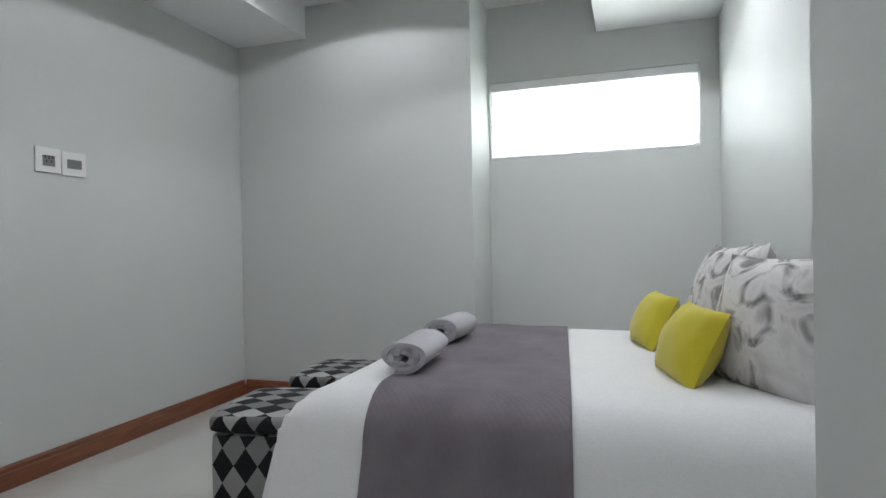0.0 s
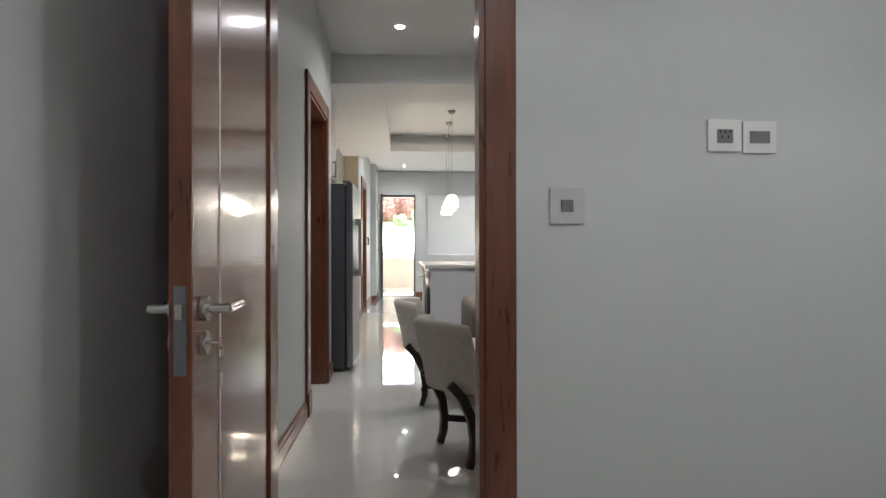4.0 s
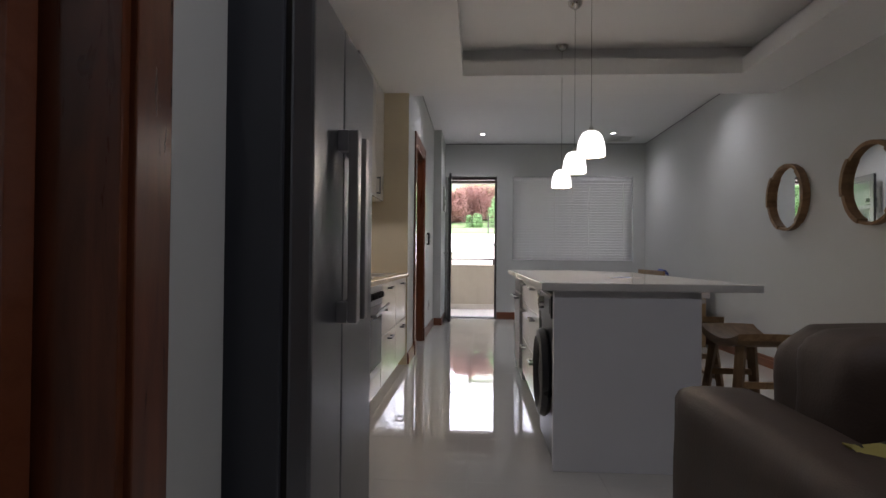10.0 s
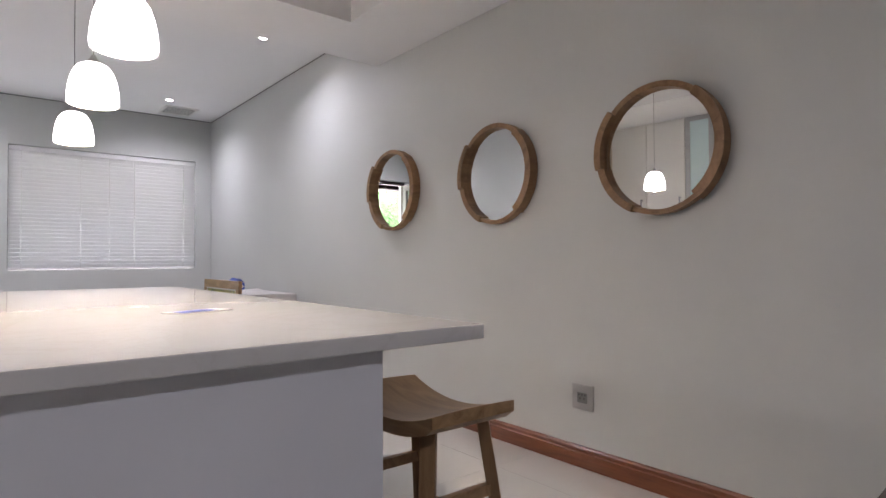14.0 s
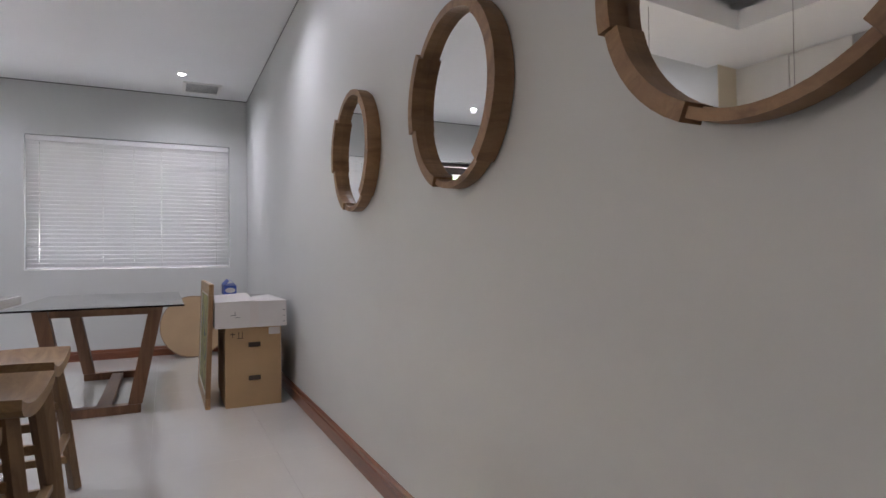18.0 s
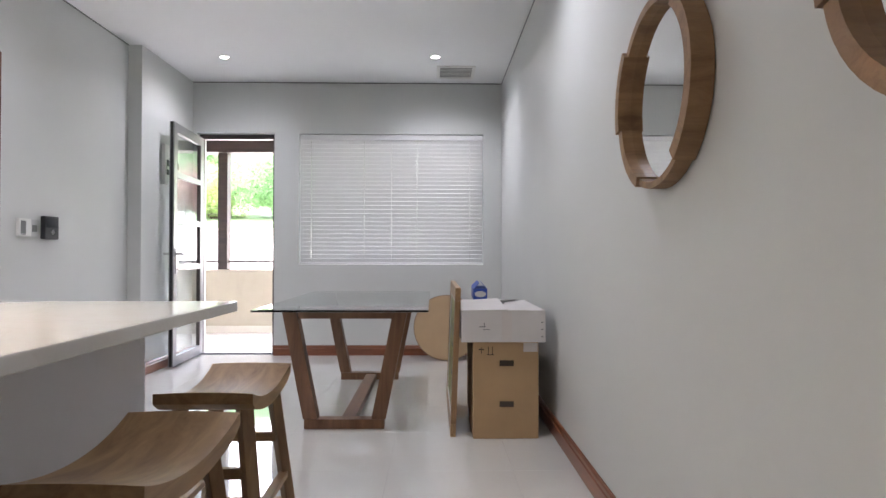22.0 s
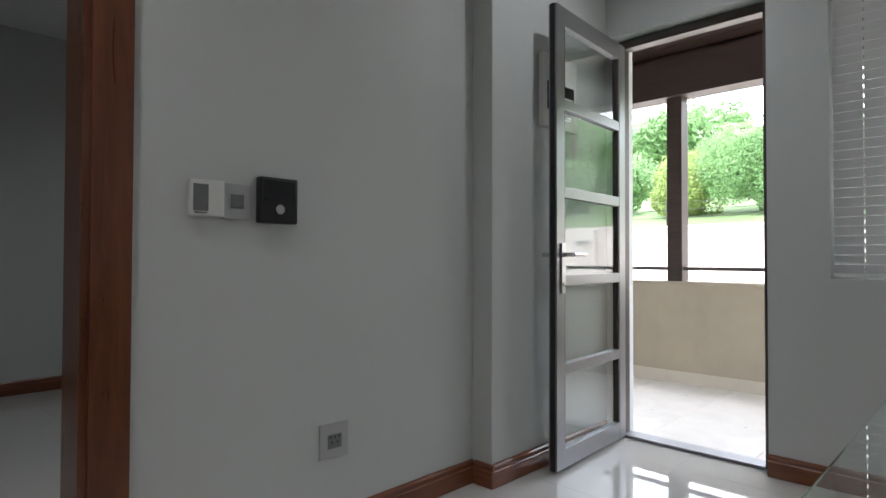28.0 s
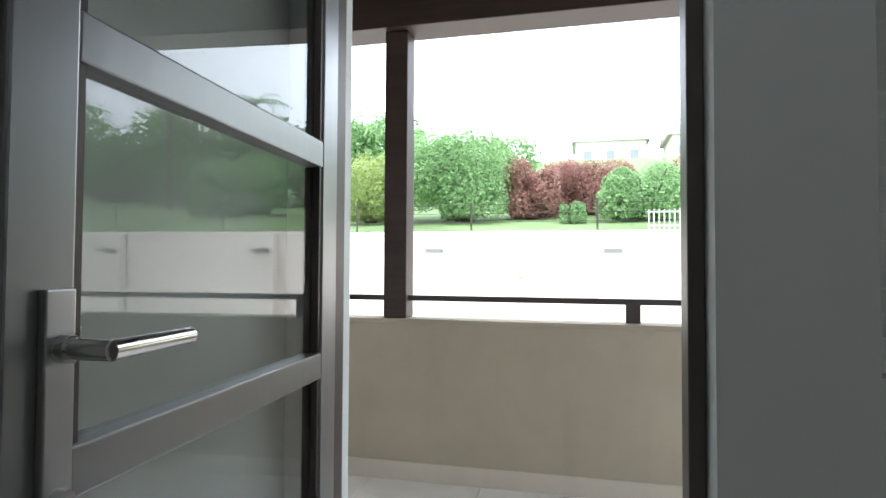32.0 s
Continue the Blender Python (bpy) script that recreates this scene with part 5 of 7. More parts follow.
def mirror(y, z, turn, swing=0.0):
    ob = thing("round_mirror", (XR - 0.003 - 0.3 * math.sin(radians(swing)), y, z, turn, 0, swing), "round wall mirror in a stepped blocky wooden rim", "mirror", "mirrors on the wall")
    bm = bmesh.new()
    lathe(bm, [(0.0005, 0.0), (0.26, 0.0), (0.26, 0.006), (0.0005, 0.006)], 48)
    bm.transform(Euler((0, radians(-90), 0)).to_matrix().to_4x4() @ Matrix.Translation((0, 0, 0.015)))
    part("glass", bm, MIRROR, ob, "clear mirror glass")
    bm = bmesh.new()
    lathe(bm, [(0.0005, 0.0), (0.272, 0.0), (0.272, 0.010), (0.0005, 0.010)], 40)
    bm.transform(Euler((0, radians(-90), 0)).to_matrix().to_4x4())
    part("backing", bm, HARDBOARD, ob)
    segs = [(-12, 42, 0.268, 0.300, 0.064), (-66, -12.5, 0.258, 0.292, 0.056), (-128, -66.5, 0.264, 0.284, 0.048), (-232, -128.5, 0.255, 0.294, 0.062), (42.5, 127.5, 0.262, 0.288, 0.052)]
    for a0, a1, r0, r1, x in segs:
        bm = bmesh.new()
        rim_arc(bm, radians(a0), radians(a1), r0, r1, -x, -0.0005, max(6, int((a1 - a0) / 6)))
        part("rim_block", bm, RIM_WOOD, ob)
    return ob


mirror(9.04, 1.52, 0)
mirror(7.985, 1.51, 0)
mirror(6.97, 1.497, 0, 2.5)


# ---- dining table ----
tb = thing("dining_table", (0, 0, 0), "glass-topped dining table on splayed walnut trestle frames", "dining table")
for y in (10.765, 12.125):
    fr_ = part("trestle", boxes((2.426, 2.902, y, y + 0.075, 0.001, 0.058), bevel=0.003), TABLE_WOOD, tb, "walnut trestle frame")
    for x0, x1 in ((2.29, 2.45), (3.04, 2.88)):
        bm = bmesh.new()
        s = 1 if x0 < 2.6 else -1
        prism(bm, [(x0, 0.7115), (x0 + s * 0.085, 0.7115), (x1 + s * 0.055, 0.06), (x1 - s * 0.03, 0.06)], "y", y, y + 0.075)
        part("leg", bm, TABLE_WOOD, fr_)
    part("top_rail", boxes((2.385, 2.975, y + 0.01, y + 0.065, 0.655, 0.7115), bevel=0.002), TABLE_WOOD, fr_)
part("stretcher", boxes((2.635, 2.72, 10.8405, 12.1245, 0.003, 0.05), bevel=0.003), TABLE_WOOD_Y, tb)
part("glass_top", boxes((2.165, 3.165, 10.58, 12.33, 0.712, 0.724), bevel=0.002), TABLE_GLASS, tb, "clear green-edged glass top")


# ---- boxes, picture and board by the wall ----
def plain_bars(parent, rows, material, name="print"):
    for r in rows:
        part(name, boxes(r), material, parent)


bx = thing("cardboard_box", (3.418, 10.576, 0), "brown cardboard box with hand holes, standing on the floor", "box")
w, d, h = 0.371, 0.42, 0.546
part("carton", boxes((0, w, 0, d, 0.001, h), bevel=0.004), CARDBOARD, bx)
# Hand holes are flat dark patches; the shade inside is their colour.
for z in (0.41, 0.18):
    part("hand_hole_shade", boxes((0.15, 0.23, -0.0012, -0.0002, z, z + 0.032), bevel=0.0), INK_AND_HOLE, bx, "flat dark oval patch coloured as the shaded hand hole")
plain_bars(bx, [(0.045, 0.049, -0.0012, -0.0002, 0.48, 0.515), (0.032, 0.062, -0.0012, -0.0002, 0.50, 0.506), (0.085, 0.089, -0.0012, -0.0002, 0.475, 0.52), (0.108, 0.112, -0.0012, -0.0002, 0.475, 0.52), (0.078, 0.118, -0.0012, -0.0002, 0.472, 0.476)], INK_AND_HOLE)
part("label", boxes((0.285, 0.365, -0.0013, -0.0002, 0.49, 0.54)), WHITE_CARD, bx, "small white paper label")
part("tape", boxes((0.0, w, d * 0.5 - 0.025, d * 0.5 + 0.025, h + 0.0002, h + 0.001)), HARDBOARD, bx)

wb = thing("white_carton", (3.351, 10.545, 0.5475), "white cardboard carton with loosely folded top flaps", "box")
w, d, h = 0.471, 0.80, 0.175
for row in ((0, w, 0, 0.005, 0.001, h), (0, w, d - 0.005, d, 0.001, h), (0, 0.005, 0.0052, d - 0.0052, 0.001, h), (w - 0.005, w, 0.0052, d - 0.0052, 0.001, h)):
    part("side_panel", boxes(row), WHITE_CARD, wb)
part("bottom_panel", boxes((0.0052, w - 0.0052, 0.0052, d - 0.0052, 0.001, 0.006)), WHITE_CARD, wb)
for verts in (((0, 0, h), (w * 0.55, -0.004, h + 0.006), (w * 0.50, d * 0.40, h + 0.045), (0.0, d * 0.42, h + 0.03)), ((w * 0.45, 0.0, h + 0.001), (w, 0, h), (w, d, h), (w * 0.62, d * 0.5, h + 0.012)), ((0, d, h), (0.0, d * 0.45, h + 0.014), (w * 0.6, d * 0.62, h + 0.02), (w * 0.9, d, h + 0.002))):
    bm = bmesh.new()
    lo = [bm.verts.new(v) for v in verts]
    hi = [bm.verts.new((v[0], v[1], v[2] + 0.004)) for v in verts]
    bm.faces.new(lo[::-1])
    bm.faces.new(hi)
    for i in range(4):
        bm.faces.new((lo[i], lo[(i + 1) % 4], hi[(i + 1) % 4], hi[i]))
    part("flap", bm, WHITE_CARD, wb)
part("tape", boxes((w * 0.48, w * 0.60, -0.0012, -0.0002, 0.002, h)), speckled("clear_tape", (0.62, 0.58, 0.55), 0.25), wb, "strip of brown packing tape")
plain_bars(wb, [(0.10, 0.135, -0.0012, -0.0002, 0.085, 0.09), (0.125, 0.13, -0.0012, -0.0002, 0.09, 0.11), (0.12, 0.16, -0.0012, -0.0002, 0.07, 0.074), (w - 0.025, w - 0.012, -0.0012, -0.0002, 0.03, 0.035), (w - 0.025, w - 0.012, -0.0012, -0.0002, 0.07, 0.075), (w - 0.025, w - 0.012, -0.0012, -0.0002, 0.11, 0.115)], GREY_PLASTIC)

bx2 = thing("cardboard_box", (3.43, 11.0, 0), "brown cardboard box standing under the white carton", "box")
part("carton", boxes((0, 0.40, 0, 0.36, 0.001, 0.546), bevel=0.004), CARDBOARD, bx2)
bl = thing("blue_carton", (3.455, 11.1, 0.741, 3, 0, 0), "blue and white printed carton with open lid", "box")
part("carton", boxes((0, 0.092, 0, 0.20, 0.0, 0.075), bevel=0.003), BLUE_CARD, bl)
bm = bmesh.new()
lathe(bm, [(0.0005, 0.0), (0.055, 0.0), (0.055, 0.001), (0.0005, 0.001)], 24)
bm.transform(Matrix.Translation((0.046, -0.0015, 0.040)) @ Euler((radians(90), 0, 0)).to_matrix().to_4x4() @ Matrix.Diagonal((0.68, 0.36, 1, 1)))
part("print", bm, WHITE_CARD, bl, "white oval panel")
for x0, x1, zt in ((0.0, 0.036, 0.112), (0.088, 0.052, 0.112)):
    bm = bmesh.new()
    prism(bm, [(x0, 0.0755), (x1, zt), (x1 + 0.004, zt), (x0 + 0.004, 0.0755)], "y", 0.0, 0.20)
    part("flap", bm, BLUE_CARD, bl)
    bm = bmesh.new()
    sgn = -0.0008 if x0 < 0.05 else 0.0048
    a_, b_ = x0 + (x1 - x0) * 0.3 + sgn, x0 + (x1 - x0) * 0.6 + sgn
    prism(bm, [(a_, 0.0853), (b_, 0.095), (b_ + 0.0006, 0.095), (a_ + 0.0006, 0.0853)], "y", 0.015, 0.185)
    part("print", bm, WHITE_CARD, bl)


def picture():
    ob = thing("framed_painting", (3.29, 10.607, 0.0, 0, 2.0, 0), "framed oil painting leaning upright against the boxes", "painting")
    L, H, f = 0.98, 0.85, 0.075
    part("frame_rail", boxes((0, 0.032, 0, L, 0.001, f), bevel=0.004), TEAK, ob)
    part("frame_rail", boxes((0, 0.032, 0, L, H - f, H), bevel=0.004), TEAK, ob)
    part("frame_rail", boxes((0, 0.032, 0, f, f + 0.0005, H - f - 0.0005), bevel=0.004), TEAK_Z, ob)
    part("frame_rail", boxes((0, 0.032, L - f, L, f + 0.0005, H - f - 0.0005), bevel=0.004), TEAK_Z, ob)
    part("slip", boxes((0.003, 0.012, f, L - f, f, f + 0.012), (0.003, 0.012, f, L - f, H - f - 0.012, H - f), (0.003, 0.012, f, f + 0.012, f + 0.012, H - f - 0.012), (0.003, 0.012, L - f - 0.012, L - f, f + 0.012, H - f - 0.012)), WHITE_CARD, ob, "pale inner slip")
    part("canvas", boxes((0.008, 0.020, f, L - f, f, H - f)), PAINTING, ob, "abstract green and blue painted canvas")


picture()
dk = thing("round_board", (3.32, 12.985, 0.0, -14, 0, 0), "round brown hardboard disc with pale edge leaning on the wall", "board")
bm = bmesh.new()
lathe(bm, [(0.0005, -0.008), (0.318, -0.008), (0.318, 0.008), (0.0005, 0.008)], 56)
bm.transform(Matrix.Translation((0, 0, 0.327)) @ Euler((radians(90), 0, 0)).to_matrix().to_4x4())
part("disc", bm, HARDBOARD, dk)
bm = bmesh.new()
lathe(bm, [(0.3185, -0.011), (0.326, -0.011), (0.326, 0.011), (0.3185, 0.011)], 56, closed=True)
bm.transform(Matrix.Translation((0, 0, 0.327)) @ Euler((radians(90), 0, 0)).to_matrix().to_4x4())
part("edge_band", bm, COFFEE_WOOD, dk, "pale wooden edge band", True)


# ---- sofa ----
def soft_box(x0, x1, y0, y1, z0, z1, r=0.06, puff=0.03, n=8, seed=0, wrinkle=0.006):
    """An upholstered block: a rounded box whose faces bulge and crease a little."""
    bm = bmesh.new()
    box(bm, x0, x1, y0, y1, z0, z1)
    bmesh.ops.subdivide_edges(bm, edges=bm.edges[:], cuts=n, use_grid_fill=True)
    c = Vector(((x0 + x1) / 2, (y0 + y1) / 2, (z0 + z1) / 2))
    hx, hy, hz = (x1 - x0) / 2, (y1 - y0) / 2, (z1 - z0) / 2
    for v in bm.verts:
        p = v.co - c
        inner = Vector((max(-hx + r, min(hx - r, p.x)), max(-hy + r, min(hy - r, p.y)), max(-hz + r, min(hz - r, p.z))))
        d = p - inner
        if d.length > 1e-9:
            p = inner + d.normalized() * r
        u = [max(0.0, 1 - (a / b) ** 2) for a, b in ((p.x, hx), (p.y, hy), (p.z, hz))]
        for i, (h, o) in enumerate(((hx, (1, 2)), (hy, (0, 2)), (hz, (0, 1)))):
            if abs(p[i]) > h - 0.3 * r:
                p[i] += math.copysign(puff * math.sqrt(u[o[0]] * u[o[1]]), p[i])
        q = p * 7
        p += Vector((noise.noise(q + Vector((seed, 0, 0))), noise.noise(q + Vector((0, seed, 5))), noise.noise(q + Vector((3, 0, seed))))) * wrinkle
        v.co = c + p
    return bm


def sofa():
    ob = thing("sofa", (1.83, 4.70, 0.0), "brown leather two-seater sofa with loose back cushions", "sofa")
    W, D = 1.70, 1.16
    part("base", soft_box(0.02, W - 0.02, 0.05, D - 0.02, 0.07, 0.30, 0.03, 0.005, 6, 1, 0.003), LEATHER, ob, "", True)
    for x in (0.06, W - 0.12):
        for y in (0.10, D - 0.14):
            part("foot", boxes((x, x + 0.06, y, y + 0.06, 0.0, 0.075), bevel=0.004), DARK_LEG, ob)
    part("arm", soft_box(0.0, 0.235, 0.0, D - 0.02, 0.08, 0.60, 0.055, 0.012, 10, 2, 0.006), LEATHER, ob, "wide padded leather arm", True)
    part("arm", soft_box(W - 0.235, W, 0.0, D - 0.02, 0.08, 0.60, 0.055, 0.012, 10, 3, 0.006), LEATHER, ob, "wide padded leather arm", True)
    part("back", soft_box(0.30, W - 0.22, D - 0.36, D - 0.015, 0.10, 0.79, 0.11, 0.02, 12, 4, 0.008), LEATHER, ob, "", True)
    mid = W / 2
    for a, b, s in ((0.24, mid - 0.004, 5), (mid + 0.004, W - 0.24, 6)):
        part("seat_cushion", soft_box(a, b, -0.01, 0.68, 0.29, 0.435, 0.055, 0.02, 9, s, 0.006), LEATHER, ob, "plump leather seat cushion", True)
        c = soft_box(a - 0.02 if a < 0.5 else a, b if a < 0.5 else b + 0.02, 0.56, 0.84, 0.40, 0.80, 0.055, 0.025, 10, s + 3, 0.010)
        part("back_cushion", c, LEATHER, ob, "plump buttoned leather back cushion", True)
        for k in range(2):
            bm = bmesh.new()
            lathe(bm, [(0.0005, 0.008), (0.010, 0.006), (0.015, 0.0)], 14)
            bm.transform(Matrix.Translation((a + (b - a) * (0.3 + 0.4 * k), 0.532, 0.60)) @ Euler((radians(90), 0, 0)).to_matrix().to_4x4())
            part("button", bm, LEATHER, ob, "", True)
    return ob


sofa()
for x, y, z, tilt, roll_, turn, s in ((2.21, 5.08, 0.545, -52, -8, 14, 1), (3.20, 5.10, 0.545, -48, 10, -16, 2)):
    ob = thing("chevron_cushion", pose(x, y, z, tilt, roll_, turn), "olive and dark brown chevron patterned cushion on the sofa", "cushion", "cushions on the sofa")
    part("cover", cushion(0.43, 0.34, 0.15, 14, 0.07, 0.5, s), CHEVRON, ob, "", True)
    bm = bmesh.new()
    for sx in (-1, 1):
        for sz in (-1, 1):
            tube(bm, (sx * 0.212, 0, sz * 0.166), (sx * 0.224, 0, sz * 0.178), 0.006, 0.002, n=6)
    part("corner_tip", bm, CHEVRON, ob)


# ---- tub chairs ----
def tub_chair():
    ob = thing("tub_chair", (0, 0, 0), "oatmeal fabric tub chair with dark wooden legs", "chair", "tub chairs by the coffee table")
    # The chair faces +x; its back wraps round the -x side.
    n, th = 34, 0.075
    bm = bmesh.new()
    rings = []
    for i in range(n + 1):
        f = 2 * i / n - 1
        wing = abs(f)
        a = math.pi + radians(72) * f
        top = 0.70 - 0.02 * wing ** 2.5
        low = 0.36
        rake = 0.05 * wing ** 6
        sect = []
        for h, d in ((0.0, 0.0), (0.25, 0.0), (0.5, 0.0), (0.75, 0.0), (0.90, 0.0)):
            sect.append((h, d))
        for k in range(1, 8):
            b_ = math.pi * k / 8
            sect.append((0.90 + 0.10 * math.sin(b_), th / 2 * (1 - math.cos(b_))))
        for h in (0.90, 0.70, 0.45, 0.2, 0.0):
            sect.append((h, th))
        ring = []
        for h, d in sect:
            r = 0.265 + 0.075 * min(h, 0.95) ** 1.1 * (1 - 0.25 * wing) - d
            x = r * math.cos(a) - 0.03 - (rake + 0.03 * wing ** 4) * h
            y = r * math.sin(a) * 1.02
            z = low + (top - low) * h
            nz = 0.003 * noise.noise(Vector((x * 9, y * 9, z * 9)))
            ring.append(bm.verts.new((x + nz, y + nz, z)))
        rings.append(ring)
    for p, q in zip(rings, rings[1:]):
        for k in range(len(p)):
            j = (k + 1) % len(p)
            bm.faces.new((p[k], q[k], q[j], p[j]))
    bm.faces.new(rings[0])
    bm.faces.new(rings[-1][::-1])
    rim = [r_[4].co.copy() for r_ in rings]
    welt = bmesh.new()
    hoops = []
    for p, q in zip(rim, rim[1:] + [rim[-1] * 2 - rim[-2]]):
        along = (q - p).normalized()
        side = along.cross(Vector((0, 0, 1))).normalized()
        over = side.cross(along)
        hoops.append([welt.verts.new(p + (side * math.cos(k * math.tau / 6) + over * math.sin(k * math.tau / 6)) * 0.0045) for k in range(6)])
    for p, q in zip(hoops, hoops[1:]):
        for k in range(6):
            welt.faces.new((p[k], p[(k + 1) % 6], q[(k + 1) % 6], q[k]))
    part("backrest", bm, CHAIR_FABRIC, ob, "curved upholstered tub back", True)
    part("piping", welt, CHAIR_FABRIC, ob, "fabric piping round the back", True)
    seat = soft_box(-0.17, 0.29, -0.235, 0.235, 0.295, 0.385, 0.045, 0.018, 10, 8, 0.003)
    for v in seat.verts:
        if v.co.x < 0:
            v.co.y *= 1 + 0.9 * v.co.x
    part("seat", seat, CHAIR_FABRIC, ob, "padded fabric seat", True)
    part("apron", soft_box(-0.14, 0.25, -0.20, 0.20, 0.22, 0.302, 0.03, 0.0, 4, 9, 0.002), CHAIR_FABRIC, ob, "", True)
    for y in (-0.19, 0.19):
        bm = bmesh.new()
        pts = [(-0.165, 0.001, 0.034), (-0.145, 0.06, 0.038), (-0.14, 0.14, 0.042), (-0.155, 0.24, 0.044), (-0.205, 0.34, 0.042), (-0.26, 0.40, 0.036)]
        for (x0, z0, w0), (x1, z1, w1) in zip(pts, pts[1:]):
            beam(bm, (x0, y * 1.04, z0), (x1, y * 1.04, z1 + 0.004), 0.036, w0, 0.003)
        part("rear_leg", bm, DARK_LEG, ob, "curved dark wooden rear leg")
        bm = bmesh.new()
        beam(bm, (0.225, y * 1.02, 0.001), (0.215, y * 1.0, 0.23), 0.034, 0.034, 0.003)
        part("front_leg", bm, DARK_LEG, ob, "tapering dark wooden front leg")
        bm = bmesh.new()
        beam(bm, (-0.14, y * 1.04, 0.135), (0.03, y * 1.06, 0.105), 0.02, 0.035, 0.002)
        beam(bm, (0.028, y * 1.06, 0.105), (0.222, y * 1.02, 0.135), 0.02, 0.035, 0.002)
        part("stretcher", bm, DARK_LEG, ob)
    return ob


ch = tub_chair()
ch.matrix_world = pose(1.573, 4.32, 0, 0, 0, -3)
copy_thing(ch, pose(1.69, 3.235, 0, 0, 0, 17))


# ---- rug ----
rug = thing("rug", (0, 0, 0), "dark charcoal pile rug under the coffee table", "rug")
bm = bmesh.new()
nx, ny = 44, 52
grid = {}
for i in range(nx + 1):
    for j in range(ny + 1):
        x, y = 2.02 + 1.72 * i / nx, 2.95 + 1.76 * j / ny
        edge = i in (0, nx) or j in (0, ny)
        grid[i, j] = bm.verts.new((x + (0.006 * noise.noise(Vector((x * 9, y * 9, 1))) if edge else 0), y, 0.003 if edge else 0.016 + 0.004 * noise.noise(Vector((x * 14, y * 14, 3)))))
for i in range(nx):
    for j in range(ny):
        bm.faces.new((grid[i, j], grid[i + 1, j], grid[i + 1, j + 1], grid[i, j + 1]))
part("mat", bm, RUG, rug, "", True)


# ---- coffee table ----
ct = thing("coffee_table", (2.24, 3.16, 0.021), "low wooden coffee table with tapering panel sides", "coffee table")
part("top", boxes((0.0, 1.10, 0.0, 0.97, 0.375, 0.405), bevel=0.005), COFFEE_WOOD, ct)
for x in (0.05, 0.96):
    bm = bmesh.new()
    s = 1 if x < 0.5 else -1
    prism(bm, [(x, 0.3745), (x + 0.09, 0.3745), (x + 0.09 + s * 0.06, 0.001), (x + s * 0.06, 0.001)], "y", 0.08, 0.89)
    part("side_panel", bm, COFFEE_WOOD, ct)
part("shelf", boxes((0.20, 0.90, 0.10, 0.87, 0.12, 0.15), bevel=0.003), COFFEE_WOOD, ct)


# ---- bed ----
def drape(x0, x1, y0, y1, z_top, z_bot, r, out, material, name, parent, label="", n=34, seed=0, fold=0.012, sides=(1, 1, 1, 1)):
    """A cloth laid over a box and hanging down its sides: west, east, south, north where asked."""
    bm = bmesh.new()
    def prof(lo, hi, s_lo, s_hi):
        drop = z_top - z_bot
        pts = []
        if s_lo:
            for k in range(9):
                pts.append((lo - out * (1 - k / 8), z_bot + (drop - r) * k / 8))
            for k in range(1, 6):
                a = k / 6 * math.pi / 2
                pts.append((lo + r * (1 - math.cos(a)), z_top - r + r * math.sin(a)))
        m = n
        for k in range(m + 1):
            f = k / m
            pts.append((lo + (r if s_lo else 0) + (hi - lo - (r if s_lo else 0) - (r if s_hi else 0)) * f, z_top))
        if s_hi:
            for k in range(5, 0, -1):
                a = k / 6 * math.pi / 2
                pts.append((hi - r * (1 - math.cos(a)), z_top - r + r * math.sin(a)))
            for k in range(8, -1, -1):
                pts.append((hi + out * (1 - k / 8), z_bot + (drop - r) * k / 8))
        return pts
    px = prof(x0, x1, sides[0], sides[1])
    py = prof(y0, y1, sides[2], sides[3])
    vs = {}
    for i, (x, zx) in enumerate(px):
        for j, (y, zy) in enumerate(py):
            z = min(zx, zy)
            if zx < z_top - r and zy < z_top - r:
                z = max(z_bot, zx + zy - z_top + r)
            hang = max(0.0, (z_top - r - z) / (z_top - z_bot))
            wave = fold * hang * (math.sin(y * 17 + seed) * (1 if zx < zy else 0.3) + math.sin(x * 15 + seed * 2) * (1 if zy < zx else 0.3))
            top = 0.007 * noise.noise(Vector((x * 3.1, y * 3.1, seed))) + 0.004 * abs(noise.noise(Vector((x * 5.0 + y * 2.0, y * 9.0 - x * 3.0, seed))))
            vs[i, j] = bm.verts.new((x + (wave if zx < zy else 0) * (-1 if x < (x0 + x1) / 2 else 1), y + (wave if zy <= zx else 0), z + top))
    for i in range(len(px) - 1):
        for j in range(len(py) - 1):
            bm.faces.new((vs[i, j], vs[i + 1, j], vs[i + 1, j + 1], vs[i, j + 1]))
    return part(name, bm, material, parent, label, True)


bed = thing("bed", (0, 0, 0), "made double bed with white duvet", "bed")
BX0, BX1, BY0, BY1, BZ = 1.945, 3.53, -0.79, 0.755, 0.585
part("base", boxes((BX0 + 0.05, BX1 - 0.05, BY0, BY1 - 0.05, 0.06, 0.30), bevel=0.01), PANEL_GREY, bed)
for x in (BX0 + 0.1, BX1 - 0.16):
    for y in (BY0 + 0.05, BY1 - 0.16):
        part("foot", boxes((x, x + 0.06, y, y + 0.06, 0.001, 0.0595)), BLACK, bed)
part("mattress", boxes((BX0 + 0.03, BX1 - 0.03, BY0, BY1 - 0.03, 0.3005, 0.53), bevel=0.03), BED_LINEN, bed)
drape(BX0, BX1, BY0, BY1, BZ, 0.10, 0.16, 0.10, BED_LINEN, "duvet", bed, "smooth white duvet", seed=1, sides=(1, 1, 0, 1))
rn = thing("bed_throw", (0, 0, 0), "dark grey waffle-weave throw across the bed", "throw")
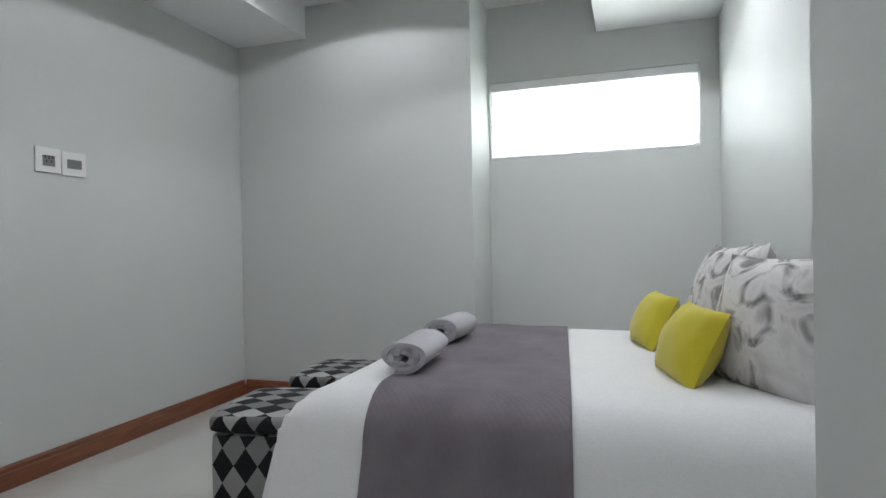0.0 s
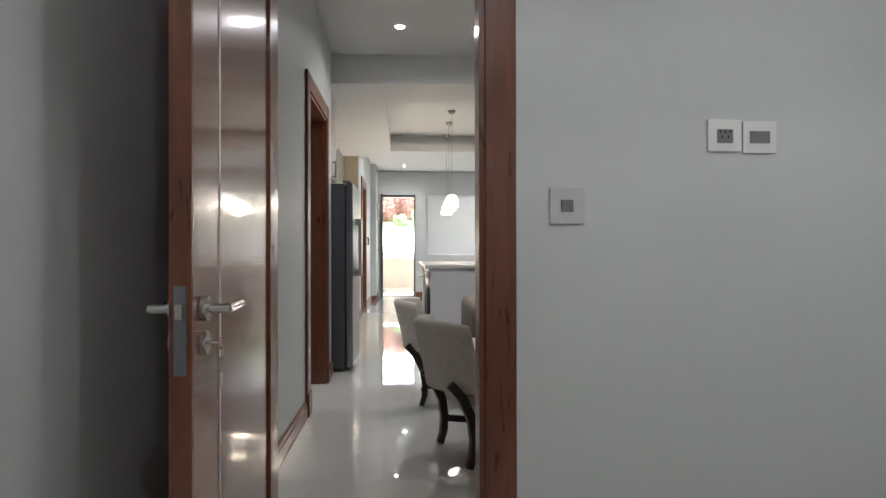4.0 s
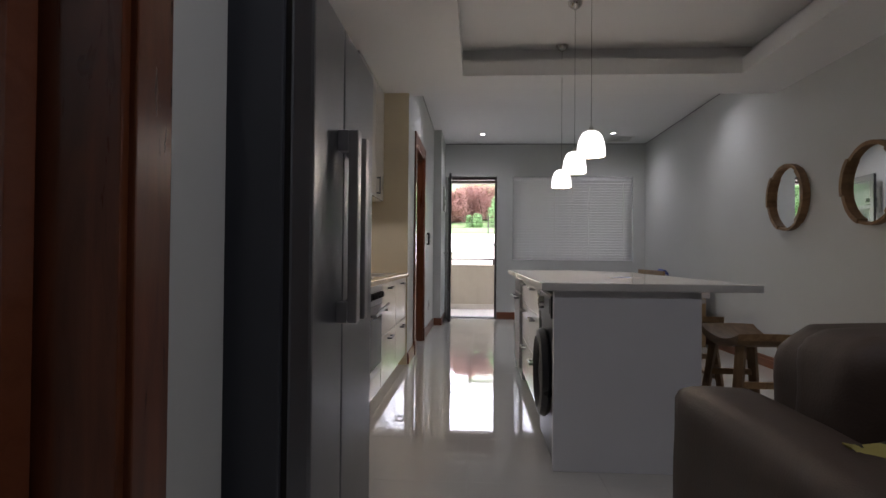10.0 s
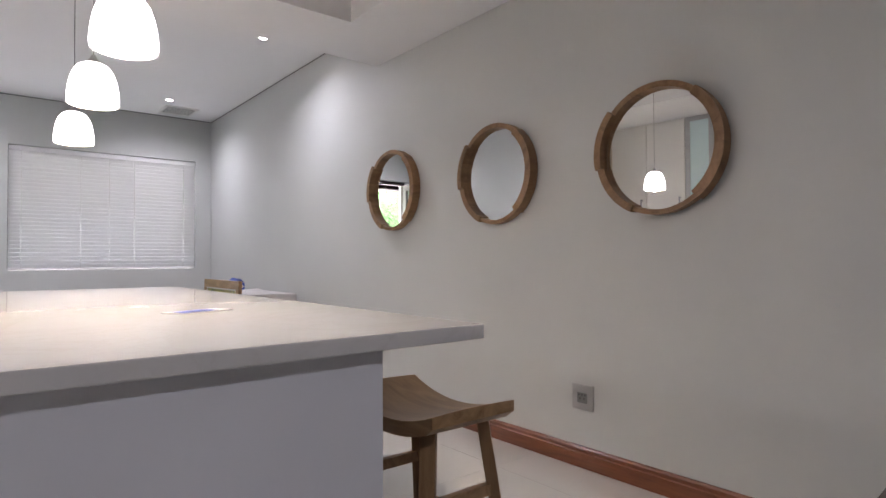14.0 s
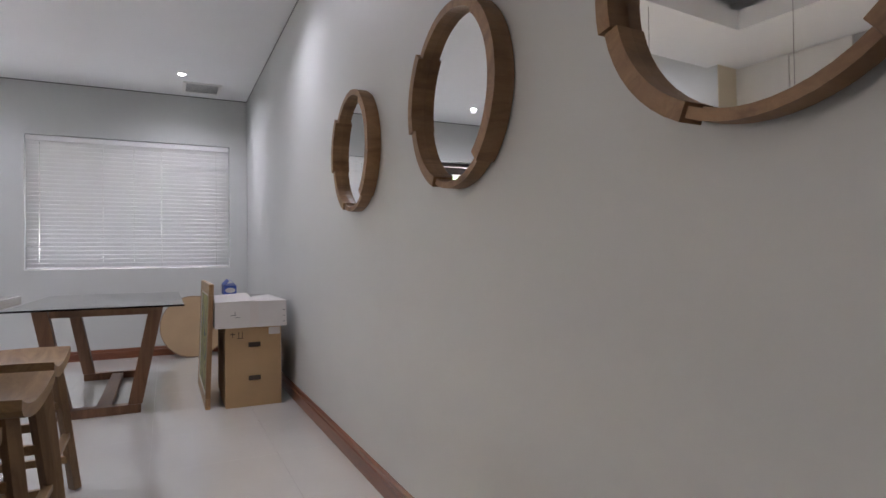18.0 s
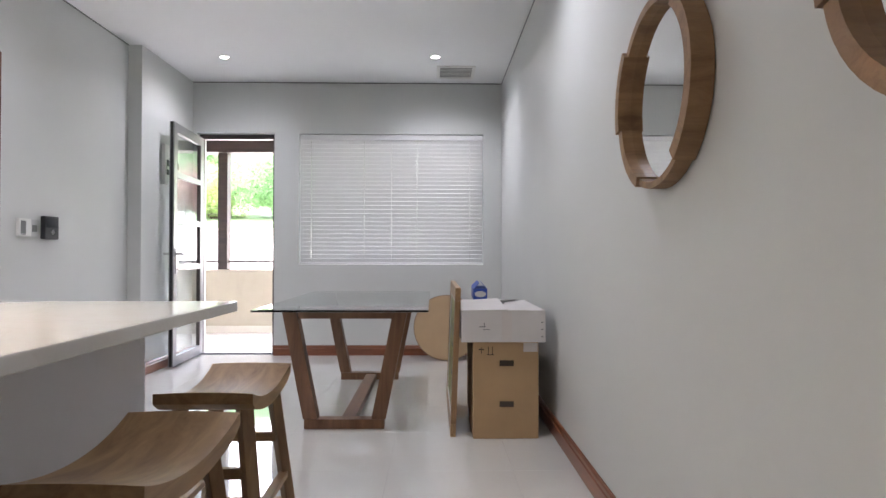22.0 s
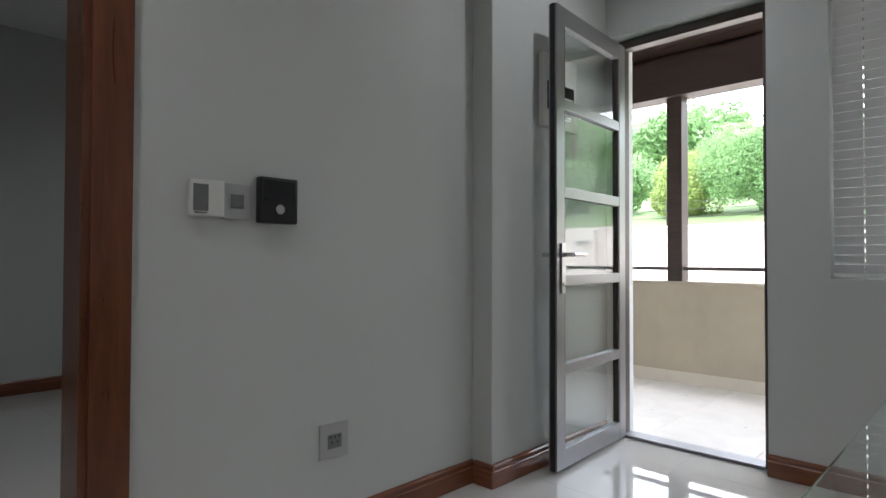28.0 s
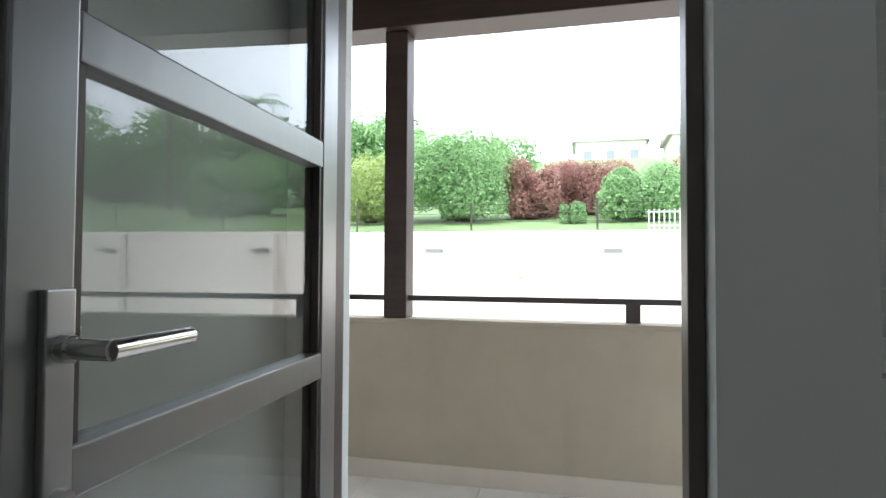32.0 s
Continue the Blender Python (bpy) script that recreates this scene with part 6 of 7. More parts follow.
cloth = drape(BX0 - 0.012, BX1 + 0.012, -0.13, 0.46, BZ + 0.012, 0.12, 0.165, 0.102, RUNNER, "cloth", rn, "", seed=1, sides=(1, 1, 0, 0))
# The throw lies slightly askew: its edge nearer the pillows runs away from the bed head.
for v in cloth.data.vertices:
    v.co.y += 0.09 * (v.co.x - BX0) * (0.46 - v.co.y) / 0.57 + 0.012 * (v.co.x - BX0)
part("headboard", boxes((BX0 - 0.02, BX1 + 0.02, -0.818, -0.793, 0.06, 0.54), bevel=0.01), PANEL_GREY, bed)


def towel_roll(m, length, start):
    ob = thing("rolled_towel", m, "grey towel rolled up on the bed throw", "towel", "rolled towels")
    bm = bmesh.new()
    turns, n, t0 = 3.0, 96, 0.0165
    inner, outer = [], []
    for i in range(n + 1):
        a = i / n * turns * math.tau
        r = 0.006 + t0 * 1.02 * a / math.tau + 0.0022 * math.sin(a * 2.7 + 1)
        for store, rr in ((inner, r), (outer, r + t0 * 0.97)):
            store.append((rr * math.cos(a - start) * 1.16, rr * math.sin(a - start) * 0.78))
    ends = []
    for sx in (-1, 1):
        ends.append([[bm.verts.new((sx * (length / 2 - 0.004 * math.sin(k * 0.7 + sx)+ 0.0), y, z)) for k, (y, z) in enumerate(row)] for row in (inner, outer)])
    (lo_in, lo_out), (hi_in, hi_out) = ends
    for k in range(n):
        bm.faces.new((lo_in[k], lo_out[k], lo_out[k + 1], lo_in[k + 1]))
        bm.faces.new((hi_in[k], hi_in[k + 1], hi_out[k + 1], hi_out[k]))
        bm.faces.new((lo_in[k], lo_in[k + 1], hi_in[k + 1], hi_in[k]))
        bm.faces.new((lo_out[k], hi_out[k], hi_out[k + 1], lo_out[k + 1]))
    for k in (0, n):
        bm.faces.new((lo_in[k], hi_in[k], hi_out[k], lo_out[k]))
    part("roll", bm, TOWEL, ob, "", True)


towel_roll(pose(2.33, 0.44, 0.655, 0, 0, 4), 0.31, 1.2)
towel_roll(pose(2.88, 0.48, 0.655, 0, 0, -3), 0.28, 1.5)

for x, y, z, tilt, turn, w, h, d, m, lab, s in (
        (2.98, -0.37, 0.688, 26, 13, 0.33, 0.25, 0.14, YELLOW, "plain mustard yellow scatter cushion on the bed", 3),
        (2.42, -0.455, 0.69, 26, 13, 0.36, 0.265, 0.15, YELLOW, "plain mustard yellow scatter cushion on the bed", 4),
        (3.09, -0.62, 0.775, 16, 6, 0.50, 0.46, 0.17, FLORAL, "grey floral pillow propped at the bed head", 5),
        (2.70, -0.66, 0.775, 13, -4, 0.48, 0.48, 0.17, FLORAL, "grey floral pillow propped at the bed head", 6),
        (2.33, -0.665, 0.765, 12, 30, 0.42, 0.42, 0.19, FLORAL, "grey floral pillow propped at the bed head", 7)):
    ob = thing("scatter_cushion" if m is YELLOW else "pillow", pose(x, y, z, tilt, 0, turn), lab, "cushion" if m is YELLOW else "pillow", "cushions on the bed")
    part("cover", cushion(w, h, d, 14, 0.06, 0.5, s, 0.008), m, ob, "", True)

for x, y, r in ((2.365, 0.995, 11), (2.965, 1.04, 4)):
    ob = thing("ottoman", pose(x, y, 0, 0, 0, r), "cube ottoman in black and white diamond print fabric", "ottoman", "ottomans at the bed foot")
    part("cube", soft_box(-0.2, 0.2, -0.2, 0.2, 0.015, 0.36, 0.018, 0.004, 6, 3, 0.001), OTTOMAN, ob, "", True)
    part("lid", soft_box(-0.204, 0.204, -0.204, 0.204, 0.362, 0.43, 0.02, 0.008, 6, 4, 0.001), OTTOMAN, ob, "", True)
    for sx in (-1, 1):
        for sy in (-1, 1):
            part("foot", boxes((sx * 0.17 - 0.015, sx * 0.17 + 0.015, sy * 0.17 - 0.015, sy * 0.17 + 0.015, 0.0, 0.0155)), BLACK, ob)


# ---- switches, sockets and panels ----
def plate(name, m, size, label, category, kindof, finish_=None):
    """A wall plate in the xz plane facing -y."""
    w, h = size
    ob = thing(name, m, label, category)
    part("face_plate", boxes((-w / 2, w / 2, -0.009, -0.0005, -h / 2, h / 2), bevel=0.003), finish_ or WHITE_PLASTIC, ob)
    if kindof == "socket":
        part("insert", boxes((-0.030, 0.030, -0.011, -0.0092, -0.028, 0.022), bevel=0.001), GREY_PLASTIC, ob, "grey socket insert")
        for x, z in ((0, 0.012), (-0.012, -0.006), (0.012, -0.006), (-0.018, 0.013), (0.018, 0.013)):
            part("pin_hole", boxes((x - 0.003, x + 0.003, -0.0118, -0.0111, z - 0.005, z + 0.005)), BLACK, ob)
    elif kindof == "switch":
        part("rocker", boxes((-0.022, 0.022, -0.013, -0.0092, -0.022, 0.022), bevel=0.002), GREY_PLASTIC, ob, "grey switch rocker")
    else:
        part("insert", boxes((-0.038, 0.038, -0.011, -0.0092, -0.022, 0.022), bevel=0.001), GREY_PLASTIC, ob, "blank grey insert")
    return ob


YB = Y_BED - 0.0005
plate("light_switch", (1.8575, YB, 1.19, 0, 0, 0), (0.125, 0.129), "pale grey wall plate with a dark rocker switch", "light switch", "switch", PLATE_GREY)
plate("wall_socket", (2.4345, YB, 1.4455, 0, 0, 0), (0.125, 0.115), "white wall socket plate with grey insert", "socket", "socket")
plate("aerial_plate", (2.565, YB, 1.4405, 0, 0, 0), (0.126, 0.115), "white blank aerial plate with grey insert", "wall plate", "blank")
plate("wall_socket", (XR - 0.0005, 7.41, 0.344, 0, 0, -90), (0.125, 0.125), "satin grey socket plate low on the mirror wall", "socket", "socket", PLATE_GREY)
plate("wall_socket", (X_DIN + 0.0005, 11.49, 0.36, 0, 0, 90), (0.125, 0.125), "satin grey socket plate low on the dining wall", "socket", "socket", PLATE_GREY)
plate("wall_socket", (-2.9495, 11.53, 0.32, 0, 0, 90), (0.14, 0.11), "satin grey socket plate in the side room", "socket", "socket", PLATE_GREY)
plate("bell_plate", (X_DIN + 0.0005, 11.11, 1.205, 0, 0, 90), (0.095, 0.115), "satin grey wall plate with a dark switch", "light switch", "switch", PLATE_GREY)
th = thing("thermostat", (X_DIN + 0.0005, 10.998, 1.207, 0, 0, 90), "white wall thermostat with a grey display", "thermostat")
part("housing", boxes((-0.043, 0.064, -0.024, -0.0005, -0.056, 0.056), bevel=0.005), WHITE_PLASTIC, th)
part("display", boxes((-0.034, 0.012, -0.0255, -0.0245, -0.04, 0.042)), GREY_PLASTIC, th, "grey lcd display")
plain_bars(th, [(-0.03, 0.008, -0.0262, -0.0257, -0.047, -0.044)], BLACK)
ic = thing("intercom", (X_DIN + 0.0005, 11.246, 1.2155, 0, 0, 90), "black wall intercom with a round silver button", "intercom")
part("housing", boxes((-0.07, 0.07, -0.035, -0.0005, -0.077, 0.077), bevel=0.008), BLACK, ic)
part("speaker_panel", boxes((-0.058, 0.058, -0.037, -0.0355, 0.0, 0.065), bevel=0.001), OVEN_GLASS, ic)
bm = bmesh.new()
tube(bm, (0.0, -0.0355, -0.03), (0.0, -0.040, -0.03), 0.016, n=20)
part("button", bm, CHROME, ic, "round silver button", True)
al = thing("distribution_board", (X_COL + 0.0005, 12.773, 1.855, 0, 0, 90), "white electrical distribution board with dark window", "distribution board")
part("housing", boxes((-0.15, 0.15, -0.03, -0.0005, -0.17, 0.20), bevel=0.004), WHITE_PLASTIC, al)
part("window", boxes((-0.12, 0.12, -0.032, -0.0305, -0.08, 0.06)), BLACK, al, "dark breaker window")
part("breaker_strip", boxes((-0.11, 0.11, -0.034, -0.0322, -0.03, 0.0)), WHITE_PLASTIC, al)


DARK_PRINT = woven("dark_printed_fabric", (0.05, 0.055, 0.06), 0.85, 300)
_d = Nodes(DARK_PRINT)
_d.color(_d.ramp(_d.noise(_d.coords(), 22, 3, 0.6, 1.2), [(0.45, (0.02, 0.022, 0.026)), (0.52, (0.09, 0.095, 0.10)), (0.60, (0.32, 0.32, 0.32))]))


def slipper_chair(m):
    """A low chair with a raked back, covered in dark printed fabric."""
    ob = thing("slipper_chair", m, "low chair in dark grey printed fabric behind the doorway", "chair")
    part("seat", soft_box(-0.27, 0.27, -0.27, 0.25, 0.16, 0.44, 0.05, 0.02, 6, 4, 0.002), DARK_PRINT, ob, "", True)
    back = soft_box(-0.27, 0.27, 0.0, 0.12, 0.0, 0.75, 0.05, 0.01, 6, 5, 0.002)
    back.transform(Matrix.Translation((0, 0.17, 0.36)) @ Euler((radians(-24), 0, 0)).to_matrix().to_4x4())
    part("backrest", back, DARK_PRINT, ob, "raked printed fabric back", True)
    for x in (-0.22, 0.18):
        for y in (-0.22, 0.18):
            part("leg", boxes((x, x + 0.04, y, y + 0.04, 0.0, 0.165), bevel=0.003), DARK_LEG, ob)


slipper_chair(pose(-0.6, 11.95, 0))


# ---- balcony ----
PB = 15.18
balcony_floor = structure("balcony_floor", boxes((-2.2, 5.0, 13.555, PB + 0.15, -0.25, -0.032)), GROUT, "beige tiled balcony floor", "floor")
structure("balcony_parapet", boxes((-2.2, 5.0, PB, PB + 0.16, -0.03, 0.811)), PLASTER_BALC, "stained beige plastered balcony parapet", "parapet")
structure("parapet_coping", boxes((-2.2, 5.0, PB - 0.012, PB + 0.172, 0.812, 0.838), bevel=0.006), PLASTER_BALC, "plastered parapet coping", "coping")
structure("balcony_skirting", boxes((-2.2, 5.0, PB - 0.012, PB - 0.001, -0.03, 0.075), bevel=0.003), BALC_SKIRT, "plastered balcony skirting", "skirting")
structure("balcony_side_wall", boxes((-2.35, -2.2, 13.55, PB + 0.16, -0.03, HI)), PLASTER_BALC, "beige plastered side wall", "wall")
rl = thing("balcony_railing", (0, 0, 0), "dark brown steel rail above the parapet", "railing")
part("rail", boxes((-2.18, 4.98, PB + 0.06, PB + 0.10, 0.932, 0.962), bevel=0.003), STEEL_DARK, rl)
for x in (-1.0, 1.527, 3.0, 4.3):
    part("stub_post", boxes((x, x + 0.07, PB + 0.062, PB + 0.098, 0.8385, 0.9315)), STEEL_DARK, rl)
for x in (0.247, 3.6, -2.1):
    ob = thing("roof_post", (x, PB + 0.02, 0.839), "square dark brown timber post on the parapet", "post", "balcony posts")
    part("shaft", boxes((0, 0.13, 0, 0.14, 0, 1.592), bevel=0.006), EXT_WOOD, ob)
bmr = thing("balcony_roof", (0, 0, 0), "dark timber lined balcony roof", "roof", kind="structure")
part("eaves_beam", boxes((-2.3, 5.0, PB - 0.03, PB + 0.19, 2.432, 2.78), bevel=0.006), EXT_WOOD, bmr)
for i in range(12):
    y0 = 13.57 + i * 0.135
    z = 3.02 - (y0 - 13.57) * 0.13
    bm = bmesh.new()
    prism(bm, [(y0, z), (y0 + 0.130, z - 0.017), (y0 + 0.130, z + 0.005), (y0, z + 0.022)], "x", -2.3, 4.3)
    part("board", bm, EXT_WOOD, bmr)
part("roof_sheet", boxes((-2.4, 4.35, 13.56, PB + 0.25, 3.06, 3.12)), ROOF_TILE, bmr)
part("fascia", boxes((-2.4, 4.35, PB + 0.255, PB + 0.29, 2.785, 3.12)), EXT_WOOD, bmr)

# ---- garden, boundary wall and hillside ----
GZ = -0.6
bm = bmesh.new()
gx = [-400, -150, -70, -40, -26, -18, -12, -8, -4, 0, 4, 8, 12, 16, 22, 30, 45, 70, 150, 400]
gy = [-300, -60, -10, 15.4, 18, 21.12, 21.2, 22.2, 24, 25.5, 27, 28.5, 30, 33, 37, 42, 50, 62, 80, 110, 200, 500]


SLOPE = [(21.15, 1.42), (24, 1.75), (27, 2.3), (35, 3.7), (60, 9.5), (90, 15.5), (200, 26.0), (500, 30.0)]


def ground_z(x, y):
    """The yard lies low; behind the boundary wall the garden is terraced and climbs to the hillside."""
    if y < 21.15:
        return GZ
    for (y0, z0), (y1, z1) in zip(SLOPE, SLOPE[1:]):
        if y <= y1:
            return z0 + (z1 - z0) * (y - y0) / (y1 - y0) + min(1.0, (y - 21.15) / 3) * 0.10 * noise.noise(Vector((x * 0.3, y * 0.3, 0)))


vg = {(i, j): bm.verts.new((x, y, ground_z(x, y) if y > 15.4 else GZ)) for i, x in enumerate(gx) for j, y in enumerate(gy)}
for i in range(len(gx) - 1):
    for j in range(len(gy) - 1):
        bm.faces.new((vg[i, j], vg[i + 1, j], vg[i + 1, j + 1], vg[i, j + 1]))
structure("ground", bm, GRASS, "sloping green lawn and hillside", "ground", True)
# Unseen paving, added so ground bounce into the bedroom stays neutral.
structure("pavement", boxes((4.7, 14, -9, 15.449, GZ - 0.02, GZ + 0.02)), PLASTER_OUT, "added unseen pale ground bouncing neutral light into the bedroom", "pavement")
structure("pavement", boxes((-30, 30, 15.45, 20.9, GZ - 0.02, GZ + 0.02)), PLASTER_OUT, "pale paved yard below the balcony", "pavement")
bw = thing("boundary_wall", (0, 0, 0), "tall pale plastered boundary wall with piers", "wall", kind="structure")
part("wall", boxes((-30, 30, 21.0, 21.25, GZ - 0.05, 1.62)), PLASTER_OUT, bw)
part("coping", boxes((-30, 30, 20.97, 21.28, 1.621, 1.67), bevel=0.01), PLASTER_OUT, bw)
for x in (-11.5, -8.85, -6.2, -3.55, -0.9, 1.75, 4.4, 7.05):
    p = part("pier", boxes((x - 0.2, x + 0.2, 20.82, 20.9995, GZ, 1.60), bevel=0.006), PLASTER_OUT, bw)
    lt = thing("wall_light", (x, 20.8195, 1.36), "small grey downward wall light on a pier", "wall light", "boundary wall lights")
    part("hood", boxes((-0.13, 0.13, -0.12, 0.0, -0.03, 0.03), bevel=0.01), GREY_PLASTIC, lt)
    part("diffuser", boxes((-0.11, 0.11, -0.10, -0.005, -0.04, -0.0305)), WHITE_PLASTIC, lt)


def fence():
    ob = thing("wire_fence", (0, 0, 0), "thin dark wire fence on the lawn above the wall", "fence")
    for k in range(13):
        x = -20 + k * 2.4
        bm = bmesh.new()
        tube(bm, (x, 23.3, ground_z(x, 23.3) - 0.05), (x, 23.3, ground_z(x, 23.3) + 0.72), 0.02, n=6)
        part("post", bm, STEEL_DARK, ob)
    for h in (0.15, 0.32, 0.49, 0.66):
        bm = bmesh.new()
        tube(bm, (-20, 23.3, 1.67 + h), (9, 23.3, 1.67 + h), 0.005, n=4)
        part("wire", bm, STEEL_DARK, ob)


fence()


def bush(name, x, y, w, d, h, material, label, leaf, count, seed, category="bush"):
    rng = random.Random(seed)
    z0 = ground_z(x, y)
    ob = thing(name, (x, y, z0 - 0.05), label, category, "hillside bushes")
    bm = bmesh.new()
    for k in range(7):
        a = k / 7 * math.tau
        tip = Vector((math.cos(a) * w * 0.3, math.sin(a) * d * 0.3, h * rng.uniform(0.5, 0.8)))
        tube(bm, (math.cos(a) * 0.08, math.sin(a) * 0.08, 0), tip, 0.05, 0.012, n=6)
    part("trunk", bm, BARK, ob)
    lobes = [(Vector((rng.uniform(-0.62, 0.62) * w / 2, rng.uniform(-0.6, 0.6) * d / 2, h * rng.uniform(0.16, 0.68))), rng.uniform(0.15, 0.46)) for _ in range(24)]
    verts, faces = [], []
    for _ in range(count):
        c, f = rng.choice(lobes)
        v = Vector((rng.gauss(0, 1), rng.gauss(0, 1), rng.gauss(0, 1))).normalized() * rng.uniform(0.72, 1.03)
        p = c + Vector((v.x * f * w / 1.9, v.y * f * d / 1.9, v.z * f * h / 1.15))
        if p.z < 0.05:
            continue
        nrm = (v + Vector((rng.gauss(0, 0.5), rng.gauss(0, 0.5), rng.gauss(0.3, 0.5)))).normalized()
        t = nrm.orthogonal().normalized()
        t = (t * math.cos(k := rng.uniform(0, math.tau)) + nrm.cross(t) * math.sin(k)).normalized()
        b = nrm.cross(t)
        s = leaf * rng.uniform(0.6, 1.3)
        i = len(verts)
        verts += [p - t * s, p + b * s * 0.45 + nrm * s * 0.12, p + t * s, p - b * s * 0.45 + nrm * s * 0.12]
        faces.append((i, i + 1, i + 2, i + 3))
    me = bpy.data.meshes.new("crown")
    me.from_pydata([tuple(v) for v in verts], [], faces)
    me.materials.append(material)
    part("crown", me, None, ob)


BUSHES = [
    (-1.85, 27.2, 3.5, 2.8, 2.45, LEAF_GREEN, "large rounded green bush on the slope", 0.044, 62000),
    (0.0, 27.8, 1.9, 2.2, 1.85, LEAF_RED, "copper and green leaved bush", 0.040, 28000),
    (1.5, 28.9, 2.9, 2.2, 1.75, LEAF_RED, "dark red leaved hedge bush", 0.042, 33000),
    (2.8, 26.9, 2.4, 2.2, 1.55, LEAF_GREEN, "rounded bright green bush", 0.040, 35000),
    (1.1, 26.2, 0.75, 0.75, 0.62, LEAF_GREEN, "low clipped green shrub", 0.033, 6800),
    (5.0, 28.6, 3.0, 2.4, 1.75, LEAF_RED, "dark red leaved hedge bush", 0.046, 22000),
    (-4.3, 27.0, 2.3, 2.4, 1.95, LEAF_LIGHT, "yellow-green leafy bush on the slope", 0.044, 30000),
    (-7.2, 28.0, 3.4, 2.6, 2.3, LEAF_GREEN, "large green bush on the slope", 0.066, 17000),
    (-11.0, 28.5, 4.0, 3.0, 2.8, LEAF_GREEN, "large green bush on the slope", 0.073, 17000),
    (-15.5, 29.0, 4.6, 3.0, 3.4, LEAF_GREEN, "large green bush on the slope", 0.079, 15300),
    (-21.0, 29.0, 5.0, 3.4, 3.8, LEAF_GREEN, "large green bush on the slope", 0.086, 13600),
    (8.8, 28.4, 3.4, 2.6, 2.0, LEAF_GREEN, "large green bush on the slope", 0.066, 11900),
    (1.3, 31.5, 2.0, 2.0, 1.6, LEAF_LIGHT, "yellow-green bush behind the hedge", 0.059, 8500),
    (8.2, 33.0, 5.0, 3.6, 3.4, LEAF_GREEN, "spreading green tree on the slope", 0.12, 12000),
    (12.5, 35.0, 6.5, 4.0, 4.4, LEAF_GREEN, "spreading green tree on the slope", 0.15, 12000),
    (17.5, 36.0, 7.0, 4.0, 4.8, LEAF_GREEN, "spreading green tree on the slope", 0.17, 10000),
    (24.0, 38.0, 9.0, 5.0, 5.6, LEAF_GREEN, "spreading green tree on the slope", 0.2, 10000),
    (-3.2, 38.0, 6.0, 4.0, 3.0, LEAF_GREEN, "far green trees on the hillside", 0.119, 10200),
    (-13.0, 50.0, 11.0, 6.0, 5.5, LEAF_GREEN, "far green trees on the hillside", 0.2, 9000),
    (-37.0, 48.0, 17.0, 6.0, 7.0, LEAF_GREEN, "far green trees on the hillside", 0.28, 10000),
    (-24.0, 45.0, 16.0, 6.0, 6.0, LEAF_GREEN, "far green trees on the hillside", 0.231, 15300),
]
for seed_, (x, y, w, d, h, m, lab, leaf, count) in enumerate(BUSHES):
    bush("bush", x, y, w, d, h, m, lab, leaf, count, seed_ + 1)


def picket_fence():
    ob = thing("picket_fence", (0, 0, 0), "small white metal picket fence on the lawn", "fence")
    z = ground_z(3.6, 24.4)
    for zz in (0.08, 0.36):
        part("rail", boxes((2.6, 4.9, 24.39, 24.41, z + zz, z + zz + 0.025)), WHITE_PLASTIC, ob)
    for k in range(24):
        x = 2.62 + k * 0.098
        part("picket", boxes((x, x + 0.02, 24.395, 24.405, z - 0.02, z + 0.42)), WHITE_PLASTIC, ob)


picket_fence()


def palm(x, y, h, seed, fan):
    rng = random.Random(seed)
    z0 = ground_z(x, y)
    ob = thing("palm_tree", (x, y, z0 - 0.05), "palm with feathery green fronds", "palm tree")
    bm = bmesh.new()
    # The small palm's trunk and fronds are coloured paler for the glare.
    tube(bm, (0, 0, 0), (0.1, 0, h), 0.14 if fan > 1 else 0.03, 0.09 if fan > 1 else 0.02, n=9)
    part("trunk", bm, BARK if fan > 1 else BALC_SKIRT, ob)
    for k in range(13):
        a = k / 13 * math.tau + rng.uniform(-0.2, 0.2)
        up = rng.uniform(0.2, 1.1)
        verts, faces = [], []
        L = fan * rng.uniform(0.8, 1.1)
        prev = Vector((0.1, 0, h))
        for s in range(12):
            f = (s + 1) / 12
            p = Vector((0.1 + math.cos(a) * L * f * math.cos(up * (1 - f)), math.sin(a) * L * f * math.cos(up * (1 - f)), h + L * (math.sin(up) * f - 0.75 * f * f)))
            side = (p - prev).cross(Vector((0, 0, 1))).normalized()
            w = 0.32 * L * math.sin(math.pi * (0.15 + 0.8 * f)) * 0.8
            for sg in (-1, 1):
                i = len(verts)
                verts += [tuple(prev), tuple(prev + (p - prev) * 0.55), tuple(p + side * sg * w + Vector((0, 0, -0.28 * w)) + (p - prev) * 0.6)]
                faces.append((i, i + 1, i + 2))
            prev = p
        me = bpy.data.meshes.new("frond")
        me.from_pydata(verts, [], faces)
        me.materials.append(LEAF_GLARE if fan < 1 else LEAF_GREEN)
        part("frond", me, None, ob)


palm(0.42, 19.8, 1.62, 3, 0.85)
palm(-4.6, 33.0, 2.6, 4, 1.3)
palm(-13.0, 32.0, 4.2, 5, 1.7)
palm(-16.5, 34.0, 4.8, 6, 1.8)
palm(9.6, 31.5, 3.9, 7, 1.5)
palm(13.2, 32.0, 4.3, 8, 1.7)


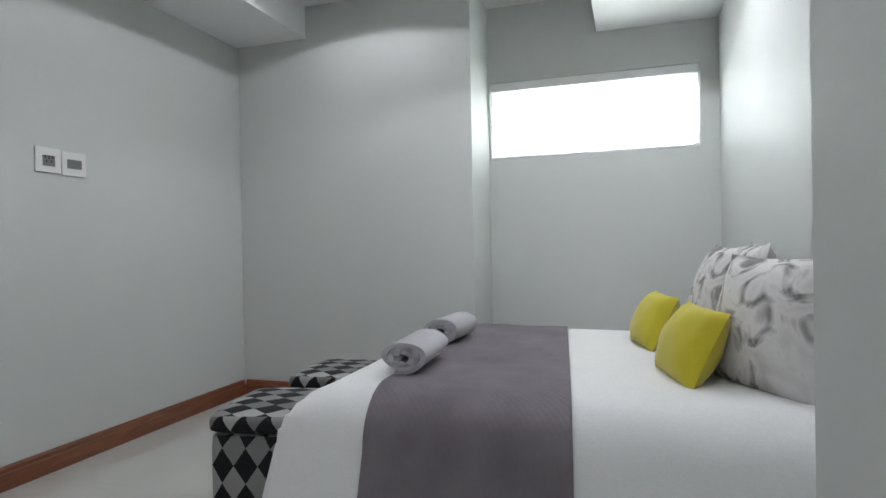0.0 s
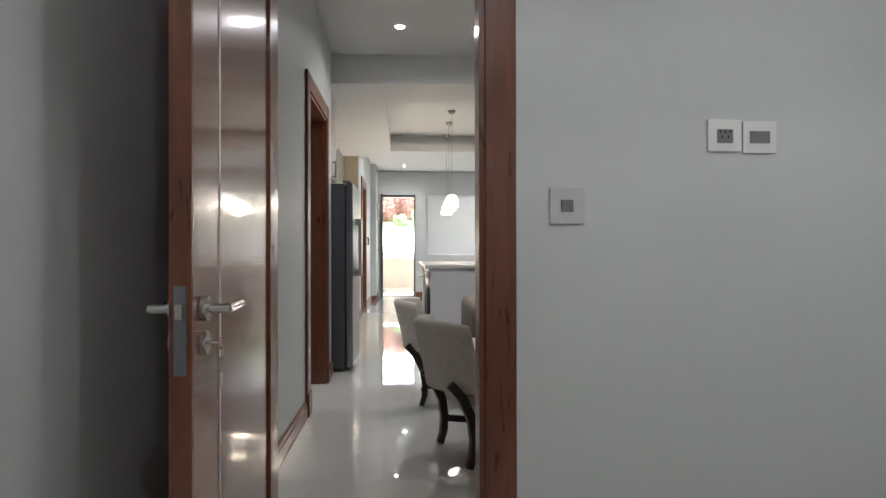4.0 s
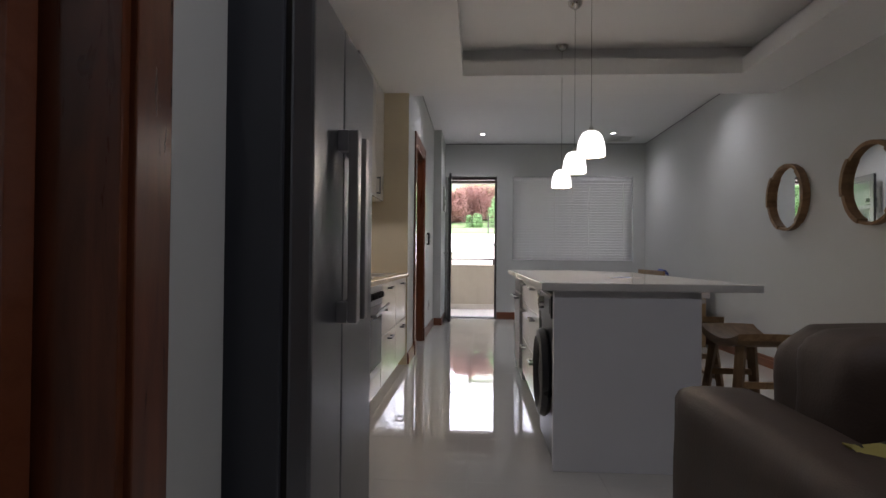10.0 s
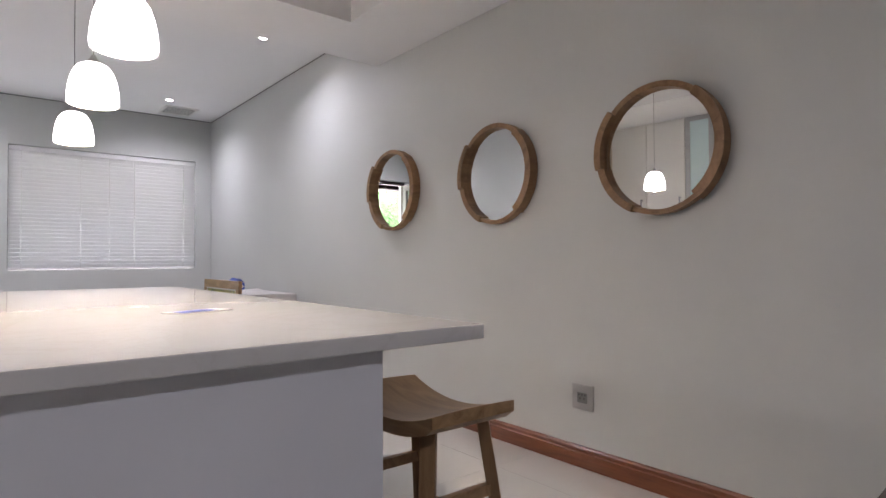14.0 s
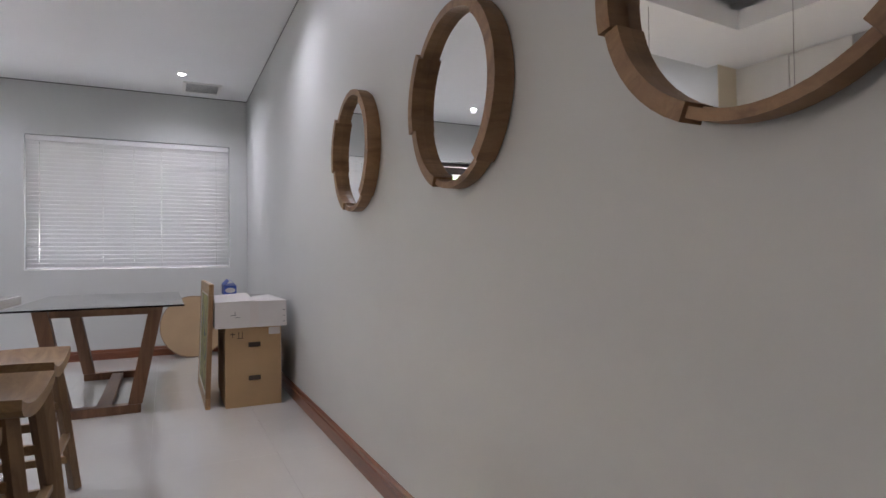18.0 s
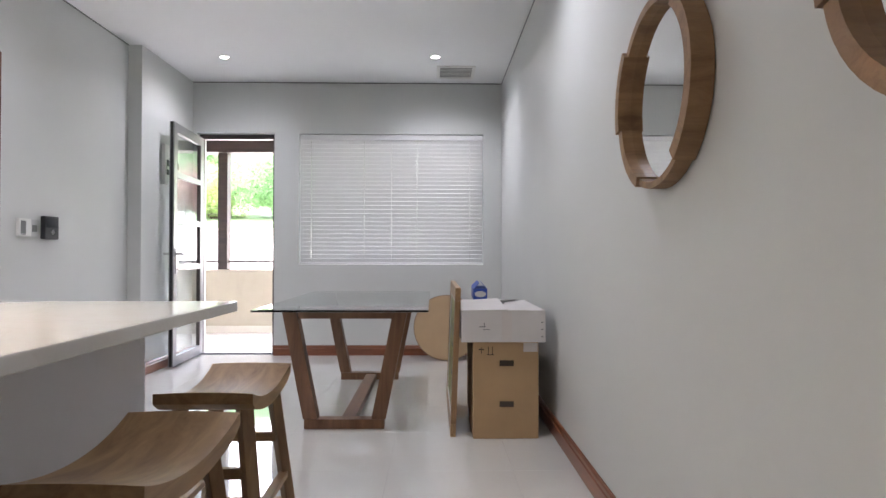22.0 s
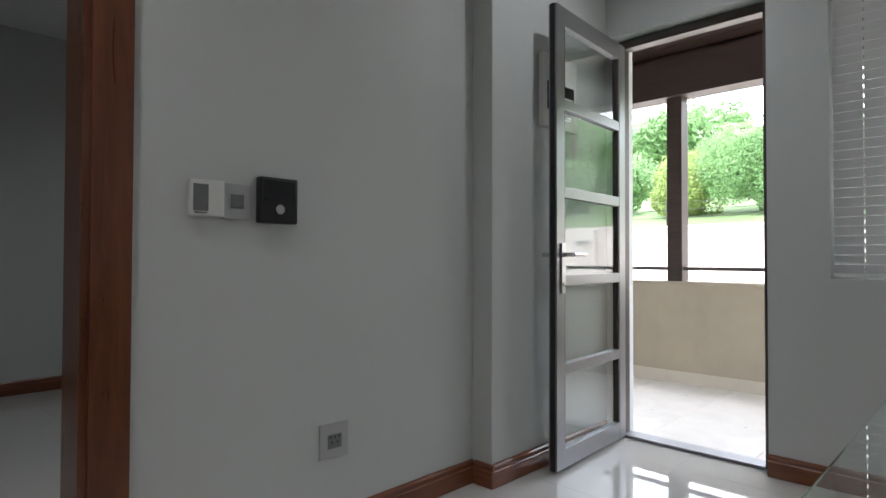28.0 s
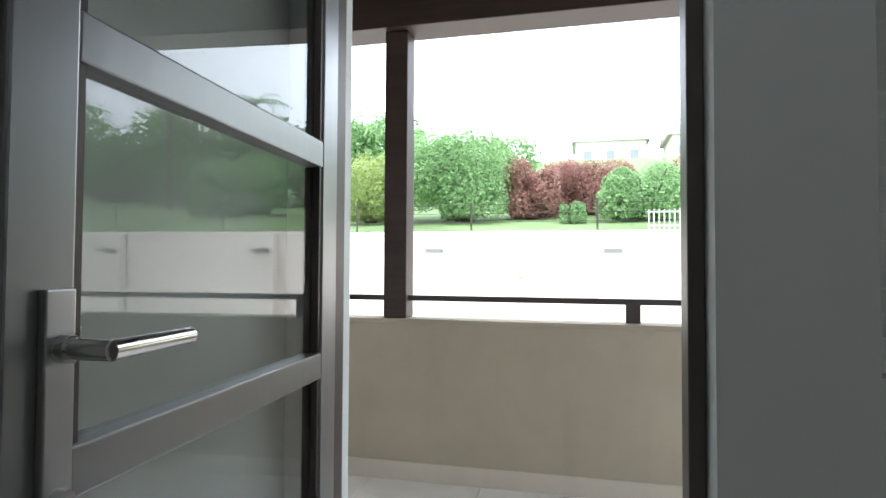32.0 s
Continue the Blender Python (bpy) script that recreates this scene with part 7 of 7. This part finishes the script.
def house(x, y, w, d, h, label):
    z0 = ground_z(x, y)
    ob = thing("house", (x, y, z0 - 0.3), label, "house", "houses on the hill")
    part("wall", boxes((0, w, 0, d, 0, h)), HOUSE_WALL, ob)
    bm = bmesh.new()
    prism(bm, [(-0.6, h + 0.001), (d + 0.6, h + 0.001), (d / 2, h + 0.28 * d)], "x", -0.6, w + 0.6)
    part("roof", bm, ROOF_TILE, ob)
    k = max(2, int(w / 2.6))
    for i in range(k):
        xw = (i + 0.5) * w / k
        for zf in ((0.9, 2.2), (3.6, 4.9)):
            if zf[1] < h:
                wn_ = part("window", boxes((xw - 0.6, xw + 0.6, -0.03, -0.002, *zf)), HOUSE_PANE, ob, "window")
                for xs_ in (xw - 0.68, xw + 0.6):
                    part("frame", boxes((xs_, xs_ + 0.08, -0.06, -0.002, zf[0], zf[1])), WHITE_PLASTIC, wn_)


house(0.5, 100, 10, 9, 3.6, "pale house with tiled roof on the hill")
house(13.5, 96, 11, 9, 3.6, "pale house with tiled roof on the hill")
house(27, 98, 12, 9, 5.4, "pale two-storey house with tiled roof on the hill")
house(-42, 88, 13, 10, 5.4, "pale two-storey house with tiled roof on the hill")


# ---- tiles, laid last ----
def lay(parent, name, material, x0, x1, y0, y1, pitch, gap, thick, skip=()):
    meshes = {}
    nx, ny = math.ceil((x1 - x0) / pitch), math.ceil((y1 - y0) / pitch)
    for i in range(nx):
        for j in range(ny):
            xa, ya = x0 + i * pitch, y0 + j * pitch
            xb, yb = min(xa + pitch - gap, x1), min(ya + pitch - gap, y1)
            if any(a < (xa + xb) / 2 < b and c < (ya + yb) / 2 < d for a, b, c, d in skip):
                continue
            key = (round(xb - xa, 4), round(yb - ya, 4))
            if key not in meshes:
                w, d = key
                bm = bmesh.new()
                e = gap * 0.4
                lo = [bm.verts.new(p) for p in ((0, 0, -thick), (w, 0, -thick), (w, d, -thick), (0, d, -thick))]
                md = [bm.verts.new(p) for p in ((0, 0, -e), (w, 0, -e), (w, d, -e), (0, d, -e))]
                hi = [bm.verts.new(p) for p in ((e, e, 0), (w - e, e, 0), (w - e, d - e, 0), (e, d - e, 0))]
                bm.faces.new(hi)
                for a, b in ((lo, md), (md, hi)):
                    for k in range(4):
                        bm.faces.new((a[k], a[(k + 1) % 4], b[(k + 1) % 4], b[k]))
                meshes[key] = finish(name, bm, material)
            part(name, meshes[key], None, parent, m=pose(xa, ya, 0))


lay(floor, "tile", TILE, -0.02, XR, -0.70, 13.45, 0.60, 0.0007, 0.007)
lay(floor, "tile", TILE, -2.95, -0.0215, 9.36, 13.298, 0.60, 0.0007, 0.007)
lay(balcony_floor, "tile", BALC_TILE, -1.6, 3.6, 13.56, PB - 0.013, 0.60, 0.002, 0.010)
for o in balcony_floor.children:
    o.location.z = -0.022
